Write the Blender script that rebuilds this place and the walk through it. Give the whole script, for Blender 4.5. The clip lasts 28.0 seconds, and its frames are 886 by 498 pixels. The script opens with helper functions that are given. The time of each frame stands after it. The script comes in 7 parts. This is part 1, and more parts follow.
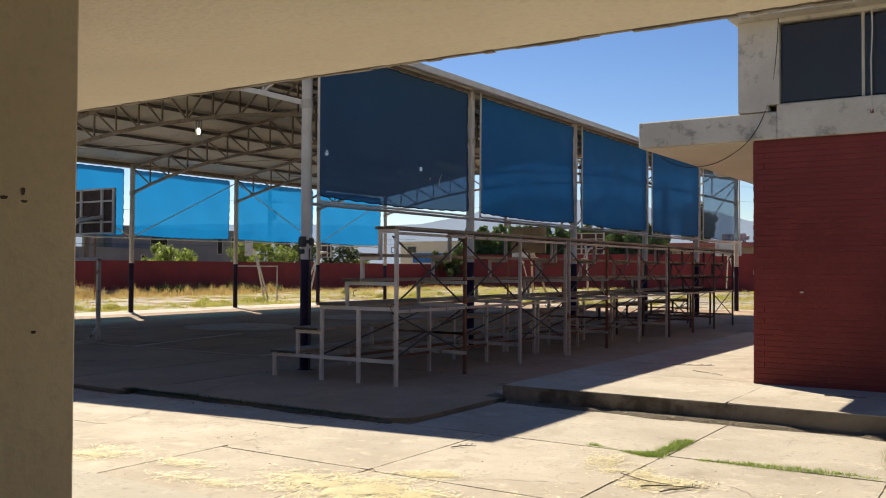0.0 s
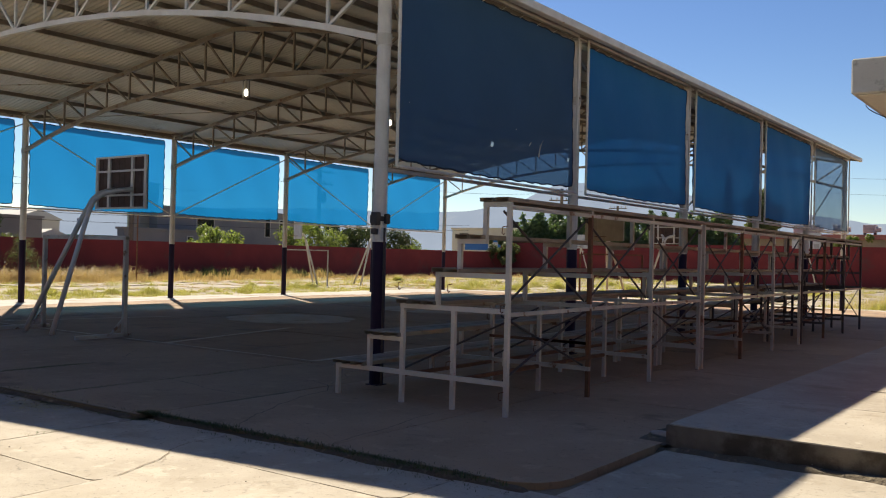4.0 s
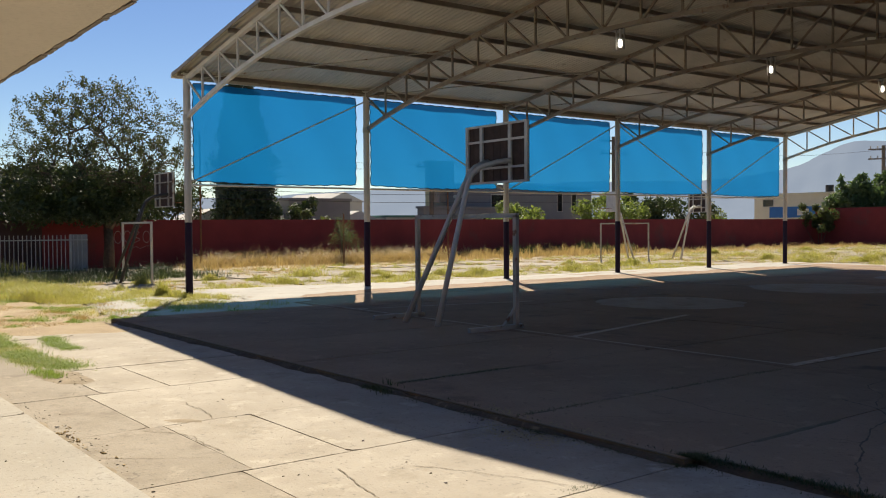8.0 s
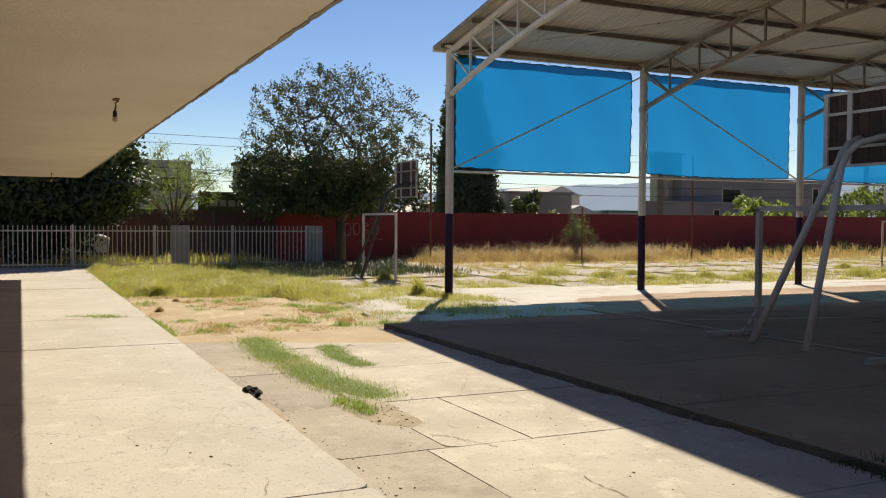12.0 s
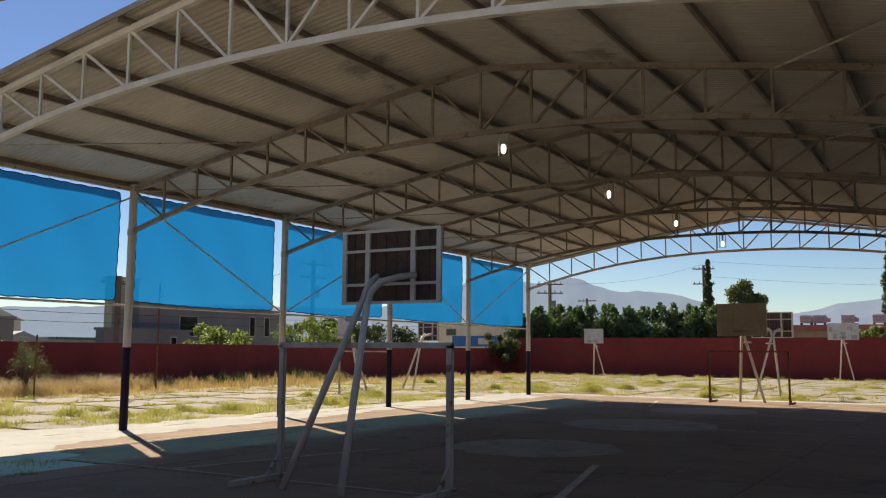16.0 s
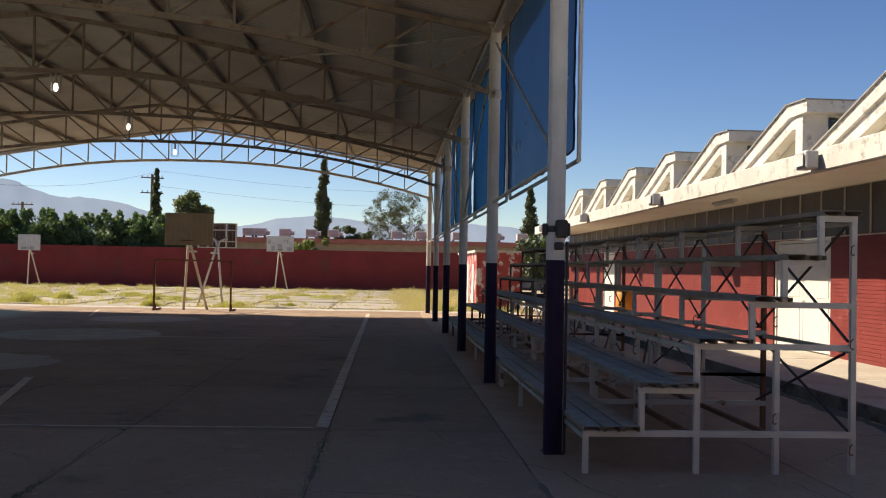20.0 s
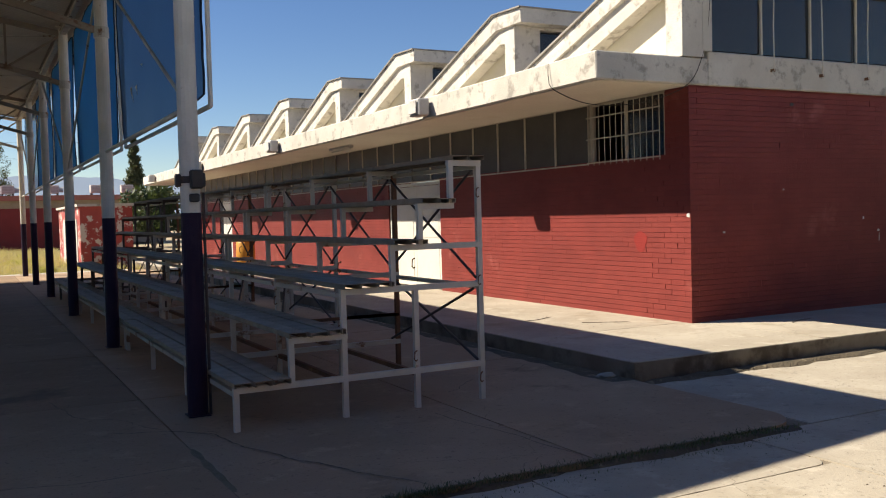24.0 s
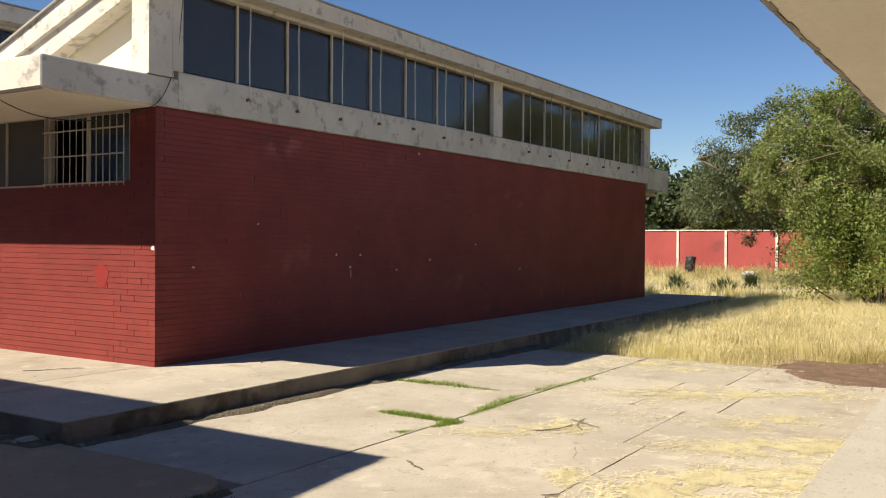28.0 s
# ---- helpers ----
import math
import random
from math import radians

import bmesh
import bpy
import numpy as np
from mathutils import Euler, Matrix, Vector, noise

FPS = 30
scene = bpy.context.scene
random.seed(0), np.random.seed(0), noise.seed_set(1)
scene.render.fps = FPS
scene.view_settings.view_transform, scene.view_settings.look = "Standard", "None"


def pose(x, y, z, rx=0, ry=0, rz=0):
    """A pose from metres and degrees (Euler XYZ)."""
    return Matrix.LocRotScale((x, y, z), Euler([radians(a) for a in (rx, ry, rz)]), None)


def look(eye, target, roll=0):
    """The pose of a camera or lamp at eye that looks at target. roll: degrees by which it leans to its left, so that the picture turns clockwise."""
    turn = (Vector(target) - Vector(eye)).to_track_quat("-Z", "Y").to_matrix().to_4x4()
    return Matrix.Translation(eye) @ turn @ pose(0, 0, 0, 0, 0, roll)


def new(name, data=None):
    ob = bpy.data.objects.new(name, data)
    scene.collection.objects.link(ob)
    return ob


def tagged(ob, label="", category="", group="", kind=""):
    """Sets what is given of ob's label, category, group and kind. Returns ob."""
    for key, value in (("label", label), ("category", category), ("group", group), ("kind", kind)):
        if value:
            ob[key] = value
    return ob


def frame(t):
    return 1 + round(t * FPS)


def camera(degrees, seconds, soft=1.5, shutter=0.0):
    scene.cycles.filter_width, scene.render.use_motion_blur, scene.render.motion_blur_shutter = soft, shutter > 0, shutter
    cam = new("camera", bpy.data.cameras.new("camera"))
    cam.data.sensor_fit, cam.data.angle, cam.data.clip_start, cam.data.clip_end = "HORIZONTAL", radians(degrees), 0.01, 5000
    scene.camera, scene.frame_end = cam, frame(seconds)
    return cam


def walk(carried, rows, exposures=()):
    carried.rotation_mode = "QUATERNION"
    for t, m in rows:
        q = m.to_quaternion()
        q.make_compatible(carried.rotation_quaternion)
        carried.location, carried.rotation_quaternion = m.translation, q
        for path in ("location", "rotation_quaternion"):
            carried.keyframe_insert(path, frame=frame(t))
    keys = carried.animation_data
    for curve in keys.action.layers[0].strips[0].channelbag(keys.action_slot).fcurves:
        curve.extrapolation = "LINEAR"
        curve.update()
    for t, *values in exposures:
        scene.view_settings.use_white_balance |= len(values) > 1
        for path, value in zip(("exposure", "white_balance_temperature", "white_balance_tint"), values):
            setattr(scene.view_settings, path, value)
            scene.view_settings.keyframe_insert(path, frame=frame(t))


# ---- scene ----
cam = camera(52.3, 28.0, 1.1)
PATH = [
    (0, (26.685, -10.79, 1.611), (25.595, -9.114, 1.654), 0.3),
    (0.5, (26.342, -10.519, 1.557), (25.389, -8.762, 1.613), 1.3),
    (1, (26.115, -10.196, 1.563), (25.206, -8.416, 1.63), 0.3),
    (1.5, (25.752, -9.896, 1.533), (24.749, -8.165, 1.546), 1.7),
    (2, (25.441, -9.651, 1.564), (24.448, -7.915, 1.538), 1.5),
    (2.5, (25.153, -9.287, 1.619), (24.137, -7.565, 1.605), 1.3),
    (4.5, (23.73, -8.297, 1.593), (22.384, -6.818, 1.64), 1.2),
    (5, (23.232, -8.191, 1.602), (21.669, -6.945, 1.663), 0.7),
    (5.5, (22.787, -8.254, 1.599), (21.145, -7.112, 1.619), 1.4),
    (6, (22.351, -8.205, 1.594), (20.669, -7.122, 1.601), 0.1),
    (6.5, (21.906, -8.242, 1.588), (20.205, -7.192, 1.578), 0.3),
    (7, (21.53, -8.24, 1.587), (19.907, -7.072, 1.562), -0.2),
    (7.5, (21.092, -8.166, 1.593), (19.517, -6.935, 1.541), -0.5),
    (8, (20.647, -8.177, 1.604), (19.057, -6.964, 1.554), -0.4),
    (8.5, (20.178, -8.085, 1.574), (18.451, -7.078, 1.502), -1.3),
    (9, (19.783, -8.142, 1.554), (18.015, -7.211, 1.459), -0.6),
    (9.5, (19.36, -8.128, 1.551), (17.649, -7.096, 1.469), -0.3),
    (10, (18.917, -8.125, 1.557), (17.287, -6.969, 1.492), 0.8),
    (10.5, (18.523, -8.169, 1.573), (17.005, -6.868, 1.519), 1.0),
    (11, (18.051, -8.113, 1.565), (16.519, -6.828, 1.544), 0.8),
    (11.5, (17.6, -8.196, 1.556), (15.901, -7.14, 1.541), 0.3),
    (13.5, (16.223, -8.177, 1.572), (14.343, -7.502, 1.457), -0.2),
    (14, (16.07, -8.274, 1.585), (14.274, -7.406, 1.434), -0.3),
    (14.5, (15.951, -8.319, 1.625), (14.391, -7.085, 1.421), -1.9),
    (15, (15.847, -8.281, 1.629), (14.539, -6.77, 1.568), -1.5),
    (15.5, (15.774, -8.268, 1.695), (14.647, -6.622, 1.838), 0.1),
    (16, (15.653, -8.224, 1.695), (14.64, -6.514, 1.921), 0.4),
    (16.5, (15.491, -8.226, 1.677), (14.531, -6.476, 1.796), 0.6),
    (17, (15.419, -8.135, 1.594), (14.574, -6.325, 1.487), -0.3),
    (17.5, (15.419, -8.133, 1.584), (14.626, -6.306, 1.404), -2.4),
    (18, (15.427, -8.161, 1.592), (14.736, -6.287, 1.486), -1.5),
    (18.5, (15.46, -8.075, 1.595), (15.05, -6.117, 1.599), -0.1),
    (19, (15.479, -8.109, 1.615), (15.272, -6.121, 1.683), 0.0),
    (19.5, (15.507, -8.076, 1.624), (15.464, -6.08, 1.73), 0.6),
    (20, (15.556, -8.118, 1.641), (15.679, -6.122, 1.685), 1.1),
    (20.5, (15.643, -8.166, 1.632), (15.916, -6.184, 1.612), 0.0),
    (22.5, (15.587, -8.091, 1.597), (15.717, -6.101, 1.455), 0.1),
    (23, (15.525, -7.924, 1.618), (15.805, -5.945, 1.546), -0.5),
    (23.5, (15.475, -7.874, 1.653), (16.086, -5.97, 1.599), -1.2),
    (24, (15.372, -7.817, 1.664), (16.306, -6.05, 1.589), -1.5),
    (24.5, (15.348, -7.794, 1.658), (16.439, -6.12, 1.559), -0.4),
    (25, (15.36, -7.794, 1.644), (16.354, -6.062, 1.533), -0.4),
    (25.5, (15.335, -7.791, 1.662), (16.273, -6.028, 1.543), -0.1),
    (26, (15.422, -7.764, 1.657), (16.579, -6.137, 1.544), -0.2),
    (26.5, (15.716, -7.815, 1.662), (17.091, -6.367, 1.551), -2.1),
    (27, (16.006, -7.784, 1.665), (17.548, -6.515, 1.547), -0.5),
    (27.5, (16.285, -7.595, 1.686), (17.939, -6.475, 1.596), 1.8),
    (28, (16.526, -7.548, 1.711), (18.214, -6.476, 1.689), 0.4),
]
walk(cam, [(t, look(eye, target, roll)) for t, eye, target, roll in PATH], ((0.0, 0.89, 7100, 10), (2.0, 0.91, 7100, 10), (5.0, 0.88, 7150, 10), (7.0, 0.70, 7150, 10), (9.0, 0.70, 7150, 10), (11.0, 0.72, 7150, 10), (14.0, 0.68, 7150, 10), (15.0, 0.62, 7150, 10), (16.0, 0.70, 7150, 10), (17.0, 1.18, 7150, 12), (18.0, 0.88, 7150, 12), (19.0, 1.0, 7150, 12), (20.0, 0.95, 7150, 12), (22.5, 0.84, 7050, 10), (23.0, 0.86, 7050, 10), (24.0, 0.94, 7000, 10), (25.5, 1.0, 7050, 10), (28.0, 0.92, 7050, 10)))

# ---- world and sun ----
SUN = Vector((-4.85, 3.1, 5.36)).normalized()
world = bpy.data.worlds.new("sky")
scene.world = world
world.use_nodes = True
wn = world.node_tree
bg = wn.nodes["Background"]
sky = wn.nodes.new("ShaderNodeTexSky")
sky.sky_type, sky.sun_disc = "NISHITA", False
sky.sun_elevation = math.asin(SUN.z)
sky.sun_rotation = math.atan2(SUN.x, SUN.y)
sky.altitude, sky.air_density, sky.dust_density, sky.ozone_density = 1100, 1.0, 0.25, 3.0
vivid = wn.nodes.new("ShaderNodeHueSaturation")
vivid.inputs["Hue"].default_value, vivid.inputs["Saturation"].default_value = 0.510, 1.2
wn.links.new(sky.outputs[0], vivid.inputs["Color"])
wn.links.new(vivid.outputs[0], bg.inputs[0])
bg.inputs[1].default_value = 0.063
lamp = bpy.data.lights.new("sun", "SUN")
lamp.energy, lamp.angle, lamp.color = 5.0, radians(0.53), (1.0, 0.93, 0.82)
sun = new("sun", lamp)
sun.matrix_world = look(SUN * 60, (0, 0, 0))


# ---- materials ----
def mat(name, c1, c2=None, scale=3.0, rough=0.8, metal=0.0, bump=0.15, fine=60.0, stain=None, stain_scale=0.6, stain_at=0.62,
        stain_soft=0.12, rand=0.0, spec=0.4, depth=0.01, cracks=0.0):
    """A surface with grain, broad variation, optional stains of a shape of their own, and fine relief, in world-size noise."""
    m = bpy.data.materials.new(name)
    m.use_nodes = True
    nt = m.node_tree
    n, ln = nt.nodes, nt.links
    b = n["Principled BSDF"]
    geo = n.new("ShaderNodeNewGeometry")

    def nz(s, detail=5.0, r=0.6):
        q = n.new("ShaderNodeTexNoise")
        q.inputs["Scale"].default_value, q.inputs["Detail"].default_value, q.inputs["Roughness"].default_value = s, detail, r
        ln.new(geo.outputs["Position"], q.inputs["Vector"])
        return q

    def mix(fac, a, bb):
        q = n.new("ShaderNodeMix")
        q.data_type = "RGBA"
        for sock, v in ((q.inputs[0], fac), (q.inputs[6], a), (q.inputs[7], bb)):
            if hasattr(v, "is_output"):
                ln.new(v, sock)
            elif isinstance(v, tuple):
                sock.default_value = (*v, 1.0)
            else:
                sock.default_value = v
        return q.outputs[2]

    def ramp(src, lo, hi):
        q = n.new("ShaderNodeMapRange")
        q.interpolation_type = "SMOOTHSTEP"
        ln.new(src, q.inputs[0])
        q.inputs[1].default_value, q.inputs[2].default_value = lo, hi
        return q.outputs[0]

    c2 = c2 or tuple(v * 0.78 for v in c1)
    a = nz(scale)
    f = nz(fine, 3.0)
    col = mix(ramp(a.outputs[0], 0.3, 0.7), c1, c2)
    dark = tuple(v * 0.8 for v in c1)
    col = mix(ramp(f.outputs[0], 0.45, 0.75), col, mix(0.5, col, dark))
    if stain:
        s = nz(stain_scale, 6.0, 0.65)
        col = mix(ramp(s.outputs[0], stain_at, stain_at + stain_soft), col, stain)
    if cracks:
        warp = nz(1.1, 4.0)
        add = n.new("ShaderNodeVectorMath")
        add.operation = "MULTIPLY_ADD"
        ln.new(warp.outputs["Color"], add.inputs[0])
        add.inputs[1].default_value = (0.9, 0.9, 0.0)
        ln.new(geo.outputs["Position"], add.inputs[2])
        vo = n.new("ShaderNodeTexVoronoi")
        vo.feature, vo.voronoi_dimensions = "DISTANCE_TO_EDGE", "2D"
        vo.inputs["Scale"].default_value = cracks
        ln.new(add.outputs[0], vo.inputs["Vector"])
        gap = n.new("ShaderNodeMath")
        gap.operation = "MULTIPLY"
        hair = ramp(vo.outputs["Distance"], 0.007 * cracks, 0.0)
        where = ramp(nz(0.55, 3.0).outputs[0], 0.5, 0.62)
        ln.new(hair, gap.inputs[0])
        ln.new(where, gap.inputs[1])
        col = mix(gap.outputs[0], col, tuple(v * 0.5 for v in c1))
        spots = nz(9.0, 6.0, 0.7)
        col = mix(ramp(spots.outputs[0], 0.57, 0.70), col, tuple(v * 0.62 for v in c1))
        worn = nz(3.1, 7.0, 0.72)
        col = mix(ramp(worn.outputs[0], 0.46, 0.34), col, tuple(min(v * 1.06, 0.95) for v in c1))
        grit = nz(24.0, 4.0, 0.75)
        col = mix(ramp(grit.outputs[0], 0.60, 0.66), col, tuple(v * 0.55 for v in c1))
    if rand:
        info = n.new("ShaderNodeObjectInfo")
        isl = n.new("ShaderNodeMath")
        isl.operation = "ADD"
        ln.new(info.outputs["Random"], isl.inputs[0])
        ln.new(geo.outputs["Random Per Island"], isl.inputs[1])
        fr = n.new("ShaderNodeMath")
        fr.operation = "FRACT"
        ln.new(isl.outputs[0], fr.inputs[0])
        hsv = n.new("ShaderNodeHueSaturation")
        mr = n.new("ShaderNodeMapRange")
        ln.new(fr.outputs[0], mr.inputs[0])
        mr.inputs[3].default_value, mr.inputs[4].default_value = 1 - rand, 1 + rand
        ln.new(mr.outputs[0], hsv.inputs["Value"])
        ln.new(col, hsv.inputs["Color"])
        col = hsv.outputs[0]
    ln.new(col, b.inputs["Base Color"])
    rr = n.new("ShaderNodeMapRange")
    ln.new(a.outputs[0], rr.inputs[0])
    rr.inputs[3].default_value, rr.inputs[4].default_value = max(rough - 0.1, 0.03), min(rough + 0.1, 1.0)
    ln.new(rr.outputs[0], b.inputs["Roughness"])
    b.inputs["Metallic"].default_value = metal
    b.inputs["Specular IOR Level"].default_value = spec
    if bump:
        bp = n.new("ShaderNodeBump")
        bp.inputs["Strength"].default_value, bp.inputs["Distance"].default_value = bump, depth
        ln.new(f.outputs[0], bp.inputs["Height"])
        ln.new(bp.outputs[0], b.inputs["Normal"])
    return m


CONC = mat("concrete_yard", (0.41, 0.367, 0.292), (0.325, 0.284, 0.22), 0.9, 0.9, bump=0.4, fine=45, stain=(0.27, 0.23, 0.165), stain_scale=1.3, stain_at=0.54, stain_soft=0.2, rand=0.06, cracks=0.8)
WALK = mat("concrete_walk", (0.385, 0.358, 0.30), (0.335, 0.308, 0.253), 0.7, 0.9, bump=0.3, fine=50, stain=(0.29, 0.258, 0.20), stain_scale=2.1, stain_at=0.60, stain_soft=0.2, rand=0.04, cracks=1.3)
CONCO = mat("old_grey_concrete", (0.325, 0.283, 0.218), (0.272, 0.235, 0.178), 1.2, 0.92, bump=0.5, fine=40, stain=(0.225, 0.19, 0.14), stain_scale=1.8, stain_at=0.53, stain_soft=0.15, rand=0.10, cracks=0.9)
MOSS = mat("dirt_and_moss", (0.15, 0.125, 0.07), (0.19, 0.15, 0.095), 8, 0.95, bump=0.8, fine=50, depth=0.02)
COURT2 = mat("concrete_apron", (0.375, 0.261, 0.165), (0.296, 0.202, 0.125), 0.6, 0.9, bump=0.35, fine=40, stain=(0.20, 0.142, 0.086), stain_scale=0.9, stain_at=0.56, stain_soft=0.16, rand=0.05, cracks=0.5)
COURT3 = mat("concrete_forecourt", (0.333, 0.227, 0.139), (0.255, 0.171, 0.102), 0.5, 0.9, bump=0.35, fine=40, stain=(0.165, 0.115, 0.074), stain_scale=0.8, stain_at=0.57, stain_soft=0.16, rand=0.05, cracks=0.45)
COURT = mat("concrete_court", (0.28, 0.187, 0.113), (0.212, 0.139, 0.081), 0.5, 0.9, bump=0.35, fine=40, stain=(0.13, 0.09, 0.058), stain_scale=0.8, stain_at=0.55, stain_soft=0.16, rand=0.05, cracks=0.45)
PALE = mat("worn_paint_patch", (0.39, 0.335, 0.265), (0.30, 0.25, 0.19), 1.2, 0.9, bump=0.2, stain=(0.24, 0.19, 0.14), stain_scale=2.2, stain_at=0.56, stain_soft=0.1)
LINE = mat("court_line_paint", (0.56, 0.47, 0.36), (0.45, 0.37, 0.275), 4.0, 0.9, bump=0.1, stain=(0.27, 0.21, 0.155), stain_scale=6.0, stain_at=0.53, spec=0.1)
SOIL = mat("dry_soil", (0.35, 0.281, 0.184), (0.28, 0.219, 0.137), 0.35, 0.95, bump=0.6, fine=18, stain=(0.327, 0.284, 0.146), stain_scale=0.18, stain_at=0.5, depth=0.03)
STRAWDIRT = mat("straw_dirt", (0.310, 0.249, 0.163), (0.215, 0.172, 0.112), 6, 0.95, bump=0.5)
STRAW = mat("straw_litter", (0.430, 0.327, 0.163), (0.310, 0.224, 0.112), 2.5, 0.95, bump=0.9, fine=30, stain=(0.241, 0.172, 0.095), stain_scale=1.8, stain_at=0.6, depth=0.03)
TURF = mat("yellowed_turf", (0.33, 0.29, 0.13), (0.40, 0.33, 0.19), 1.6, 0.95, bump=0.8, fine=35, stain=(0.24, 0.23, 0.08), stain_scale=2.5, stain_at=0.55, depth=0.03)
DUST = mat("pale_dusty_soil", (0.43, 0.415, 0.37), (0.36, 0.342, 0.295), 0.9, 0.95, bump=0.5, fine=28, stain=(0.32, 0.275, 0.2), stain_scale=1.6, stain_at=0.56, depth=0.02)
LITTER = mat("straw_litter_soil", (0.40, 0.308, 0.188), (0.335, 0.25, 0.148), 1.3, 0.95, bump=0.9, fine=30, stain=(0.33, 0.25, 0.12), stain_scale=2.4, stain_at=0.57, depth=0.03)
MULCH = mat("dark_leaf_litter", (0.125, 0.1, 0.065), (0.09, 0.072, 0.047), 3, 0.95, bump=0.9, fine=30, stain=(0.24, 0.195, 0.12), stain_scale=7, stain_at=0.56, depth=0.03)
LEAFLIT = mat("reddish_leaf_litter", (0.185, 0.115, 0.07), (0.12, 0.075, 0.046), 4, 0.95, bump=0.9, fine=30, stain=(0.34, 0.25, 0.14), stain_scale=6, stain_at=0.58, depth=0.03)
TURFG = mat("green_turf", (0.16, 0.19, 0.06), (0.22, 0.20, 0.10), 5, 0.95, bump=0.8, fine=40, stain=(0.26, 0.21, 0.13), stain_scale=5, stain_at=0.56, depth=0.03)
JOINT = mat("pale_joint_dirt", (0.25, 0.208, 0.148), (0.17, 0.138, 0.094), 4, 0.95, bump=0.5)
DIRT = mat("joint_dirt", (0.150, 0.125, 0.088), (0.100, 0.081, 0.056), 5, 0.95, bump=0.5)
BRICK = mat("painted_brick_red", (0.212, 0.039, 0.032), (0.172, 0.031, 0.026), 1.2, 0.55, bump=0.35, fine=55, spec=0.22, stain=(0.29, 0.082, 0.068), stain_scale=0.9, stain_at=0.6, rand=0.05)
MORTAR = mat("painted_mortar_red", (0.165, 0.03, 0.024), (0.14, 0.025, 0.02), 2, 0.8, bump=0.3)
BRICK2 = mat("old_brick_orange", (0.44, 0.15, 0.085), (0.36, 0.115, 0.065), 2.0, 0.75, bump=0.3, fine=50, stain=(0.30, 0.10, 0.06), stain_scale=1.1, stain_at=0.6, rand=0.08)
MORTAR2 = mat("brown_mortar", (0.25, 0.11, 0.075), (0.19, 0.085, 0.06), 3, 0.9, bump=0.3)
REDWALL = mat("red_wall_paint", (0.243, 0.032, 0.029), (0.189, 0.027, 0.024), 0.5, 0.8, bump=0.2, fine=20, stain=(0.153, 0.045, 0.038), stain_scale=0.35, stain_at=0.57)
# lighter copy of REDWALL: sun on the east wall is in its colour
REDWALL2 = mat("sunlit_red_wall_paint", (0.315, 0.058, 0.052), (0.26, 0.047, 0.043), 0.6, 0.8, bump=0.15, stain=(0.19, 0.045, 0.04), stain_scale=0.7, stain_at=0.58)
PEEL = mat("peeling_red_paint", (0.387, 0.077, 0.065), (0.327, 0.060, 0.052), 1.0, 0.85, stain=(0.585, 0.516, 0.456), stain_scale=2.6, stain_at=0.52, stain_soft=0.04)
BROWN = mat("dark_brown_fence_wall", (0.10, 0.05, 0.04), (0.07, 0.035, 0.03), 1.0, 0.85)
FASCIA = mat("weathered_white_concrete", (0.602, 0.568, 0.499), (0.490, 0.456, 0.396), 1.5, 0.85, bump=0.4, fine=30, stain=(0.31, 0.285, 0.245), stain_scale=4.2, stain_at=0.53, stain_soft=0.14)
CREAM = mat("cream_gable_paint", (0.688, 0.636, 0.490), (0.645, 0.593, 0.447), 1.0, 0.8, bump=0.12, stain=(0.533, 0.490, 0.387), stain_scale=1.6, stain_at=0.68)
SOFFIT = mat("beige_soffit_plaster", (0.72, 0.67, 0.575), (0.65, 0.60, 0.51), 0.7, 0.9, bump=0.35, fine=24, stain=(0.60, 0.515, 0.40), stain_scale=0.9, stain_at=0.58, stain_soft=0.2, depth=0.02)
PILLAR = mat("beige_pillar_plaster", (0.595, 0.55, 0.46), (0.54, 0.49, 0.405), 0.8, 0.85, bump=0.3, fine=30, stain=(0.49, 0.425, 0.33), stain_scale=2.0, stain_at=0.58, stain_soft=0.2)
ROOFTAR = mat("grey_roof_edge", (0.30, 0.28, 0.25), (0.22, 0.20, 0.18), 2, 0.9)
STEELW = mat("white_steel_paint", (0.63, 0.585, 0.505), (0.52, 0.475, 0.40), 2.5, 0.5, bump=0.1, stain=(0.30, 0.17, 0.09), stain_scale=4.5, stain_at=0.68, stain_soft=0.06)
STEELC = mat("cream_steel_paint", (0.50, 0.46, 0.38), (0.40, 0.36, 0.29), 2.5, 0.55, bump=0.15, stain=(0.20, 0.10, 0.05), stain_scale=5.0, stain_at=0.58, stain_soft=0.08)
TRUSSC = mat("rusty_truss_paint", (0.285, 0.235, 0.18), (0.215, 0.165, 0.12), 2.5, 0.6, bump=0.15, stain=(0.17, 0.09, 0.045), stain_scale=4.0, stain_at=0.55, stain_soft=0.1)
PURLIN = mat("brown_purlin_steel", (0.30, 0.25, 0.195), (0.22, 0.175, 0.13), 3, 0.7, bump=0.1)
RUST = mat("rusty_steel", (0.20, 0.085, 0.035), (0.12, 0.055, 0.03), 6, 0.85, bump=0.4, stain=(0.33, 0.16, 0.05), stain_scale=5, stain_at=0.6)
DARKST = mat("dark_steel", (0.045, 0.035, 0.035), (0.07, 0.05, 0.04), 6, 0.6, bump=0.2)
NAVY = mat("navy_column_paint", (0.02, 0.012, 0.03), (0.027, 0.017, 0.038), 3, 0.5, bump=0.1, stain=(0.045, 0.036, 0.05), stain_scale=4, stain_at=0.66, spec=0.12)
ZINC = mat("zinc_roof_sheet", (0.53, 0.488, 0.42), (0.43, 0.393, 0.333), 0.6, 0.55, 0.2, bump=0.1, stain=(0.237, 0.209, 0.180), stain_scale=0.5, stain_at=0.6)
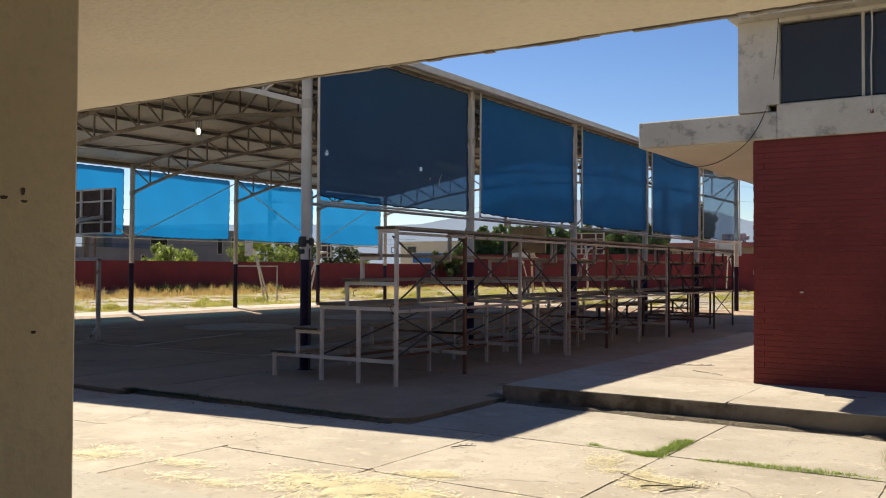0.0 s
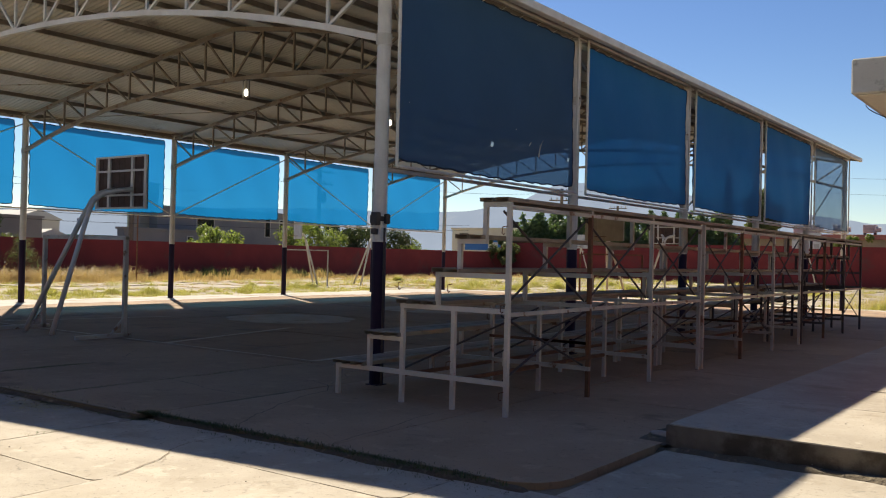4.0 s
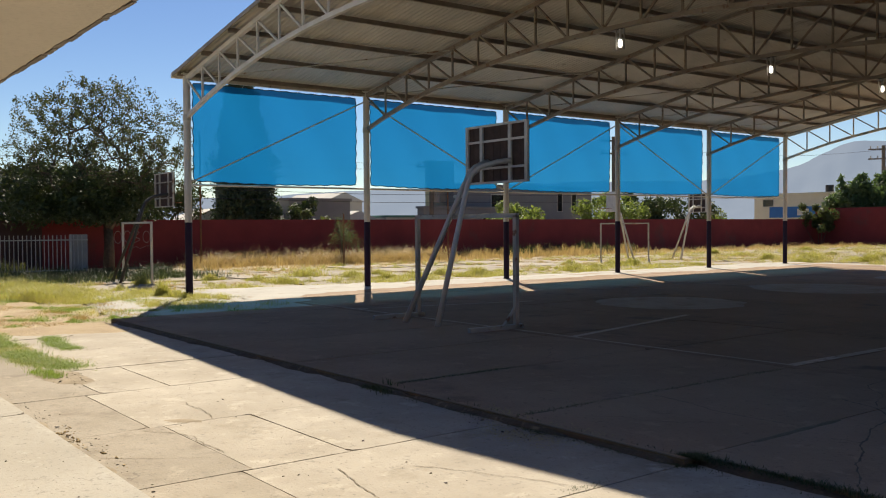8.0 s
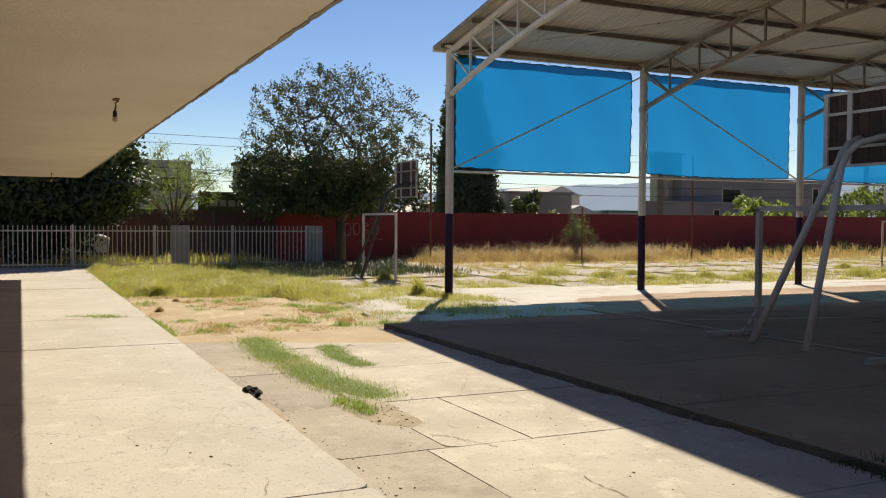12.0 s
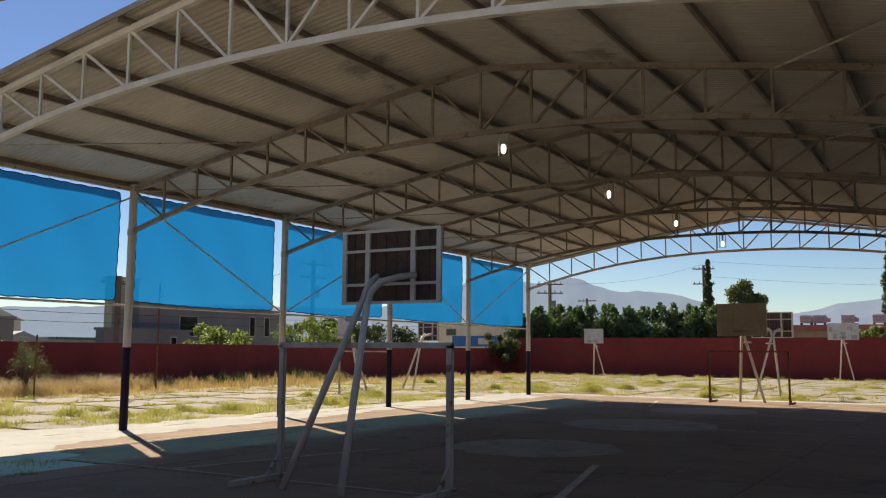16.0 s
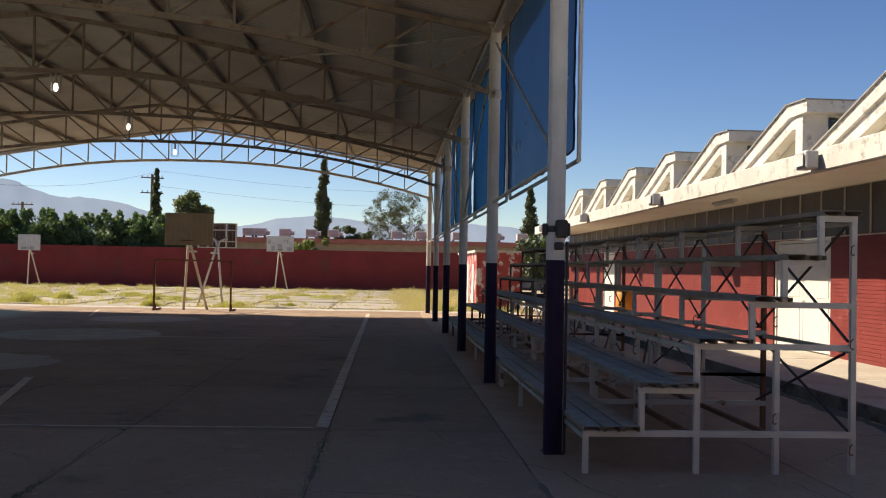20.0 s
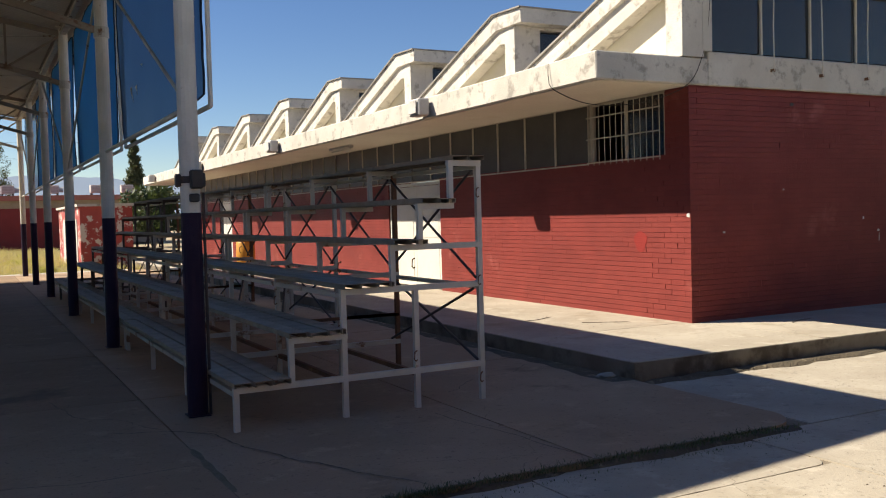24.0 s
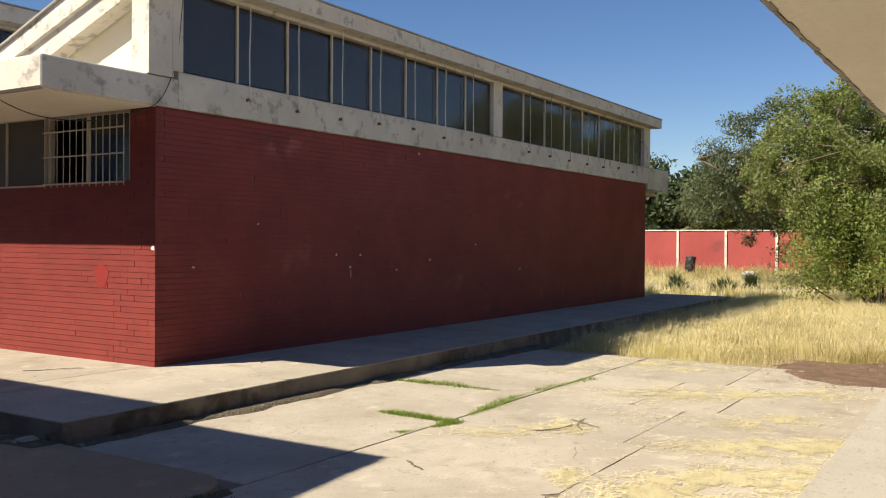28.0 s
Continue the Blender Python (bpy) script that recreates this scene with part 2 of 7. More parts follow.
PLANK = mat("grey_bench_planks", (0.33, 0.275, 0.205), (0.24, 0.198, 0.145), 5, 0.75, bump=0.25, stain=(0.16, 0.14, 0.12), stain_scale=3, stain_at=0.6, rand=0.12, spec=0.15)
BWOOD = mat("dark_backboard_wood", (0.085, 0.045, 0.03), (0.055, 0.03, 0.02), 7, 0.7, bump=0.3, rand=0.15)
BWHITE = mat("weathered_white_board", (0.62, 0.60, 0.56), (0.5, 0.48, 0.44), 3, 0.7, stain=(0.25, 0.22, 0.19), stain_scale=3, stain_at=0.62)
BTAN = mat("tan_plywood_board", (0.40, 0.33, 0.23), (0.33, 0.27, 0.19), 2, 0.75, stain=(0.25, 0.2, 0.14), stain_scale=2, stain_at=0.65)
DOORW = mat("white_door_paint", (0.636, 0.611, 0.550), (0.585, 0.559, 0.499), 2, 0.5, bump=0.05, stain=(0.473, 0.430, 0.361), stain_scale=2.5, stain_at=0.66)
PANELG = mat("olive_window_panel", (0.079, 0.071, 0.056), (0.060, 0.054, 0.042), 2.2, 0.35, bump=0.03, rand=0.12)
FRAME = mat("window_frame_cream", (0.54, 0.49, 0.4), (0.45, 0.4, 0.32), 4, 0.6, stain=(0.25, 0.17, 0.1), stain_scale=5, stain_at=0.64)
GREYB = mat("grey_house_block", (0.23, 0.22, 0.21), (0.19, 0.18, 0.175), 0.4, 0.9, stain=(0.15, 0.145, 0.14), stain_scale=0.5, stain_at=0.6)
GREYL = mat("pale_grey_plaster", (0.36, 0.35, 0.34), (0.30, 0.29, 0.285), 0.4, 0.9, stain=(0.24, 0.23, 0.225), stain_scale=0.5, stain_at=0.6)
GREENR = mat("green_roof_sheet", (0.10, 0.24, 0.18), (0.08, 0.19, 0.14), 1, 0.7)
WHITEB = mat("white_house_plaster", (0.50, 0.48, 0.44), (0.44, 0.42, 0.39), 0.4, 0.9, stain=(0.45, 0.42, 0.38), stain_scale=0.5, stain_at=0.65)
REDROOF = mat("red_roof_coating", (0.42, 0.16, 0.12), (0.36, 0.13, 0.10), 0.3, 0.9)
ACGREY = mat("cooler_metal", (0.55, 0.53, 0.50), (0.47, 0.45, 0.42), 2, 0.6)
BLUEP = mat("blue_paint", (0.03, 0.16, 0.42), (0.025, 0.13, 0.36), 2, 0.6)
BARK = mat("bark", (0.14, 0.10, 0.07), (0.09, 0.065, 0.045), 8, 0.95, bump=0.8, fine=35, depth=0.03)
BLACK = mat("black_plastic", (0.015, 0.014, 0.014), (0.025, 0.022, 0.02), 8, 0.5)
ORANGE = mat("yellow_orange_plastic", (0.60, 0.27, 0.03), (0.5, 0.22, 0.03), 4, 0.5)
POLEW = mat("pole_wood", (0.16, 0.13, 0.10), (0.12, 0.095, 0.075), 4, 0.9)
PALEFENCE = mat("pale_sheet_metal", (0.42, 0.38, 0.31), (0.35, 0.31, 0.26), 2, 0.7)
FENCEM = mat("cream_fence_bars", (0.60, 0.54, 0.44), (0.50, 0.44, 0.35), 3, 0.6)
BOXG = mat("grey_fixture_metal", (0.42, 0.395, 0.35), (0.34, 0.32, 0.28), 5, 0.6)
STEELD = mat("dark_rusty_steel_paint", (0.075, 0.055, 0.045), (0.05, 0.038, 0.032), 3, 0.6, bump=0.15, stain=(0.16, 0.09, 0.05), stain_scale=5, stain_at=0.6)
BOTTLE = mat("pale_blue_plastic", (0.42, 0.52, 0.62), (0.36, 0.46, 0.56), 4, 0.35, bump=0.03)
REDPATCH = mat("fresh_red_paint", (0.245, 0.033, 0.029), (0.215, 0.03, 0.026), 3, 0.6, bump=0.1, spec=0.1)
GRAFF = mat("faded_white_spray", (0.40, 0.30, 0.28), (0.32, 0.22, 0.20), 6, 0.9, bump=0.1)
ELBOX = mat("dark_grey_box_paint", (0.055, 0.048, 0.04), (0.04, 0.035, 0.03), 6, 0.6, bump=0.1)
BAGM = mat("dull_black_plastic", (0.03, 0.027, 0.027), (0.02, 0.018, 0.018), 30, 0.85, bump=0.3, spec=0.15)
ROCKM = mat("pale_rock", (0.40, 0.37, 0.32), (0.33, 0.30, 0.26), 3, 0.9, bump=0.5)
HILL = mat("hill_haze_glow", (0.06, 0.065, 0.07), (0.05, 0.055, 0.06), 0.004, 1.0, bump=0.0, fine=0.03, stain=(0.075, 0.075, 0.07), stain_scale=0.006, stain_at=0.55, spec=0.0)
# distance haze is put in as an even bluish glow of the slopes
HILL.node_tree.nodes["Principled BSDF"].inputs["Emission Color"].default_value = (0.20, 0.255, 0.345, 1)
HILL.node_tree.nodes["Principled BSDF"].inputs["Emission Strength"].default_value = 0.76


def leaf_mat(name, c1, c2, trans=0.35):
    m = mat(name, c1, c2, 2.0, 0.6, bump=0.0, rand=0.24)
    nt = m.node_tree
    b, out = nt.nodes["Principled BSDF"], nt.nodes["Material Output"]
    t = nt.nodes.new("ShaderNodeBsdfTranslucent")
    t.inputs[0].default_value = (min(c1[0] * 1.5, 1), min(c1[1] * 1.6, 1), c1[2] * 0.9, 1)
    x = nt.nodes.new("ShaderNodeMixShader")
    x.inputs[0].default_value = trans
    nt.links.new(b.outputs[0], x.inputs[1])
    nt.links.new(t.outputs[0], x.inputs[2])
    nt.links.new(x.outputs[0], out.inputs[0])
    return m


LEAF = leaf_mat("leaf_green", (0.095, 0.112, 0.043), (0.069, 0.086, 0.031))
LEAFO = leaf_mat("leaf_olive_grey", (0.066, 0.074, 0.034), (0.045, 0.052, 0.025), 0.25)
LEAFD = leaf_mat("leaf_dark", (0.055, 0.075, 0.028), (0.038, 0.055, 0.02), 0.2)
LEAFB = leaf_mat("leaf_bright", (0.15, 0.185, 0.058), (0.11, 0.145, 0.042), 0.45)
LEAFH = leaf_mat("leaf_hedge", (0.095, 0.145, 0.056), (0.065, 0.105, 0.04), 0.3)
LEAFG = leaf_mat("leaf_greyish", (0.086, 0.107, 0.052), (0.065, 0.086, 0.039), 0.3)
GRASSG = leaf_mat("grass_green", (0.205, 0.275, 0.062), (0.15, 0.21, 0.047), 0.4)
GRASSY = leaf_mat("grass_yellow_green", (0.37, 0.335, 0.115), (0.285, 0.262, 0.085), 0.4)
GRASSD = leaf_mat("grass_dry_straw", (0.62, 0.545, 0.36), (0.52, 0.45, 0.28), 0.45)
GRASSN = leaf_mat("grass_dry_olive", (0.40, 0.325, 0.175), (0.31, 0.25, 0.125), 0.4)
LEAFM = leaf_mat("leaf_mid_green", (0.19, 0.215, 0.078), (0.14, 0.165, 0.056), 0.45)
# LEAFE is LEAFB lightened, with the frontal sun on the east shrubs in it
LEAFE = leaf_mat("leaf_yellow_green_sunlit", (0.22, 0.255, 0.078), (0.165, 0.2, 0.058), 0.45)
STALK = leaf_mat("pale_straw_stalk", (0.74, 0.66, 0.46), (0.63, 0.55, 0.37), 0.2)
HAY = leaf_mat("dry_hay", (0.76, 0.69, 0.50), (0.64, 0.56, 0.37), 0.25)
GRASSB = leaf_mat("grass_dry_brown", (0.43, 0.30, 0.18), (0.33, 0.22, 0.125), 0.35)


def cloth_mat(name, col, see, thr, tint=(0.01, 0.42, 0.85)):
    """Woven shade mesh: partly see-through, lets light through."""
    m = mat(name, col, tuple(v * 0.9 for v in col), 1.0, 0.75, bump=0.05, fine=120)
    nt = m.node_tree
    b, out = nt.nodes["Principled BSDF"], nt.nodes["Material Output"]
    tl, tr = nt.nodes.new("ShaderNodeBsdfTranslucent"), nt.nodes.new("ShaderNodeBsdfTransparent")
    tl.inputs[0].default_value = (*col, 1)
    tr.inputs[0].default_value = (*tint, 1)
    x, y = nt.nodes.new("ShaderNodeMixShader"), nt.nodes.new("ShaderNodeMixShader")
    x.inputs[0].default_value, y.inputs[0].default_value = thr, see
    nt.links.new(b.outputs[0], x.inputs[1])
    nt.links.new(tl.outputs[0], x.inputs[2])
    nt.links.new(x.outputs[0], y.inputs[1])
    nt.links.new(tr.outputs[0], y.inputs[2])
    nt.links.new(y.outputs[0], out.inputs[0])
    return m


TARP = cloth_mat("blue_shade_mesh", (0.002, 0.155, 0.388), 0.16, 0.74, (0.09, 0.37, 0.62))
TARP2 = cloth_mat("dusty_blue_shade_mesh", (0.042, 0.125, 0.25), 0.26, 0.42, (0.20, 0.30, 0.42))
TARP3 = cloth_mat("deep_blue_shade_mesh", (0.008, 0.16, 0.40), 0.09, 0.34, (0.03, 0.30, 0.60))
TARP4 = cloth_mat("faded_thin_shade_mesh", (0.12, 0.20, 0.28), 0.5, 0.3, (0.45, 0.55, 0.66))
HEM = mat("dark_blue_hem", (0.012, 0.03, 0.06), (0.008, 0.02, 0.045), 6, 0.8)


def glass_mat(name, tint, rough):
    m = bpy.data.materials.new(name)
    m.use_nodes = True
    b = m.node_tree.nodes["Principled BSDF"]
    b.inputs["Base Color"].default_value = (*tint, 1)
    b.inputs["Roughness"].default_value = rough
    b.inputs["Transmission Weight"].default_value = 0.55
    b.inputs["IOR"].default_value = 1.45
    b.inputs["Specular IOR Level"].default_value = 0.5
    return m


GLASS = glass_mat("dusty_window_glass", (0.07, 0.062, 0.052), 0.07)


def glow_mat(name, col, power):
    m = bpy.data.materials.new(name)
    m.use_nodes = True
    b = m.node_tree.nodes["Principled BSDF"]
    b.inputs["Base Color"].default_value = (*col, 1)
    b.inputs["Emission Color"].default_value = (*col, 1)
    b.inputs["Emission Strength"].default_value = power
    return m


BULBON = glow_mat("lit_lamp_glass", (1.0, 0.98, 0.9), 1.6)


# ---- mesh tools ----
def box(bm, x0, x1, y0, y1, z0, z1):
    v = [bm.verts.new(p) for p in ((x0, y0, z0), (x1, y0, z0), (x1, y1, z0), (x0, y1, z0), (x0, y0, z1), (x1, y0, z1), (x1, y1, z1), (x0, y1, z1))]
    for f in ((3, 2, 1, 0), (4, 5, 6, 7), (0, 1, 5, 4), (1, 2, 6, 5), (2, 3, 7, 6), (3, 0, 4, 7)):
        bm.faces.new([v[i] for i in f])
    return v


def beam(bm, p, q, r, sides=8, r2=None, turn=None):
    """A tube or, with four sides, a square bar from p to q; r is its half width."""
    p, q = Vector(p), Vector(q)
    d = (q - p).normalized()
    a = d.cross(Vector((0, 0, 1)))
    a = a.normalized() if a.length > 1e-3 else Vector((1, 0, 0))
    b = d.cross(a)
    k = math.sqrt(2) if sides == 4 else 1.0
    off = math.pi / 4 if sides == 4 else 0.0
    if turn is not None:
        off = turn
    rings = []
    for c, rad in ((p, r), (q, r2 if r2 is not None else r)):
        rings.append([bm.verts.new(c + (a * math.cos(off + 2 * math.pi * i / sides) + b * math.sin(off + 2 * math.pi * i / sides)) * rad * k) for i in range(sides)])
    for i in range(sides):
        j = (i + 1) % sides
        bm.faces.new((rings[0][i], rings[0][j], rings[1][j], rings[1][i]))
    bm.faces.new(rings[0][::-1])
    bm.faces.new(rings[1])


def path_tube(bm, pts, r, sides=8):
    """A tube bent along points, with joined rings."""
    pts = [Vector(p) for p in pts]
    rings = []
    for i, p in enumerate(pts):
        d = (pts[min(i + 1, len(pts) - 1)] - pts[max(i - 1, 0)]).normalized()
        a = d.cross(Vector((0.12, 0.3, 1))).normalized()
        b = d.cross(a)
        rr = r[i] if isinstance(r, (list, tuple)) else r
        rings.append([bm.verts.new(p + (a * math.cos(2 * math.pi * k / sides) + b * math.sin(2 * math.pi * k / sides)) * rr) for k in range(sides)])
    for u, v in zip(rings, rings[1:]):
        for k in range(sides):
            j = (k + 1) % sides
            bm.faces.new((u[k], u[j], v[j], v[k]))
    bm.faces.new(rings[0][::-1])
    bm.faces.new(rings[-1])


def prism(bm, outline, y0, y1, axis="y"):
    """An outline in two coordinates, drawn out along the third."""
    def at(u, v, w):
        return (u, w, v) if axis == "y" else (w, u, v) if axis == "x" else (u, v, w)
    a = [bm.verts.new(at(u, v, y0)) for u, v in outline]
    b = [bm.verts.new(at(u, v, y1)) for u, v in outline]
    for i in range(len(a)):
        j = (i + 1) % len(a)
        bm.faces.new((a[i], a[j], b[j], b[i]))
    bm.faces.new(a[::-1])
    bm.faces.new(b)


def to_mesh(name, bm, material, bevel=0.0, smooth=False):
    bmesh.ops.recalc_face_normals(bm, faces=bm.faces)
    if bevel:
        bmesh.ops.bevel(bm, geom=list(bm.edges), offset=bevel, segments=1, affect="EDGES", clamp_overlap=True)
    me = bpy.data.meshes.new(name)
    bm.to_mesh(me)
    bm.free()
    me.materials.append(material)
    if smooth:
        me.shade_smooth()
    return me


def part(name, bm, material, parent, label="", bevel=0.0, smooth=False):
    me = bm if isinstance(bm, bpy.types.Mesh) else to_mesh(name, bm, material, bevel, smooth)
    ob = new(name, me)
    ob.parent = parent
    return tagged(ob, label)


def thing(name, label, category, group="", kind="", at=(0, 0, 0), rz=0.0):
    ob = new(name)
    ob.empty_display_size = 0.1
    ob.matrix_world = pose(*at, 0, 0, rz)
    return tagged(ob, label, category, group, kind)


def solid(name, bm, material, label, category, group="", kind="", bevel=0.0, smooth=False):
    return tagged(new(name, to_mesh(name, bm, material, bevel, smooth)), label, category, group, kind)


def B(*boxes):
    bm = bmesh.new()
    for b in boxes:
        box(bm, *b)
    return bm


def eased(pts, n=5):
    """Points on a smooth curve through the given ones."""
    P = [Vector(p) for p in pts]
    P = [P[0] * 2 - P[1]] + P + [P[-1] * 2 - P[-2]]
    out = []
    for a, b, c, d in zip(P, P[1:], P[2:], P[3:]):
        for k in range(n):
            t = k / n
            out.append(0.5 * (2 * b + (c - a) * t + (2 * a - 5 * b + 4 * c - d) * t * t + (3 * b - a - 3 * c + d) * t ** 3))
    return out + [P[-2]]


def beams(*rows):
    bm = bmesh.new()
    for p, q, r, s in rows:
        beam(bm, p, q, r, s)
    return bm


def raw_mesh(name, verts, faces_per, material):
    """A mesh from a vertex array (n, k, 3) in which each row of k vertices is one face."""
    n, k = verts.shape[:2]
    me = bpy.data.meshes.new(name)
    me.vertices.add(n * k)
    me.vertices.foreach_set("co", verts.reshape(-1).astype(np.float32))
    me.loops.add(n * k)
    me.loops.foreach_set("vertex_index", np.arange(n * k, dtype=np.int32))
    me.polygons.add(n)
    me.polygons.foreach_set("loop_start", np.arange(0, n * k, k, dtype=np.int32))
    me.polygons.foreach_set("loop_total", np.full(n, k, dtype=np.int32))
    me.update(calc_edges=True)
    me.materials.append(material)
    return me


# ---- ground ----
bm = bmesh.new()
v = [bm.verts.new((x, y, -0.13)) for x, y in ((-3500, -3500), (3500, -3500), (3500, 3500), (-3500, 3500))]
bm.faces.new(v)
solid("ground", bm, SOIL, "dry brown soil with sparse yellowed grass", "ground", kind="structure")

WALK_Y0, WALK_Y1, WALL_Y = -6.33, -9.05, -9.05
COURT_Z = 0.0


def slab(name, owner, xa, xb, ya, yb, z0, z1, material, gap, tilt, rnd, corner=None):
    """One cast slab with worn, wandering edges, now and then a broken corner, and its own slight set."""
    cx, cy, off = (xa + xb) / 2, (ya + yb) / 2, rnd.uniform(0, 90)
    pts = []
    for side, ((px, py), (qx, qy)) in enumerate(zip(((xa, ya), (xb, ya), (xb, yb), (xa, yb)), ((xb, ya), (xb, yb), (xa, yb), (xa, ya)))):
        n = max(3, int(math.hypot(qx - px, qy - py) / 0.09))
        inx, iny = ((0, 1), (-1, 0), (0, -1), (1, 0))[side]
        for k in range(n):
            t = k / n
            x, y = px + (qx - px) * t, py + (qy - py) * t
            worn = gap * (0.75 + 1.6 * max(0.0, noise.noise((x * 1.9, y * 1.9, off + side)) + 0.1) + 1.6 * max(0.0, noise.noise((x * 7.0, y * 7.0, off + side))) + 0.6 * rnd.random())
            if k == 0:
                chip = rnd.uniform(0.015, 0.05) if rnd.random() < 0.3 else gap
                x, y = x + math.copysign(chip, cx - x), y + math.copysign(chip, cy - y)
            else:
                x, y = x + inx * worn, y + iny * worn
            if corner:
                ex, ey, r = x - corner[0] + corner[2], y - corner[1] - corner[2], corner[2]
                if ex > 0 and ey < 0 and math.hypot(ex, ey) > r:
                    x, y = corner[0] - r + ex * r / math.hypot(ex, ey), corner[1] + r + ey * r / math.hypot(ex, ey)
            pts.append((x, y))
    bm = bmesh.new()
    prism(bm, pts, z0, z1, "z")
    dz, sx, sy = rnd.uniform(-tilt, tilt), rnd.uniform(-tilt, tilt), rnd.uniform(-tilt, tilt)
    for q in bm.verts:
        if q.co.z > (z0 + z1) / 2:
            q.co.z += dz + sx * (q.co.x - cx) / (xb - xa) + sy * (q.co.y - cy) / (yb - ya)
    part(name, bm, material, owner)


def slab_grid(name, owner, xs, ys, z0, z1, material, gap, tilt, seed, corner=None):
    """Slabs between joint lines."""
    rnd = random.Random(seed)
    for i, (xa, xb) in enumerate(zip(xs, xs[1:])):
        for j, (ya, yb) in enumerate(zip(ys, ys[1:])):
            slab(name, owner, xa, xb, ya, yb, z0, z1, material, gap * rnd.uniform(0.7, 1.3), tilt, rnd, corner)


def crack(owner, a, b, z, w, seed, wander=0.12, material=None, forks=0):
    """A jagged crack filled with dirt, running from a to b, with short side cracks."""
    rnd = random.Random(seed)
    pts = [Vector(a), Vector(b)]
    amp = (pts[1] - pts[0]).length * wander
    for level in range(5):
        out = [pts[0]]
        for p, q in zip(pts, pts[1:]):
            d = q - p
            m = (p + q) / 2 + Vector((-d.y, d.x)).normalized() * rnd.uniform(-amp, amp)
            out += [m, q]
        pts, amp = out, amp * 0.5
    bm = bmesh.new()
    rows = []
    for i, p in enumerate(pts):
        d = (pts[min(i + 1, len(pts) - 1)] - pts[max(i - 1, 0)]).normalized()
        n = Vector((-d.y, d.x)) * w * rnd.uniform(0.12, 0.55) * (0.25 if i in (0, len(pts) - 1) else 1)
        rows.append([bm.verts.new((p.x + n.x, p.y + n.y, z)), bm.verts.new((p.x - n.x, p.y - n.y, z))])
    for u, v in zip(rows, rows[1:]):
        bm.faces.new((u[0], u[1], v[1], v[0]))
    part("crack", bm, material or DIRT, owner)
    for k in range(forks):
        p = pts[rnd.randrange(6, len(pts) - 6)]
        t = rnd.uniform(0, math.tau)
        L = rnd.uniform(0.08, 0.25)
        crack(owner, p, (p.x + L * math.cos(t), p.y + L * math.sin(t)), z, w * 0.5, seed * 7 + k, 0.12, material)


court = solid("floor_court", B((-0.25, 21.1, 1.0, 25.85, -0.13, -0.013), (4.35, 16.76, -3.163, 1.0, -0.13, -0.016), (16.76, 20.7, -2.97, 1.0, -0.13, -0.016), (20.7, 21.1, -2.55, 1.0, -0.13, -0.0165)), DIRT, "grey weathered concrete sports court slab under the canopy", "court floor", kind="structure")
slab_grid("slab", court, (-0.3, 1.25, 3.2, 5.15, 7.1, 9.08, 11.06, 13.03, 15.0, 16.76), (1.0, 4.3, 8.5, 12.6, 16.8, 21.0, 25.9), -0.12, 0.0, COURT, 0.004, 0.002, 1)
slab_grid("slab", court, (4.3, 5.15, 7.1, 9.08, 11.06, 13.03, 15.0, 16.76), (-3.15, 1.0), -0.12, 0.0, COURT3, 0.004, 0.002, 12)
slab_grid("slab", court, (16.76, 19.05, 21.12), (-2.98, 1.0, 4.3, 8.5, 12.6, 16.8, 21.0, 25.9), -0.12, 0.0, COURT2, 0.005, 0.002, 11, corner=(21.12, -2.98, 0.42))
for k, (a, b, w, wander) in enumerate((((13.03, -2.9), (12.98, -1.5), 0.022, 0.05), ((13.02, -1.5), (12.95, 0.6), 0.014, 0.06), ((11.06, -3.0), (11.02, -2.0), 0.014, 0.05), ((15.02, -1.48), (16.7, -1.62), 0.012, 0.05), ((16.0, 1.4), (16.7, -0.4), 0.012, 0.12), ((10.4, 1.9), (11.3, 3.2), 0.014, 0.12), ((12.0, 0.2), (12.9, -0.6), 0.010, 0.15), ((9.2, -2.1), (10.5, -1.2), 0.010, 0.12), ((7.4, -0.8), (8.4, -2.6), 0.010, 0.12), ((5.9, 0.6), (6.9, -1.5), 0.010, 0.12), ((18.8, -1.1), (19.05, -2.9), 0.012, 0.05), ((17.6, 0.9), (18.6, 2.4), 0.010, 0.12), ((19.3, -0.4), (20.8, 0.5), 0.010, 0.12))):
    crack(court, a, b, 0.004, w, 300 + k, wander, forks=k % 3)

for k, (a, b) in enumerate((((16.3, -0.3), (16.73, -0.48)), ((16.73, -0.48), (17.02, -0.78)), ((17.02, -0.78), (17.2, -1.5)), ((17.2, -1.5), (17.5, -2.2)), ((17.5, -2.2), (17.84, -2.88)))):
    crack(court, a, b, 0.0045, 0.019, 340 + k, 0.07, forks=k % 2)

yard = solid("pavement_yard", B((4.6, 29.6, -6.3, -2.99, -0.13, -0.0518), (21.15, 29.6, -2.99, -0.9, -0.13, -0.0523), (20.65, 21.15, -2.99, -2.4, -0.13, -0.0527)), JOINT, "sunlit cracked concrete yard in front of the court", "pavement", kind="structure")
YARD_X = (4.7, 6.15, 7.9, 9.73, 11.42, 13.27, 14.98, 16.75, 18.5, 20.4, 22.12, 23.95, 25.75, 27.6, 29.5)
YARD_Y = {0: (-5.5, -4.3), 1: (-5.5, -4.8), 2: (-5.5,), 3: (-5.45, -4.75), 4: (-5.61,), 5: (-5.5, -4.72), 6: (-5.58,), 7: (-4.75,), 8: (-3.76,), 9: (-4.88,), 10: (-4.9,), 11: (-4.69,), 12: (-5.0, -4.1), 13: (-4.6,)}
rnd = random.Random(2)
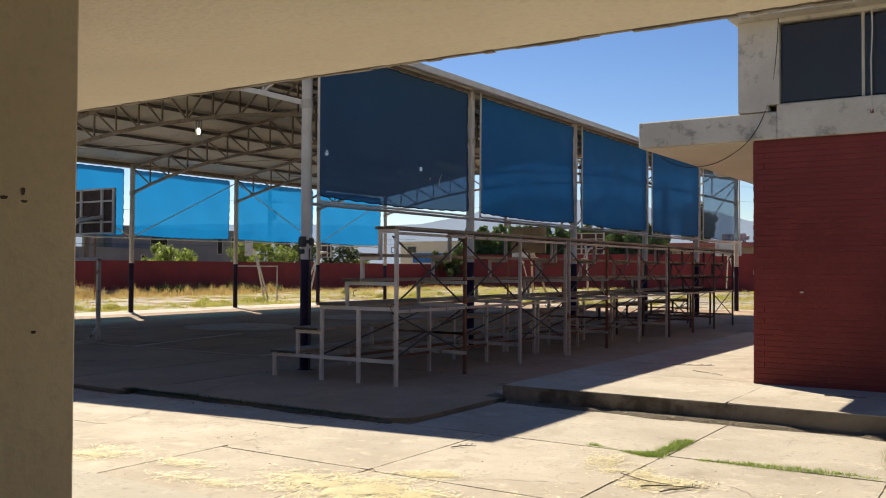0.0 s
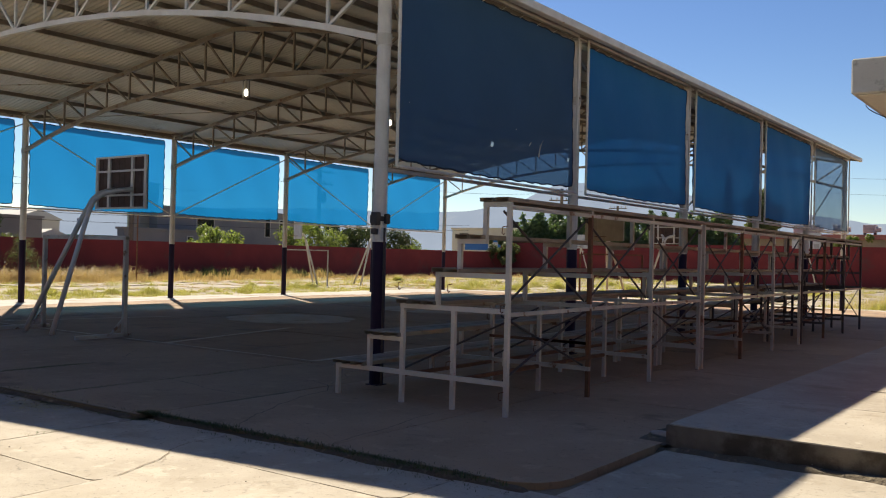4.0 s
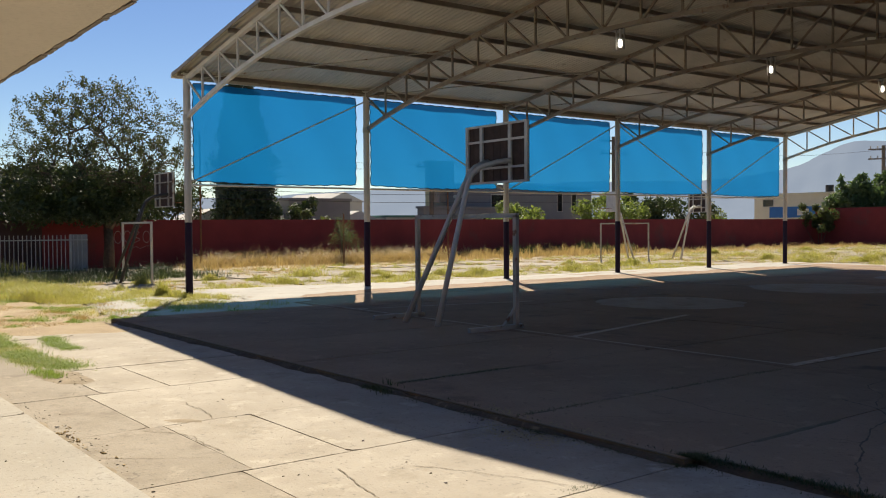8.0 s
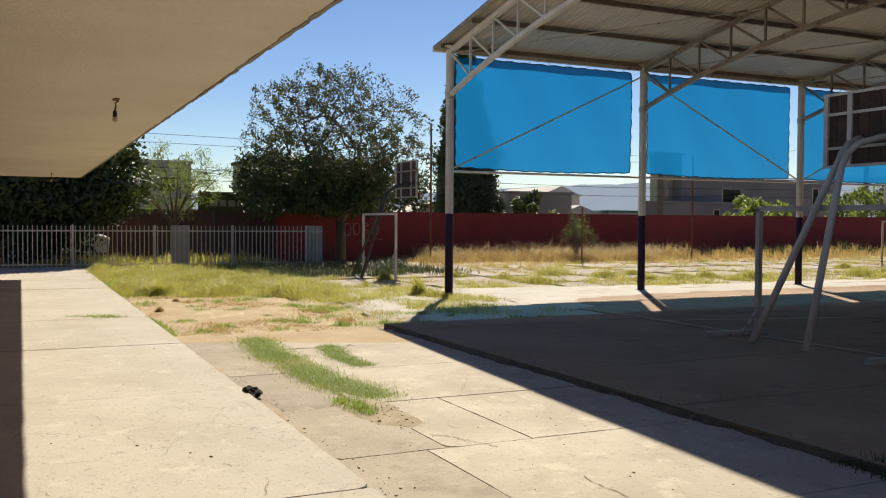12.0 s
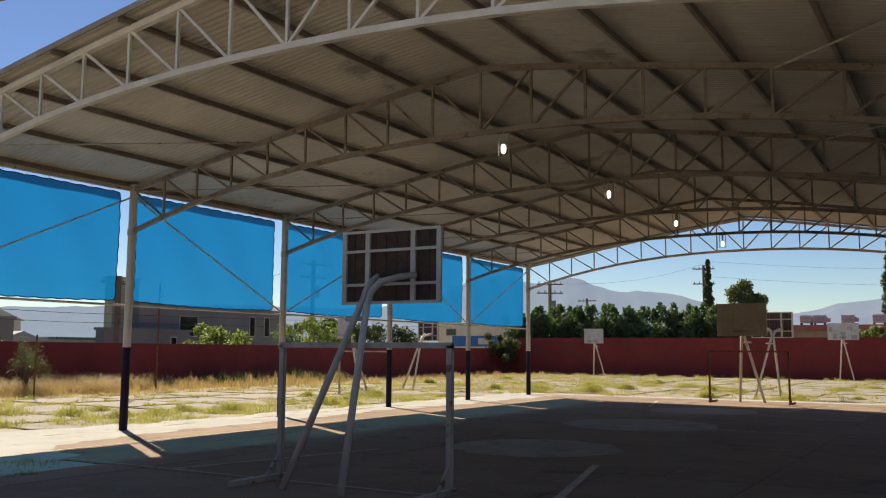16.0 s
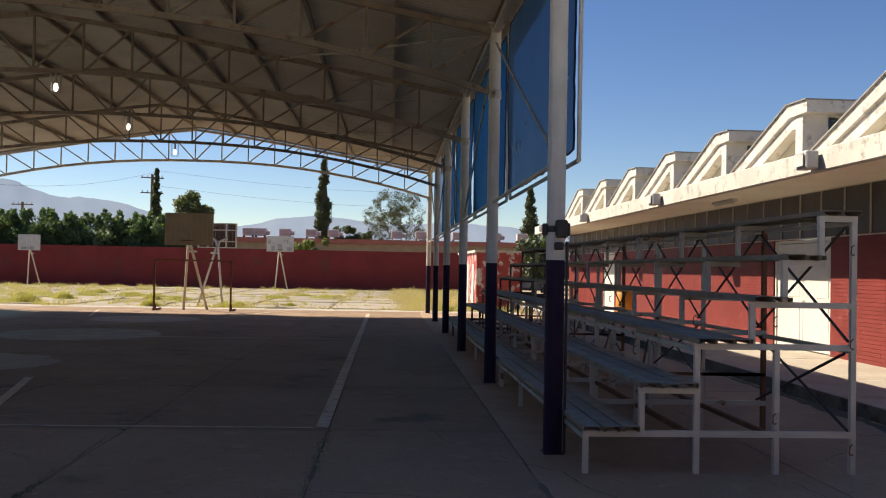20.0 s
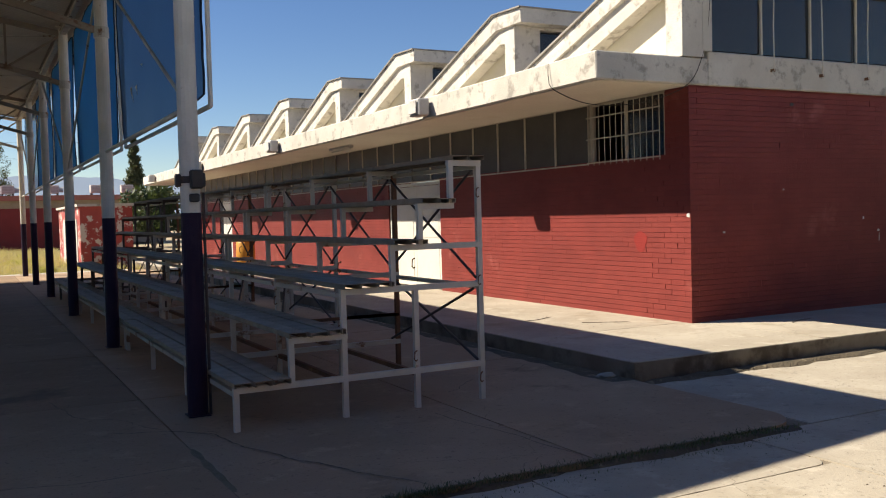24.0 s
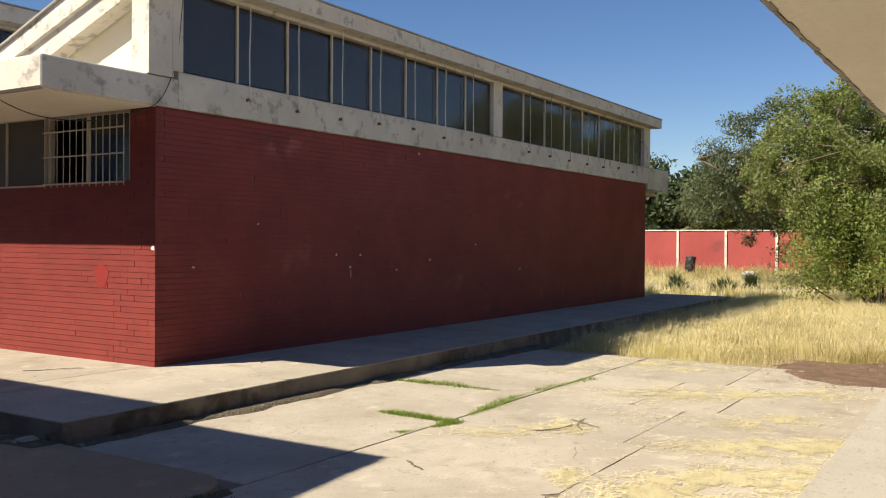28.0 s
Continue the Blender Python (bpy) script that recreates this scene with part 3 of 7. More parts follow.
for i, (xa, xb) in enumerate(zip(YARD_X, YARD_X[1:])):
    top = -3.155 if xb < 17 else -2.99 if xb < 20.5 else -2.95
    rows = (-6.32, *YARD_Y[i], top)
    for j, (ya, yb) in enumerate(zip(rows, rows[1:])):
        worn_row = i < 7 and j == 0
        slab("slab", yard, xa, xb, ya, yb, -0.12, -0.0455 if worn_row else -0.045, CONCO if worn_row else CONC, 0.0045 * rnd.uniform(0.6, 1.5), 0.002, rnd)
slab_grid("slab", yard, (21.17, 23.97, 26.7, 29.5), (-2.94, -0.88), -0.12, -0.045, CONC, 0.007, 0.003, 3)
for k, (a, b, w, n) in enumerate((((13.27, -5.06), (12.4, -4.95), 0.010, 1), ((15.34, -5.04), (16.2, -5.25), 0.011, 1), ((13.35, -5.70), (13.77, -5.45), 0.011, 1), ((13.77, -5.45), (14.44, -5.47), 0.009, 2), ((11.56, -5.12), (11.0, -5.42), 0.011, 1), ((8.3, -3.4), (9.5, -4.4), 0.006, 1), ((16.6, -4.1), (15.6, -4.6), 0.008, 1), ((19.2, -5.9), (20.2, -4.4), 0.008, 1), ((22.4, -5.3), (23.6, -4.4), 0.007, 2), ((24.3, -3.5), (25.4, -4.4), 0.006, 1), ((26.2, -3.2), (27.3, -4.6), 0.006, 1), ((14.0, -6.25), (14.5, -5.6), 0.008, 1), ((17.96, -3.1), (18.05, -3.7), 0.016, 1), ((18.05, -3.7), (18.5, -4.6), 0.013, 1))):
    crack(yard, a, b, -0.0415, w, 400 + k, 0.09, JOINT, forks=n)

walkway = solid("pavement_walkway", B((-14.8, 30.5, -9.05, -6.36, -0.13, -0.008), (24.3, 30.5, -14.0, -9.05, -0.13, -0.009)), DIRT, "pale concrete walkway under the overhanging roof", "walkway", kind="structure")
slab_grid("slab", walkway, tuple(-15.1 + 3.42 * i for i in range(14)), (-9.05, -6.33), -0.12, 0.005, WALK, 0.004, 0.002, 4)
slab_grid("slab", walkway, (24.3, 27.4, 30.5), (-14.0, -11.5, -9.07), -0.12, 0.003, WALK, 0.007, 0.002, 5)

rnd = random.Random(77)
for k in range(46):
    x, y, t, L = rnd.uniform(2.0, 21.5), rnd.uniform(-8.7, -6.5), rnd.uniform(-0.5, 0.5) + (1.57 if k % 3 == 0 else 0), rnd.uniform(0.1, 0.7)
    crack(walkway, (x, y), (x + L * math.cos(t), y + L * math.sin(t)), 0.0095, 0.004 if k % 4 else 0.007, 500 + k, 0.12, JOINT, forks=(0, 0, 1)[k % 3])

kerbwalk = solid("pavement_building", B((21.2, 23.7, -0.8, 33.0, -0.12, 0.152), (21.2, 42.0, -0.8, 1.0, -0.12, 0.153)), DIRT, "raised concrete walkway around the red brick building", "walkway", kind="structure")
slab_grid("slab", kerbwalk, (21.15, 23.9), (-0.87, 1.2, 4.4, 7.6, 10.8, 14.0, 17.2, 20.4, 23.6, 26.8, 33.0), -0.12, 0.165, CONC, 0.003, 0.002, 6)
slab_grid("slab", kerbwalk, (23.9, 26.9, 29.9, 33.0, 36.0, 39.0, 42.0), (-0.87, 1.2), -0.12, 0.165, CONC, 0.003, 0.002, 7)

# old slabs of the overgrown playgrounds, west and north of the court
old = solid("pavement_playground", B((-13.6, -1.0, -1.9, 60.0, -0.13, -0.116), (-1.0, 20.5, 26.0, 60.0, -0.13, -0.116)), SOIL, "overgrown broken concrete slabs of an old playground", "pavement", kind="structure")
slab_grid("slab", old, tuple(-13.5 + 3.1 * i for i in range(5)), tuple(-1.8 + 3.2 * i for i in range(20)), -0.125, -0.085, CONCO, 0.10, 0.012, 8)
slab_grid("slab", old, tuple(-0.9 + 3.55 * i for i in range(7)), tuple(26.4 + 3.2 * i for i in range(11)), -0.125, -0.085, CONCO, 0.10, 0.012, 9)

def patch(name, outline, z, rise, material, label, seed, ragged=0.25, step=0.16, soft=0.35):
    """A low uneven sheet of earth or turf over other ground: thickest inside its ragged outline, running out to nothing at the edge."""
    xs, ys = [p[0] for p in outline], [p[1] for p in outline]
    x0, x1, y0, y1 = min(xs) - ragged, max(xs) + ragged, min(ys) - ragged, max(ys) + ragged
    nx, ny = int((x1 - x0) / step) + 1, int((y1 - y0) / step) + 1

    def inside(x, y):
        """Distance to the outline, positive within it."""
        d, odd = 1e9, False
        for (xa, ya), (xb, yb) in zip(outline, outline[1:] + outline[:1]):
            ex, ey = xb - xa, yb - ya
            t = max(0.0, min(1.0, ((x - xa) * ex + (y - ya) * ey) / (ex * ex + ey * ey)))
            d = min(d, math.hypot(x - xa - t * ex, y - ya - t * ey))
            if (ya > y) != (yb > y) and x < xa + (y - ya) / (yb - ya) * ex:
                odd = not odd
        return d if odd else -d
    bm = bmesh.new()
    grid = {}
    for i in range(nx + 1):
        for j in range(ny + 1):
            x, y = x0 + (x1 - x0) * i / nx, y0 + (y1 - y0) * j / ny
            d = inside(x, y) + ragged * (noise.noise((x * 1.3 + seed, y * 1.3, 0)) + 0.5 * noise.noise((x * 4.1, y * 4.1 + seed, 1)))
            if d > -step:
                k = max(-0.6, min(1.0, d / soft))
                grid[i, j] = bm.verts.new((x, y, z + rise * (k + 0.12 * noise.noise((x * 2.2, y * 2.2, seed)))))
    for i in range(nx):
        for j in range(ny):
            q = [grid.get(c) for c in ((i, j), (i + 1, j), (i + 1, j + 1), (i, j + 1))]
            if all(q):
                bm.faces.new(q)
    return tagged(solid(name, bm, material, label, "ground cover", kind="structure", smooth=True))


# bare and overgrown earth round the slabs
patch("ground_sand", [(-2.6, -2.2), (1.5, -2.5), (4.0, -2.9), (5.5, -2.9), (5.6, 1.4), (0.25, 1.6), (0.2, 26.0), (-1.7, 26.2), (-1.5, 8.0), (-2.4, 1.0)], -0.128, 0.118, DUST, "pale dusty soil along the edge of the court", 3, 0.3, 0.2)
# dust film that also gives the sunlit strip of slab its paler tone
patch("ground_dust_film", [(-0.35, 0.9), (3.4, 0.7), (3.0, 1.6), (1.3, 2.4), (0.9, 10.0), (1.1, 25.0), (-0.35, 25.5)], -0.001, 0.005, DUST, "thin pale dust on the court slab, paling its sunlit strip", 12, 0.35, 0.16)
patch("ground_north_sand", [(-1.5, 25.3), (21.0, 25.3), (21.0, 27.4), (-1.5, 27.2)], -0.128, 0.118, DUST, "pale dusty soil along the far edge of the court", 4, 0.4, 0.25)
patch("ground_turf", [(-14.4, -6.2), (-7.0, -6.3), (-3.4, -6.2), (-2.6, -4.6), (-3.2, -2.6), (-9.0, -1.6), (-14.2, -1.8)], -0.128, 0.03, TURF, "yellow-green turf beside the walkway", 5, 0.5, 0.22)
patch("ground_straw", [(-3.6, -6.3), (4.4, -6.3), (5.4, -5.6), (5.0, -3.4), (2.0, -3.2), (-2.8, -2.8), (-3.4, -4.4)], -0.128, 0.05, LITTER, "tan bare soil covered with dry straw litter", 6, 0.35, 0.2)
patch("ground_straw_edge", [(4.2, -3.2), (6.1, -3.35), (6.2, -3.7), (5.9, -4.3), (5.9, -5.0), (5.2, -5.4), (5.1, -6.25), (4.3, -6.25)], -0.052, 0.014, LITTER, "tan soil and straw creeping over the yard slabs", 26, 0.25, 0.07, 0.2)
patch("ground_green_strip", [(4.9, -5.08), (6.4, -5.3), (7.2, -5.22), (8.3, -5.22), (9.5, -5.1), (9.6, -5.38), (8.7, -5.6), (7.6, -5.65), (6.7, -5.66), (5.3, -5.52)], -0.047, 0.014, TURFG, "green turf spreading from a yard joint", 8, 0.1, 0.07)
# kerb colour holds both the dirt and the shade on its upright face
KERB = mat("dirty_shaded_kerb_concrete", (0.215, 0.185, 0.14), (0.15, 0.125, 0.09), 2.5, 0.95, bump=0.5, stain=(0.085, 0.068, 0.046), stain_scale=1.6, stain_at=0.47, stain_soft=0.15)
part("kerb_face", B((21.14, 42.0, -0.876, -0.866, -0.12, 0.155), (21.142, 21.153, -0.866, 33.0, -0.12, 0.155)), KERB, kerbwalk, "dirt-stained kerb face, darkened for its shade")
patch("ground_kerb_dirt", [(21.0, -1.06), (25.5, -1.03), (30.0, -1.1), (30.0, -0.84), (21.0, -0.84)], -0.052, 0.045, MULCH, "dark dirt and dry leaves along the kerb", 9, 0.1, 0.05, 0.08)
patch("ground_kerb_dirt_west", [(20.85, -0.9), (21.15, -0.9), (21.15, 12.0), (20.95, 12.0)], -0.008, 0.013, MULCH, "dark dirt and dry leaves along the kerb", 10, 0.1, 0.05, 0.08)
patch("ground_slab_edge_dirt", [(4.6, -3.23), (16.7, -3.22), (16.8, -3.06), (21.0, -3.06), (21.0, -2.95), (16.8, -2.95), (16.7, -3.08), (4.6, -3.1)], -0.054, 0.044, MULCH, "dark dirt gathered along the court slab edge", 11, 0.075, 0.04, 0.05)
part("slab_edge", B((4.32, 16.77, -3.16, -3.138, -0.12, 0.003), (16.77, 20.7, -2.99, -2.968, -0.12, 0.003), (16.75, 16.772, -3.138, -2.99, -0.12, 0.003)), MOSS, court, "dirt-darkened edge of the slab")
patch("ground_joint_moss", [(16.74, -2.95), (16.80, -2.95), (16.79, -0.9), (16.75, -0.9)], -0.004, 0.010, MOSS, "dirt and moss in a slab joint", 13, 0.05, 0.035, 0.05)
patch("ground_joint_moss_middle", [(14.99, -3.05), (15.04, -3.05), (15.02, 0.9), (14.995, 0.9)], -0.004, 0.009, MOSS, "dirt and moss in a slab joint", 14, 0.045, 0.035, 0.05)
patch("ground_joint_moss", [(13.0, -3.1), (13.08, -3.1), (13.05, -2.3), (13.0, -2.2)], -0.006, 0.0105, MOSS, "dark dirt and moss filling a joint of the court", 22, 0.06, 0.035, 0.06)
patch("ground_walk_edge_dirt", [(6.5, -6.36), (18.5, -6.36), (18.5, -6.25), (6.5, -6.22)], -0.056, 0.018, STRAWDIRT, "dry dirt and straw along the walkway edge", 15, 0.09, 0.05, 0.06)
patch("ground_strip_soil", [(9.3, -5.5), (9.9, -5.2), (10.4, -5.25), (10.8, -5.4), (10.6, -5.65), (9.9, -5.75)], -0.048, 0.009, STRAWDIRT, "bare brown soil at the end of the green strip", 24, 0.12, 0.05, 0.12)
patch("ground_stain", [(13.05, -5.4), (13.2, -5.36), (13.36, -5.18), (13.25, -5.16), (13.1, -5.26)], -0.046, 0.004, STRAWDIRT, "small brown stain on the yard slab", 25, 0.04, 0.03, 0.05)
patch("ground_dark_litter", [(28.9, -4.7), (30.2, -4.75), (31.0, -6.0), (31.0, -7.6), (28.6, -7.2), (28.3, -6.0)], -0.049, 0.009, LEAFLIT, "dark brown leaf litter at the edge of the yard", 7, 0.55, 0.1)

# painted lines and worn circles
def line(name, pts, w, label):
    bm = bmesh.new()
    for (xa, ya), (xb, yb) in zip(pts, pts[1:]):
        d = Vector((xb - xa, yb - ya)).normalized()
        nrm = Vector((-d.y, d.x)) * w / 2
        prism(bm, [(xa + nrm.x, ya + nrm.y), (xa - nrm.x, ya - nrm.y), (xb - nrm.x, yb - nrm.y), (xb + nrm.x, yb + nrm.y)], 0.0035, 0.006, "z")
    part(name, bm, LINE, court, label)


line("line", [(2.2, 1.15), (14.97, 1.15)], 0.055, "thin white painted baseline")
line("line", [(14.93, 1.12), (14.93, 23.9)], 0.13, "worn white painted sideline")
line("line", [(2.2, 1.12), (2.2, 23.9)], 0.07, "worn white painted sideline")
line("line", [(2.2, 23.85), (14.9, 23.85)], 0.06, "worn white painted baseline")
line("line", [(2.25, 12.5), (14.86, 12.5)], 0.06, "worn white centre line")
for s in (0, 1):
    fy = (lambda y: y) if s == 0 else (lambda y: 25.0 - y)
    line("line", [(11.47, fy(1.18)), (10.55, fy(5.0))], 0.11, "worn white painted key line")
    line("line", [(5.63, fy(1.18)), (6.55, fy(5.0))], 0.08, "worn white painted key line")
for cx, cy, rad in ((8.6, 12.95, 1.78), (8.72, 6.8, 1.5), (8.5, 18.95, 1.55)):
    bm = bmesh.new()
    out = []
    for i in range(120):
        a = 2 * math.pi * i / 120
        rr = rad * (1 + 0.06 * noise.noise((cx + math.cos(a) * 2, cy + math.sin(a) * 2, 0)) + 0.05 * noise.noise((cx + math.cos(a) * 9, cy + math.sin(a) * 9, 4)))
        out.append((cx + rr * math.cos(a), cy + rr * math.sin(a)))
    prism(bm, out, 0.002, 0.0045, "z")
    part("circle", bm, PALE, court, "pale worn painted circle")

# ---- sports canopy: columns, trusses, purlins, roof sheet ----
SPAN, BAY, EAVE = 17.08, 5.0, 5.22
canopy = thing("sports_canopy", "large white steel canopy with arched trusses over the court", "canopy")


def top_z(x):
    u = abs(2 * x / SPAN - 1)
    return 5.13 + 1.38 * (1 - u ** 1.14)


def low_z(x):
    u = abs(2 * x / SPAN - 1)
    return 4.22 + 1.17 * (1 - u ** 2.2)


shaft = to_mesh("column_shaft", beams(((0, 0, 1.74), (0, 0, EAVE), 0.085, 16)), STEELW, smooth=False)
foot = to_mesh("column_foot", beams(((0, 0, 0.0), (0, 0, 1.74), 0.0865, 16)), NAVY)
plate = to_mesh("column_plate", B((-0.095, 0.095, -0.095, 0.095, 0.0, 0.01)), NAVY, 0.004)
cap = to_mesh("column_cap", B((-0.13, 0.13, -0.13, 0.13, EAVE, EAVE + 0.03)), STEELW, 0.004)
collar = to_mesh("collar", beams(((0, 0, 4.14), (0, 0, 4.28), 0.10, 16)), STEELC)
for sx in (0, 1):
    for i in range(6):
        col = part("column", shaft, None, canopy, "white painted round steel column")
        col.location = (SPAN * sx, BAY * i, 0)
        part("painted_foot", foot, None, col, "navy painted lower part")
        part("base_plate", plate, None, col)
        part("cap_plate", cap, None, col)
        part("collar", collar, None, col)

# one truss, shared by all frames; the end frames are freshly white, the inner ones rusty cream
NP = 18


def square_tube(bm, pts, r):
    """One square tube bent in the plane y = 0."""
    rings = []
    for i, (x, z) in enumerate(pts):
        (xa, za), (xb, zb) = pts[max(i - 1, 0)], pts[min(i + 1, len(pts) - 1)]
        n = Vector((za - zb, 0, xb - xa)).normalized() * r
        c = Vector((x, 0, z))
        rings.append([bm.verts.new(c + n * s + Vector((0, t * r, 0))) for s, t in ((1, 1), (1, -1), (-1, -1), (-1, 1))])
    for u, v in zip(rings, rings[1:]):
        for k in range(4):
            bm.faces.new((u[k], u[(k + 1) % 4], v[(k + 1) % 4], v[k]))
    bm.faces.new(rings[0])
    bm.faces.new(rings[-1][::-1])


xs = [SPAN * i / NP for i in range(NP + 1)]
chord_t = bmesh.new()
chord_b = bmesh.new()
square_tube(chord_t, [(a, top_z(a)) for a in xs], 0.045)
square_tube(chord_b, [(a, low_z(a)) for a in xs], 0.042)
chord_w = {"w": (to_mesh("top_chord", chord_t.copy(), STEELW), to_mesh("bottom_chord", chord_b.copy(), STEELW)), "c": (to_mesh("top_chord", chord_t, TRUSSC), to_mesh("bottom_chord", chord_b, TRUSSC))}
webs = []
for i in range(1, NP):
    webs.append(((xs[i], low_z(xs[i])), (xs[i], top_z(xs[i]))))
for i in range(NP):
    a, b = xs[i], xs[i + 1]
    if a < SPAN / 2 - 0.01:
        webs.append(((b, low_z(b)), (a, top_z(a))))
    else:
        webs.append(((a, low_z(a)), (b, top_z(b))))
web_me = {}
for key, m in (("w", STEELW), ("c", TRUSSC)):
    web_me[key] = [to_mesh("web", beams(((a, 0, za), (b, 0, zb), 0.020, 4)), m) for (a, za), (b, zb) in webs]
for i in range(6):
    key = "w" if i in (0, 5) else "c"
    tr = part("truss", chord_w[key][0], None, canopy, "arched white steel truss" if key == "w" else "arched rusty cream steel truss")
    tr.location = (0, BAY * i, 0)
    part("bottom_chord", chord_w[key][1], None, tr)
    for me in web_me[key]:
        part("web_bar", me, None, tr)

# purlins lie on the trusses, under the sheet
NPUR = 12
for i in range(NPUR + 1):
    x = SPAN * i / NPUR
    z = top_z(x) + 0.045
    f = 1 if x < SPAN / 2 else -1
    bm = bmesh.new()
    prism(bm, [(x + f * a, z + b) for a, b in ((0, 0), (0.055, 0), (0.055, 0.018), (0.05, 0.018), (0.05, 0.005), (0.005, 0.005), (0.005, 0.095), (0.05, 0.095), (0.05, 0.082), (0.055, 0.082), (0.055, 0.1), (0, 0.1))], -0.22, 25.22, "y")
    part("purlin", bm, PURLIN, canopy, "brown steel channel purlin")
# horizontal sway rods in the roof plane of each bay
for i in range(5):
    for xa, xb in ((0.0, SPAN * 0.22), (SPAN, SPAN * 0.78)):
        part("sway_rod", beams(((xa, BAY * i, top_z(xa) - 0.03), (xb, BAY * (i + 1), top_z(xb) - 0.03), 0.016, 6)), STEELC, canopy)
# corrugated sheet, waves across the slope
nx, step = 36, 0.0325
ny = int(25.6 / step)
X = np.linspace(-0.26, SPAN + 0.38, nx + 1)
Z = np.array([top_z(min(max(x, 0), SPAN)) - 0.10 * max(0, -x, x - SPAN) + 0.155 for x in X])
Y = -0.24 + step * np.arange(ny + 1)
W = 0.034 * np.tile([0, 1, 1, 0], ny // 4 + 1)[: ny + 1]
G = np.stack([np.broadcast_to(X[None], (ny + 1, nx + 1)), np.broadcast_to(Y[:, None], (ny + 1, nx + 1)), Z[None] + W[:, None]], -1)
quads = np.stack([G[:-1, :-1], G[:-1, 1:], G[1:, 1:], G[1:, :-1]], 2).reshape(-1, 4, 3)
sheet = part("roof_sheet", raw_mesh("roof_sheet", quads, 4, ZINC), None, canopy, "corrugated zinc roof sheet")
# eave gutters and verge flashing
for x in (-0.32, SPAN + 0.44):
    part("eave_gutter", B((x - 0.06, x + 0.06, -0.24, 25.3, 5.17, 5.29)), STEELW, canopy, "white eave gutter", bevel=0.01)
for y in (-0.25, 25.31):
    low = [(q, top_z(min(max(q, 0), SPAN)) - 0.10 * max(0, -q, q - SPAN)) for q in X]
    bm = bmesh.new()
    prism(bm, [(q, z + 0.10) for q, z in low] + [(q, z + 0.185) for q, z in low[::-1]], y - 0.012, y + 0.012, "y")
    part("verge_flashing", bm, ROOFTAR, canopy, "grey verge flashing")
# side rails and diagonal braces between the columns
for sx, xo in ((0, 0.0), (1, SPAN)):
    for i in range(5):
        ya, yb = BAY * i + 0.09, BAY * (i + 1) - 0.09
        part("side_rail", beams(((xo, ya, 2.63), (xo, yb, 2.63), 0.025, 8)), STEELW, canopy)
        part("eave_beam", beams(((xo, ya, 5.15), (xo, yb, 5.15), 0.045, 4)), STEELC, canopy)
        za, zb = (2.70, 4.95) if i % 2 == 0 else (4.95, 2.70)
        part("brace", beams(((xo, ya, za), (xo, yb, zb), 0.019, 6)), STEELC, canopy)

# blue shade panels, laced outside the columns
def shade_panel(x, y0, y1, z0, z1, seed, tube):
    rnd = random.Random(seed)
    th = thing("shade_panel", "blue mesh shade panel laced between the canopy columns", "shade panel", "blue shade panels", at=(x, y0, z0))
    nu, nv = 46, 22
    ph = rnd.uniform(0, 6)
    bm = bmesh.new()
    grid = []
    for j in range(nv + 1):
        row = []
        for i in range(nu + 1):
            u, w = i / nu, j / nv
            sc = 0.009 * (1 if j in (0, nv) else 0) * math.cos(u * 12 * 2 * math.pi)
            sy = 0.014 * (1 if i in (0, nu) else 0) * math.cos(w * 7 * 2 * math.pi)
            sag = 0.035 * math.sin(math.pi * w) * math.sin(3.1 * u + ph) + 0.012 * math.sin(17 * u + 5 * w + ph)
            row.append(bm.verts.new((sag, u * (y1 - y0) + sy * (1 if i == 0 else -1), w * (z1 - z0) + sc * (1 if j == 0 else -1) - 0.05 * math.sin(math.pi * u) * (1 - w) * rnd.uniform(0.9, 1.0))))
        grid.append(row)
    for j in range(nv):
        for i in range(nu):
            bm.faces.new((grid[j][i], grid[j][i + 1], grid[j + 1][i + 1], grid[j + 1][i]))
    rim0, rim1 = [v.co.copy() for v in grid[0]], [v.co.copy() for v in grid[-1]]
    rim2, rim3 = [r[0].co.copy() for r in grid], [r[-1].co.copy() for r in grid]
    part("mesh_cloth", bm, (TARP2 if y0 < 1 else TARP4 if y0 > 19 else TARP3) if tube else TARP, th, smooth=True)
    for edge in (rim0, rim1, rim2, rim3):
        bm = bmesh.new()
        path_tube(bm, edge, 0.011, 4)
        part("hem", bm, HEM, th, "dark hem of the mesh")
    if tube:
        h, d = z1 - z0 + 0.2, y1 - y0
        for ya in (-0.06, d + 0.06):
            part("frame_tube", beams(((0.04, ya, -0.1), (0.04, ya, h - 0.1), 0.022, 6)), STEELW, th)
        for za in (-0.1, h - 0.1):
            part("frame_tube", beams(((0.04, -0.06, za), (0.04, d + 0.06, za), 0.022, 6)), STEELW, th)
    # pale strips stand for sky light through tears; the cloth is left whole
    if tube and y0 < 1:
        for ya, za, yb, zb, w in ((3.66, 3.40, 3.56, 3.10, 0.030), (3.30, 3.33, 3.27, 3.17, 0.022), (0.31, 3.48, 0.33, 3.45, 0.02), (2.88, 3.48, 2.90, 3.44, 0.02)):
            bm = bmesh.new()
            path_tube(bm, [(0.0, ya - y0, za - z0), (-0.035, (ya * 0.6 + yb * 0.4) - y0, (za * 0.6 + zb * 0.4) - z0), (-0.02, yb - y0, zb - z0)], [w * 0.15, w * 0.5, w * 0.1], 5)
            part("torn_flap", bm, BWHITE, th, "pale strip standing for sky seen through a tear", smooth=True)
    lace = bmesh.new()
    for k in range(9):
        u = (k + 0.5) / 9 * (y1 - y0)
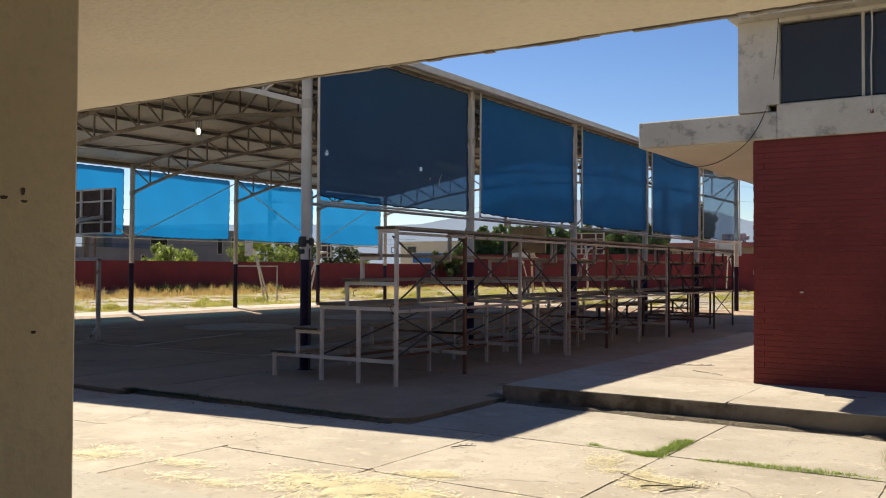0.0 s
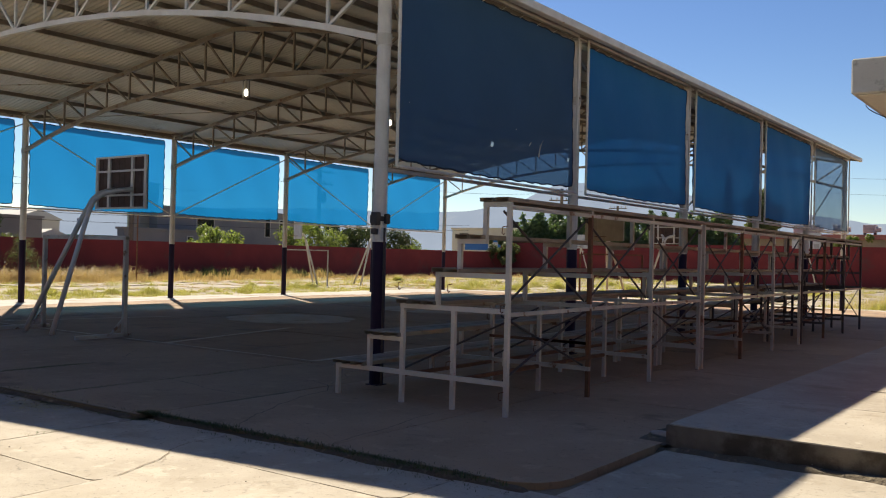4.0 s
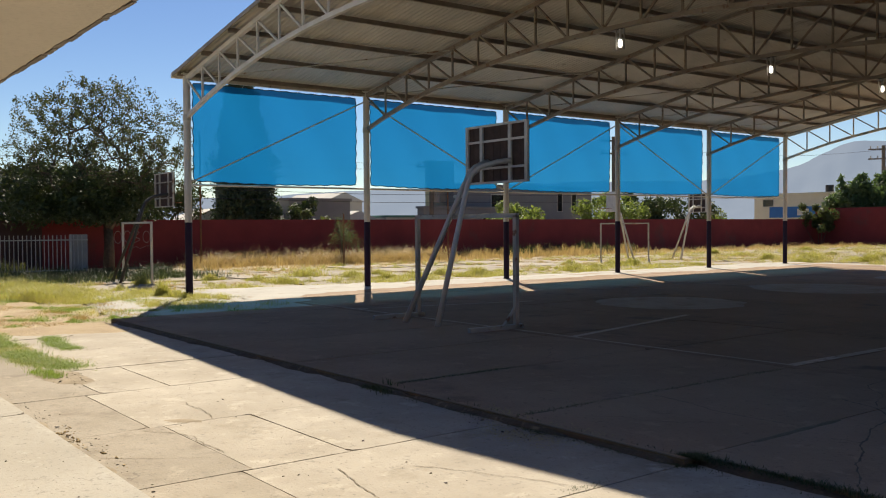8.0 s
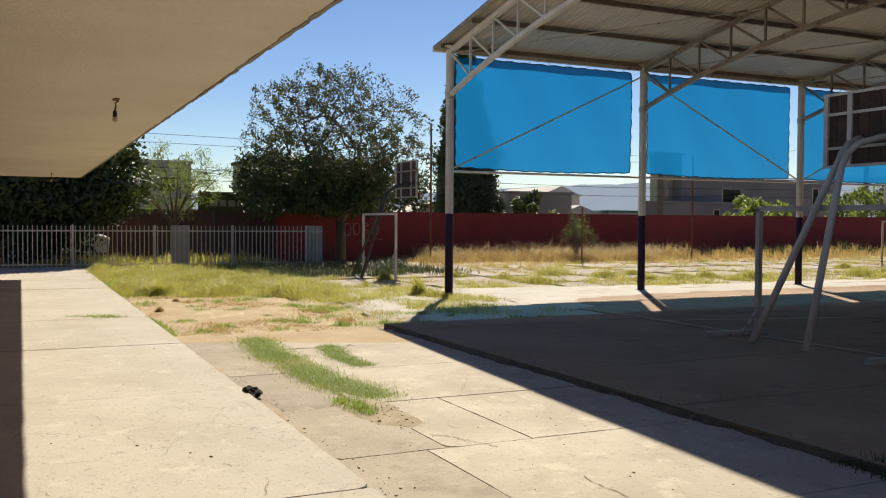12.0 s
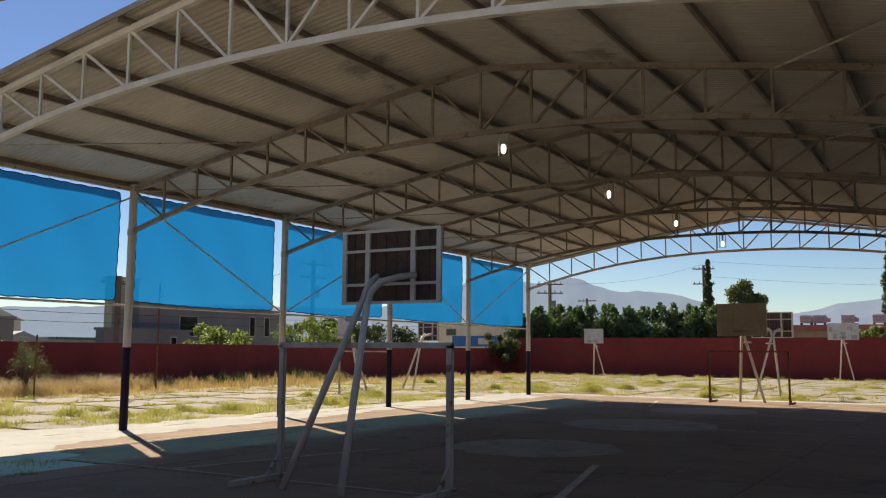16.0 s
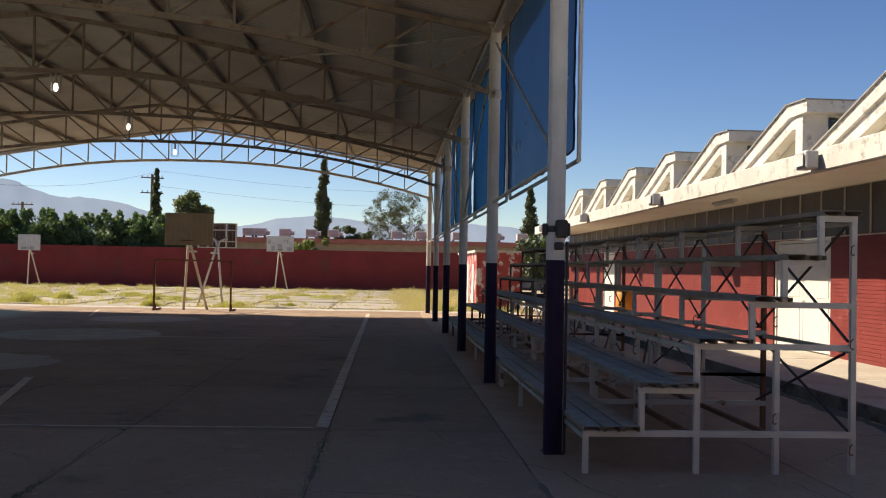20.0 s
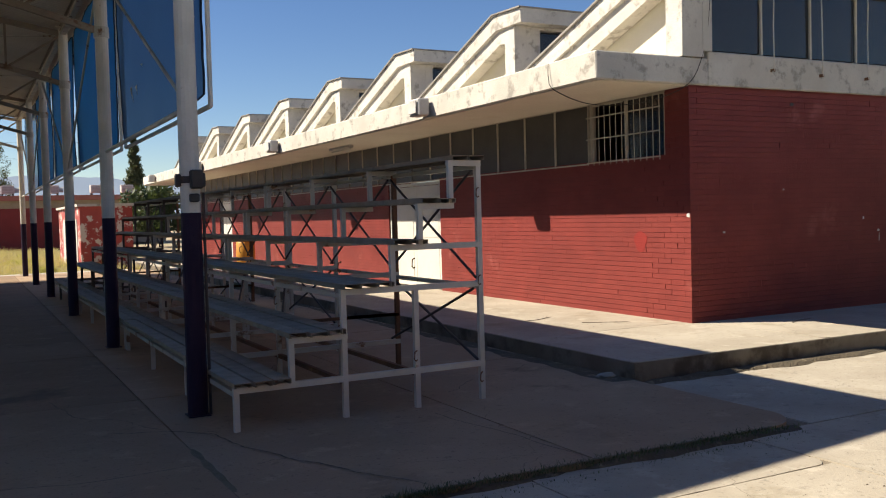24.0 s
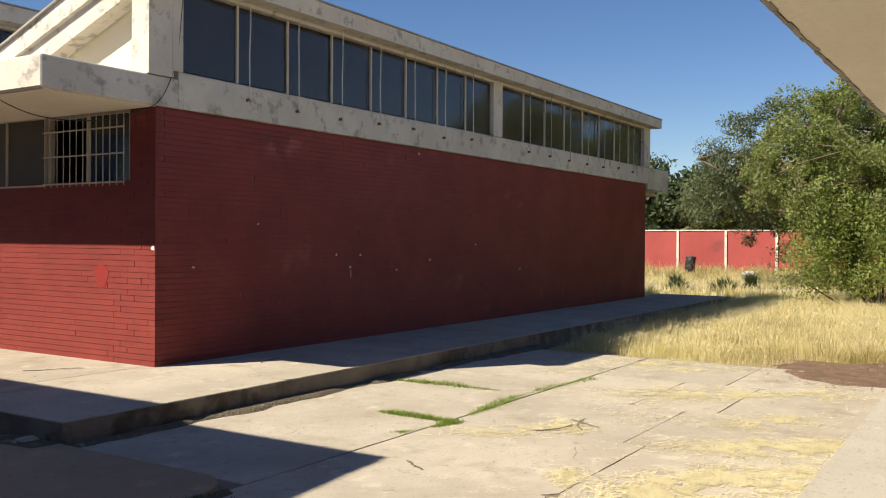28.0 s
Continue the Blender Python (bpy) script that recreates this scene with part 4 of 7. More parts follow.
        beam(lace, (0.02, u, z1 - z0 - 0.01), (0.06, u + 0.05, 5.15 - z0), 0.005, 4)
    part("lacing", lace, STEELW, th)
    return th


for i in range(5):
    shade_panel(-0.13, BAY * i + 0.20, BAY * i + 4.74, 2.735, 5.06, 20 + i, False)
    shade_panel(SPAN + 0.17, BAY * i + 0.10, BAY * i + 4.62, 2.76, 5.12, 40 + i, True)

# lamps hung under the middle of the inner trusses: a bulb between two thin side straps
for k in range(1, 5):
    zc = low_z(8.98) - 0.045
    th = thing("hanging_lamp", "small lit bulb in a thin metal bracket under the truss", "lamp", "canopy lamps", at=(8.98, BAY * k, zc))
    part("bracket_plate", B((-0.10, 0.10, -0.04, 0.04, -0.008, 0.0)), DARKST, th)
    for x in (-0.095, 0.095):
        part("strap", B((x - 0.006, x + 0.006, -0.02, 0.02, -0.40, -0.008)), BOXG, th, "thin pale metal strap")
    part("bottom_strap", B((-0.089, 0.089, -0.02, 0.02, -0.40, -0.394)), BOXG, th)
    part("socket", beams(((0, 0, -0.008), (0, 0, -0.2), 0.026, 10)), BOXG, th)
    bm = bmesh.new()
    path_tube(bm, [(0, 0, -0.2), (0, 0, -0.22), (0, 0, -0.26), (0, 0, -0.33), (0, 0, -0.36)], [0.022, 0.036, 0.046, 0.042, 0.016], 12)
    part("globe", bm, BULBON, th, "lit white bulb", smooth=True)

# electric boxes on the first east column
th = thing("electric_box", "grey metal electric box strapped to the canopy column", "electric box", at=(SPAN, 0, 2.02))
part("box", B((-0.02, 0.08, -0.16, -0.07, -0.08, 0.08)), ELBOX, th, bevel=0.012)
part("box", B((-0.125, -0.08, -0.05, 0.02, -0.06, 0.05)), ELBOX, th, bevel=0.01)
part("box", B((0.08, 0.13, -0.03, 0.05, -0.06, 0.06)), ELBOX, th, bevel=0.01)
part("lower_box", B((-0.03, 0.05, -0.14, -0.08, -0.19, -0.12)), ELBOX, th, bevel=0.01)
part("strap", beams(((0, 0, -0.03), (0, 0, 0.03), 0.092, 16)), DARKST, th)
part("conduit", beams(((0.102, -0.03, -2.02), (0.102, -0.03, -0.11), 0.013, 8)), DARKST, th)

# ---- portico building, south ----
SOF_Z, SOF_Y = 2.79, -6.58
solid("ceiling_portico", B((-11.1, 31.0, -14.5, SOF_Y, SOF_Z, SOF_Z + 0.22)), SOFFIT, "beige plastered concrete overhang with a ragged edge", "ceiling", kind="structure")
drip = bmesh.new()
rnd = random.Random(5)
x = -11.05
while x < 30.8:
    w = rnd.uniform(0.04, 0.22)
    box(drip, x, x + w, SOF_Y - rnd.uniform(0.012, 0.03), SOF_Y + rnd.uniform(0.006, 0.016), SOF_Z - rnd.uniform(0.003, 0.012), SOF_Z + 0.05)
    x += w
solid("trim_drip_edge", drip, ROOFTAR, "crumbled dark drip edge of the overhang", "roof edge", kind="structure")
wall_s = solid("wall_portico", B((-11.7, 0.55, -9.35, -9.072, -0.12, 2.42), (0.95, 23.55, -9.35, -9.072, -0.12, 2.42)), MORTAR2, "old orange-brown brick wall under the overhang", "wall", kind="structure")
solid("wall_portico_upper", B((-11.7, 24.1, -9.9, -9.75, 2.42, SOF_Z), (-11.7, 24.1, -9.75, -9.36, 2.30, 2.42)), PILLAR, "plastered wall behind the window grilles", "wall", kind="structure")
solid("pilaster", B((0.55, 0.95, -9.38, -9.02, 0.0, SOF_Z)), PILLAR, "narrow plastered pilaster in the brick wall", "pilaster", kind="structure", bevel=0.01)
pillar = solid("pillar_portico", B((23.55, 24.15, -9.62, -9.02, 0.0, SOF_Z)), PILLAR, "smooth beige plastered corner pillar with scuffs", "pillar", kind="structure", bevel=0.012)
for py, pz, sy, sz in ((-9.27, 1.814, 0.012, 0.007), (-9.209, 1.836, 0.006, 0.014), (-9.205, 1.806, 0.01, 0.005), (-9.169, 1.411, 0.008, 0.006)):
    bm = bmesh.new()
    rim = [(24.1525, py + sy * math.cos(a) * (1 + 0.3 * math.sin(3 * a)), pz + sz * math.sin(a) * (1 + 0.25 * math.cos(2 * a))) for a in [math.tau * k / 9 for k in range(9)]]
    top = bm.faces.new([bm.verts.new(p) for p in rim])
    back = bmesh.ops.extrude_face_region(bm, geom=[top])
    for v in [g for g in back["geom"] if isinstance(g, bmesh.types.BMVert)]:
        v.co.x -= 0.02
    part("scuff", bm, DARKST, pillar, "dark chipped spot in the plaster")
solid("wall_passage_west", B((23.6, 24.05, -14.0, -9.62, 0.0, SOF_Z)), PILLAR, "beige plastered side wall of the passage", "wall", kind="structure")
solid("wall_passage_south", B((23.6, 31.0, -14.4, -14.05, 0.0, SOF_Z)), PILLAR, "beige plastered end wall of the passage", "wall", kind="structure")
solid("wall_passage_east", B((30.55, 31.0, -14.05, -8.6, 0.0, SOF_Z)), PILLAR, "beige plastered side wall of the passage", "wall", kind="structure")
# window grilles over the brick, with rusty bars
for k in range(10):
    xa = -11.3 + 3.42 * k
    xb = xa + 3.1
    if xa < 0.95 and xb > 0.55:
        xa, xb = (1.05, xb) if xa > -0.6 else (xa, 0.45)
    xb = min(xb, 23.4)
    th = thing("window_grille", "rusty barred window strip above the brick wall", "window grille", "portico window grilles", at=(xa, -9.2, 2.42))
    L = xb - xa
    part("rail", B((0, L, -0.02, 0.02, 0.0, 0.03)), RUST, th)
    part("rail", B((0, L, -0.02, 0.02, SOF_Z - 2.42 - 0.05, SOF_Z - 2.42 - 0.02)), RUST, th)
    n = int(L / 0.13)
    bar = to_mesh("bar", beams(((0, 0, 0.03), (0, 0, SOF_Z - 2.47), 0.009, 6)), RUST)
    for i in range(n):
        b = part("bar", bar, None, th)
        b.location = (0.07 + i * L / n, 0, 0)
    part("pane", B((0.02, L - 0.02, -0.16, -0.15, 0.03, SOF_Z - 2.45)), GLASS, th, "dusty dark glass")

# bare bulb on a bent wire under the overhang
for bx, by in ((7.3, -7.3), (-8.8, -7.44)):
    th = thing("ceiling_bulb", "unlit bulb hanging from bent wire under the overhang", "light bulb", "portico bulbs", at=(bx, by, SOF_Z))
    bm = bmesh.new()
    path_tube(bm, [(0.16, 0, 0), (0.12, 0.02, -0.02), (0.05, 0.0, -0.035), (0.0, 0.01, -0.05), (0.0, 0, -0.11)], 0.009, 6)
    part("wire", bm, DARKST, th)
    part("ceiling_plate", B((0.06, 0.2, -0.03, 0.03, -0.012, 0.0)), RUST, th)
    part("socket", beams(((0, 0, -0.11), (0, 0, -0.17), 0.022, 10)), BLACK, th)
    bm = bmesh.new()
    path_tube(bm, [(0, 0, -0.17), (0, 0, -0.185), (0, 0, -0.205), (0, 0, -0.225)], [0.018, 0.026, 0.028, 0.01], 10)
    part("bulb", bm, FRAME, th, "white unlit bulb", smooth=True)

# ---- red brick building, east ----
BX, BY, BZ, BE = 23.72, 1.06, 0.165, 40.44
BTOP = 3.268
WIN0, WIN1 = 2.36, 3.265
DOORS = ((8.05, 10.5), (23.9, 25.6))
core = bmesh.new()
ya = BY + 0.012
for d0, d1 in (*DOORS, (32.0, 32.0)):
    box(core, BX + 0.008, BX + 0.26, ya, d0, BZ, WIN0)
    ya = d1
box(core, BX + 0.008, BX + 0.26, BY + 0.012, 1.52, WIN0, BTOP)
box(core, BX + 0.008, BX + 0.26, 1.52, 32.0, WIN1, BTOP)
wall_w = solid("wall_building_west", core, MORTAR, "red painted brick wall with a window band and white doors", "wall", kind="structure")
wall_f = solid("wall_building_south", B((BX + 0.26, BE, BY + 0.008, BY + 0.26, 0.0, BTOP)), MORTAR, "long dark red painted brick wall in shade", "wall", kind="structure")
solid("wall_building_east", B((BE - 0.26, BE, BY + 0.26, 32.0, 0.0, BTOP)), BRICK, "red painted wall", "wall", kind="structure")
solid("wall_building_north", B((BX + 0.26, BE - 0.26, 31.75, 32.0, 0.0, BTOP)), BRICK, "red painted wall", "wall", kind="structure")
solid("floor_building", B((BX + 0.26, BE - 0.26, BY + 0.26, 31.75, 0.0, 0.16)), COURT, "dark interior floor", "floor", kind="structure")
slabroof = solid("ceiling_building_eave", B((22.2, BX + 0.3, BY - 0.05, 32.4, BTOP, BTOP + 0.348)), FASCIA, "weathered white concrete eave slab with stains", "eave", kind="structure", bevel=0.015)
solid("trim_building_band", B((BX + 0.3, BE + 0.06, BY - 0.05, BY + 0.3, BTOP, 3.71)), FASCIA, "weathered white concrete band above the brick", "concrete band", kind="structure", bevel=0.012)
solid("ceiling_building_eave_east", B((BE + 0.06, 42.2, BY - 0.05, 32.4, 3.12, 3.72), (BE + 0.3, 42.2, BY + 0.35, 32.4, 3.0, 3.12)), FASCIA, "white concrete eave of the far side", "eave", kind="structure", bevel=0.012)
solid("trim_soffit_west", B((22.26, BX - 0.002, BY + 0.01, 32.3, BTOP - 0.012, BTOP - 0.002)), SOFFIT, "beige underside of the eave", "eave underside", kind="structure")

# saw-tooth roof lights
NT, PERIOD = 8, 3.95
for k in range(NT):
    y0 = 1.0 + PERIOD * k
    th = thing("roof_light", "white saw-tooth roof light with cream gable and dark glazing", "roof light", "saw-tooth roof lights", at=(0, y0, 0))
    prof = [(-0.30, 4.78), (-0.30, 5.01), (0.55, 5.04), (3.62, 3.90), (3.62, 3.68), (0.48, 4.78)]
    part("roof_slab", (lambda bm: (prism(bm, prof, 23.50, 40.66, "x"), bm)[1])(bmesh.new()), FASCIA, th, "stained white roof slab")
    edge = [(-0.32, 5.012), (-0.32, 5.035), (0.56, 5.065), (3.66, 3.93), (3.64, 3.903), (0.55, 5.043)]
    part("roof_edge", (lambda bm: (prism(bm, edge, 23.46, 40.70, "x"), bm)[1])(bmesh.new()), ROOFTAR, th, "grey tar edging")
    rim = [(0.14, 4.795), (0.47, 4.795), (3.58, 3.68), (3.58, 3.62), (2.95, 3.62), (0.45, 4.54), (0.14, 4.52)]
    part("gable_rim", (lambda bm: (prism(bm, rim, 23.56, 23.80, "x"), bm)[1])(bmesh.new()), FASCIA, th, "white gable rim")
    part("jamb", B((23.552, 23.92, -0.02, 0.28, 3.622, 4.795)), FASCIA, th, "white corner jamb")
    part("gable_panel", (lambda bm: (prism(bm, [(0.20, 3.62), (3.60, 3.62), (3.60, 3.71), (0.48, 4.80), (0.20, 4.80)], 23.82, 23.92, "x"), bm)[1])(bmesh.new()), CREAM, th, "cream gable panel")
    part("header", B((23.92, 40.52, -0.03, 0.12, 4.73, 4.777)), FASCIA, th, "white concrete header")
    if k:
        part("sill", B((23.92, 40.52, -0.03, 0.12, 3.62, 3.75)), FASCIA, th)
    z0 = 3.712 if k == 0 else 3.752
    zt = 4.73
    part("end_jamb", B((23.90, 24.06, -0.026, 0.12, z0 - 0.01, zt)), FASCIA, th)
    part("end_jamb", B((40.06, 40.52, -0.03, 0.12, z0, zt)), FASCIA, th)
    part("middle_post", B((31.74, 32.10, -0.02, 0.12, z0, zt)), FASCIA, th, "white concrete post between the panes")
    panes = [(24.06 + 0.96 * n, 24.06 + 0.96 * (n + 1)) for n in range(8)] + [(32.10 + 0.995 * n, 32.10 + 0.995 * (n + 1)) for n in range(8)]
    if k < 2:
        pane_me = to_mesh("pane", B((0.018, 0.94, 0.055, 0.063, z0 + 0.02, zt - 0.02)), GLASS)
        mull_me = to_mesh("mullion", B((-0.016, 0.016, 0.03, 0.09, z0, zt)), FRAME)
        rnd = random.Random(40 + k)
        for n, (a, b) in enumerate(panes):
            part("pane", pane_me, None, th, "dark dusty glass pane").location = (a + (b - a - 0.96) / 2, 0, 0)
            if n not in (0, 8):
                part("mullion", mull_me, None, th).location = (a, 0, 0)
            if n in (0, 8):
                continue
            bm = bmesh.new()
            x0, lo, hi = a + 0.11 - 0.003 * n, 3.52 + rnd.uniform(-0.05, 0.03), 4.86 + rnd.uniform(-0.03, 0.05)
            path_tube(bm, [(x0 + rnd.uniform(-0.03, 0.01), -0.075, lo - 0.03), (x0, -0.085, lo), (x0 + rnd.uniform(-0.012, 0.012), -0.08, 4.1), (x0 + rnd.uniform(-0.012, 0.012), -0.08, 4.5), (x0, -0.085, hi), (x0 + rnd.uniform(-0.04, 0.0), -0.07, hi + 0.04)], 0.009, 6)
            part("guard_rod", bm, STEELW if n < 8 else BOXG, th, "thin bent metal rod", smooth=True)
            part("rod_bracket", B((x0 - 0.015, x0 + 0.015, -0.09, -0.03, lo - 0.02, lo + 0.02), (x0 - 0.018, x0 + 0.018, -0.09, -0.03, 4.80, 4.84)), RUST, th, "rusty rod bracket")
    else:
        part("pane", B((24.06, 40.06, 0.055, 0.063, z0 + 0.02, zt - 0.02)), GLASS, th, "dark dusty glass")
        mull_me = to_mesh("mullion", B((-0.016, 0.016, 0.03, 0.09, z0, zt)), FRAME)
        for n in range(1, 5):
            part("mullion", mull_me, None, th).location = (24.06 + 0.96 * n, 0, 0)
    # added dark sheet behind the panes, standing for the shade indoors
    part("lining", B((23.93, 40.9, 0.7, 0.72, 3.62, 4.78)), BROWN, th, "added dark sheet standing for the unlit inside")
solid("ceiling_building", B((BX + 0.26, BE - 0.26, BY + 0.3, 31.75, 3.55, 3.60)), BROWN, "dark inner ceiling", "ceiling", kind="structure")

# window band under the eave: olive panels in thin cream frames, one barred window at the corner
th = thing("window_1", "barred open window with sliding panes at the corner", "window", kind="structure", at=(BX, 0, 0))
part("window_frame", B((0.02, 0.10, 1.52, 3.18, WIN0, WIN0 + 0.04), (0.02, 0.10, 1.52, 3.18, WIN1 - 0.04, WIN1), (0.02, 0.10, 1.52, 1.56, WIN0 + 0.04, WIN1 - 0.04), (0.02, 0.10, 3.14, 3.18, WIN0 + 0.04, WIN1 - 0.04), (0.02, 0.10, 2.33, 2.38, WIN0 + 0.04, WIN1 - 0.04)), FRAME, th)
part("pane", B((0.05, 0.056, 1.56, 2.33, WIN0 + 0.04, WIN1 - 0.04)), GLASS, th, "dusty glass")
part("pane", B((0.06, 0.066, 2.0, 2.45, WIN0 + 0.04, WIN1 - 0.04)), GLASS, th, "dusty sliding pane")
bar = to_mesh("bar", beams(((-0.05, 0, WIN0 - 0.02), (-0.05, 0, WIN1 - 0.02), 0.0065, 6)), FRAME)
for i in range(13):
    b = part("bar", bar, None, th, "cream window bar")
    b.location = (0, 1.57 + i * 0.131, 0)
for z in (WIN0 + 0.01, WIN0 + 0.36, WIN0 + 0.68):
    part("cross_bar", B((-0.062, -0.052, 1.55, 3.17, z, z + 0.018)), FRAME, th)
y, k = 3.20, 2
while y < 31.5:
    w = 0.87
    th = thing("window_%d" % k, "olive opaque panel in a thin cream metal frame", "window panel", "window band panels", kind="structure", at=(BX, y, 0))
    part("window_frame", B((-0.008, 0.06, 0.0, w, WIN0, WIN0 + 0.022), (-0.008, 0.06, 0.0, w, WIN1 - 0.02, WIN1), (-0.006, 0.06, 0.0, 0.011, WIN0 + 0.022, WIN1 - 0.02), (-0.006, 0.06, w - 0.007, w, WIN0 + 0.022, WIN1 - 0.02)), FRAME, th)
    part("pane", B((0.02, 0.03, 0.011, w - 0.007, WIN0 + 0.022, WIN1 - 0.02)), PANELG, th)
    y += w + 0.004
    k += 1
# white double doors
for k, (d0, d1) in enumerate(DOORS):
    th = thing("door_%d" % (k + 1), "closed white painted metal double door", "door", kind="structure", at=(BX, d0, BZ))
    w, hgt = d1 - d0, WIN0 - BZ - 0.01
    part("door_frame", B((0.03, 0.13, 0, 0.06, 0, hgt), (0.03, 0.13, w - 0.06, w, 0, hgt), (0.03, 0.13, 0.06, w - 0.06, hgt - 0.06, hgt)), DOORW, th)
    for a, b in ((0.06, w / 2 - 0.004), (w / 2 + 0.004, w - 0.06)):
        leaf = part("door_leaf", B((0.06, 0.10, a, b, 0.02, hgt - 0.07)), DOORW, th, bevel=0.004)
        part("panel", B((0.052, 0.06, a + 0.12, b - 0.12, 0.2, 0.9)), DOORW, leaf, bevel=0.006)
        part("panel", B((0.052, 0.06, a + 0.12, b - 0.12, 1.05, hgt - 0.28)), DOORW, leaf, bevel=0.006)
    part("door_handle", beams(((0.0, w / 2 - 0.08, 0.98), (0.06, w / 2 - 0.08, 0.98), 0.012, 8), ((0.005, w / 2 - 0.08, 0.98), (0.005, w / 2 - 0.2, 0.98), 0.01, 8)), BOXG, th, "grey lever handle")
# bottle left on the sill of the corner window
th = thing("plastic_bottle", "pale bluish plastic bottle on the window sill", "bottle", at=(BX + 0.19, 2.02, WIN0))
bm = bmesh.new()
path_tube(bm, [(0, 0, 0), (0, 0, 0.02), (0, 0, 0.30), (0, 0, 0.40), (0, 0, 0.46)], [0.05, 0.055, 0.055, 0.03, 0.02], 12)
part("body", bm, BOTTLE, th, smooth=True)
part("cap", beams(((0, 0, 0.46), (0, 0, 0.495), 0.023, 10)), BWHITE, th)
solid("trim_window_sill", B((BX + 0.10, BX + 0.26, 1.53, 3.17, WIN0 - 0.03, WIN0 - 0.001)), FRAME, "narrow inner window sill", "sill", kind="structure")
# paint chips on the long wall and at the corner
for k, (x, z, w, h) in enumerate(((27.08, 1.45, 0.03, 0.035), (27.66, 1.445, 0.045, 0.03), (27.40, 1.26, 0.06, 0.035), (27.44, 1.13, 0.012, 0.11), (28.64, 1.19, 0.04, 0.03), (29.62, 1.34, 0.07, 0.03), (24.28, 1.33, 0.05, 0.02), (29.27, 3.15, 0.06, 0.03), (25.57, 3.06, 0.09, 0.045), (25.42, 1.89, 0.03, 0.02), (31.2, 1.6, 0.05, 0.03), (33.0, 1.1, 0.06, 0.03))):
    q = bmesh.new()
    prism(q, [(x, z), (x + w * 0.7, z - h * 0.15), (x + w, z + h * 0.4), (x + w * 0.6, z + h), (x + w * 0.15, z + h * 0.7)], BY - 0.0045, BY - 0.001, "y")
    part("paint_chip", q, DARKST if k == 8 else BWHITE, wall_f, "chipped paint spot")
q = bmesh.new()
prism(q, [(BY + 0.01, 1.55), (BY + 0.07, 1.56), (BY + 0.06, 1.60), (BY + 0.015, 1.61)], BX - 0.0045, BX - 0.001, "x")
part("paint_chip", q, BWHITE, wall_w, "chipped paint spot")
q = bmesh.new()
prism(q, [(2.05 + 0.13 * math.cos(a) * (1 + 0.2 * math.sin(3 * a)), 1.22 + 0.15 * math.sin(a)) for a in [2 * math.pi * i / 14 for i in range(14)]], BX - 0.004, BX - 0.001, "x")
part("repaint_patch", q, REDPATCH, wall_w, "patch of fresher red paint")
# floodlight boxes on the eave
for y in (5.55, 13.6, 21.6, 29.7):
    th = thing("eave_floodlight", "weathered box floodlight fixed to the white eave", "floodlight", "eave floodlights", at=(22.2, y, 3.44))
    part("housing", B((-0.24, -0.04, -0.19, 0.19, -0.14, 0.14)), ACGREY, th, bevel=0.02)
    part("lens", B((-0.275, -0.262, -0.14, 0.14, -0.10, 0.10)), BWHITE, th, "clouded lens")
    part("bracket", B((-0.04, 0.0, -0.04, 0.04, -0.08, 0.08)), RUST, th)
# tube lamp under the eave
th = thing("tube_lamp", "unlit tube lamp under the eave", "lamp", at=(22.9, 11.2, BTOP - 0.012))
part("housing", B((-0.06, 0.06, -0.6, 0.6, -0.06, 0.0)), BWHITE, th, bevel=0.01)
part("tube", beams(((0, -0.56, -0.085), (0, 0.56, -0.085), 0.018, 8)), DOORW, th)
# cable sagging at the corner of the eave
bm = bmesh.new()
path_tube(bm, eased([(22.185, 2.0, 3.60), (22.17, 1.98, 3.42), (22.2, 1.9, 3.25), (22.6, 1.7, 3.06), (23.1, 1.4, 3.04), (23.5, 1.12, 3.16), (23.72, 1.0, 3.32), (23.88, 0.985, 3.6), (23.98, 0.98, 3.95), (24.04, 0.97, 4.5), (24.06, 0.96, 4.95)]), 0.0055, 6)
solid("loose_cable", bm, BLACK, "black cable sagging from the eave corner", "cable", smooth=True)

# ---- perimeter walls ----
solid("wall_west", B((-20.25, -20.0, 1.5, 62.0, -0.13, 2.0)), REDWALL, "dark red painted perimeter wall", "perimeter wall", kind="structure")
solid("wall_west_brown", B((-20.25, -20.0, -1.0, 1.5, -0.13, 1.95)), BROWN, "dark brown perimeter wall stretch", "perimeter wall", kind="structure")
solid("wall_west_south", B((-20.25, -20.0, -30.0, -9.5, -0.13, 1.9)), BROWN, "dark perimeter wall stretch", "perimeter wall", kind="structure")
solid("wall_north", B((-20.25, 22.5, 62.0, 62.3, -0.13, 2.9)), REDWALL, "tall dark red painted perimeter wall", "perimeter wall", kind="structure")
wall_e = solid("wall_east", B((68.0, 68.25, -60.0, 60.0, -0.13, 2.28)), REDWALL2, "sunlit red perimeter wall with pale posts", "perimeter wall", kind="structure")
for i in range(30):
    y = -24 + 2.75 * i
    part("wall_post", B((67.93, 68.3, y - 0.065, y + 0.065, -0.13, 2.34)), FASCIA, wall_e, "pale concrete post")
part("coping", B((67.95, 68.3, -60, 60, 2.28, 2.34)), FASCIA, wall_e, "pale coping")
# peeling red hut at the north end of the east side
th = thing("peeling_hut", "small hut with peeling red and white paint", "hut", at=(19.4, 30.5, -0.12))
part("wall", B((0, 0.15, 0, 9, 0, 2.5), (0.15, 2.0, 0, 0.15, 0, 2.5), (0.15, 2.0, 8.85, 9, 0, 2.5), (1.85, 2.0, 0.15, 8.85, 0, 2.5)), PEEL, th)
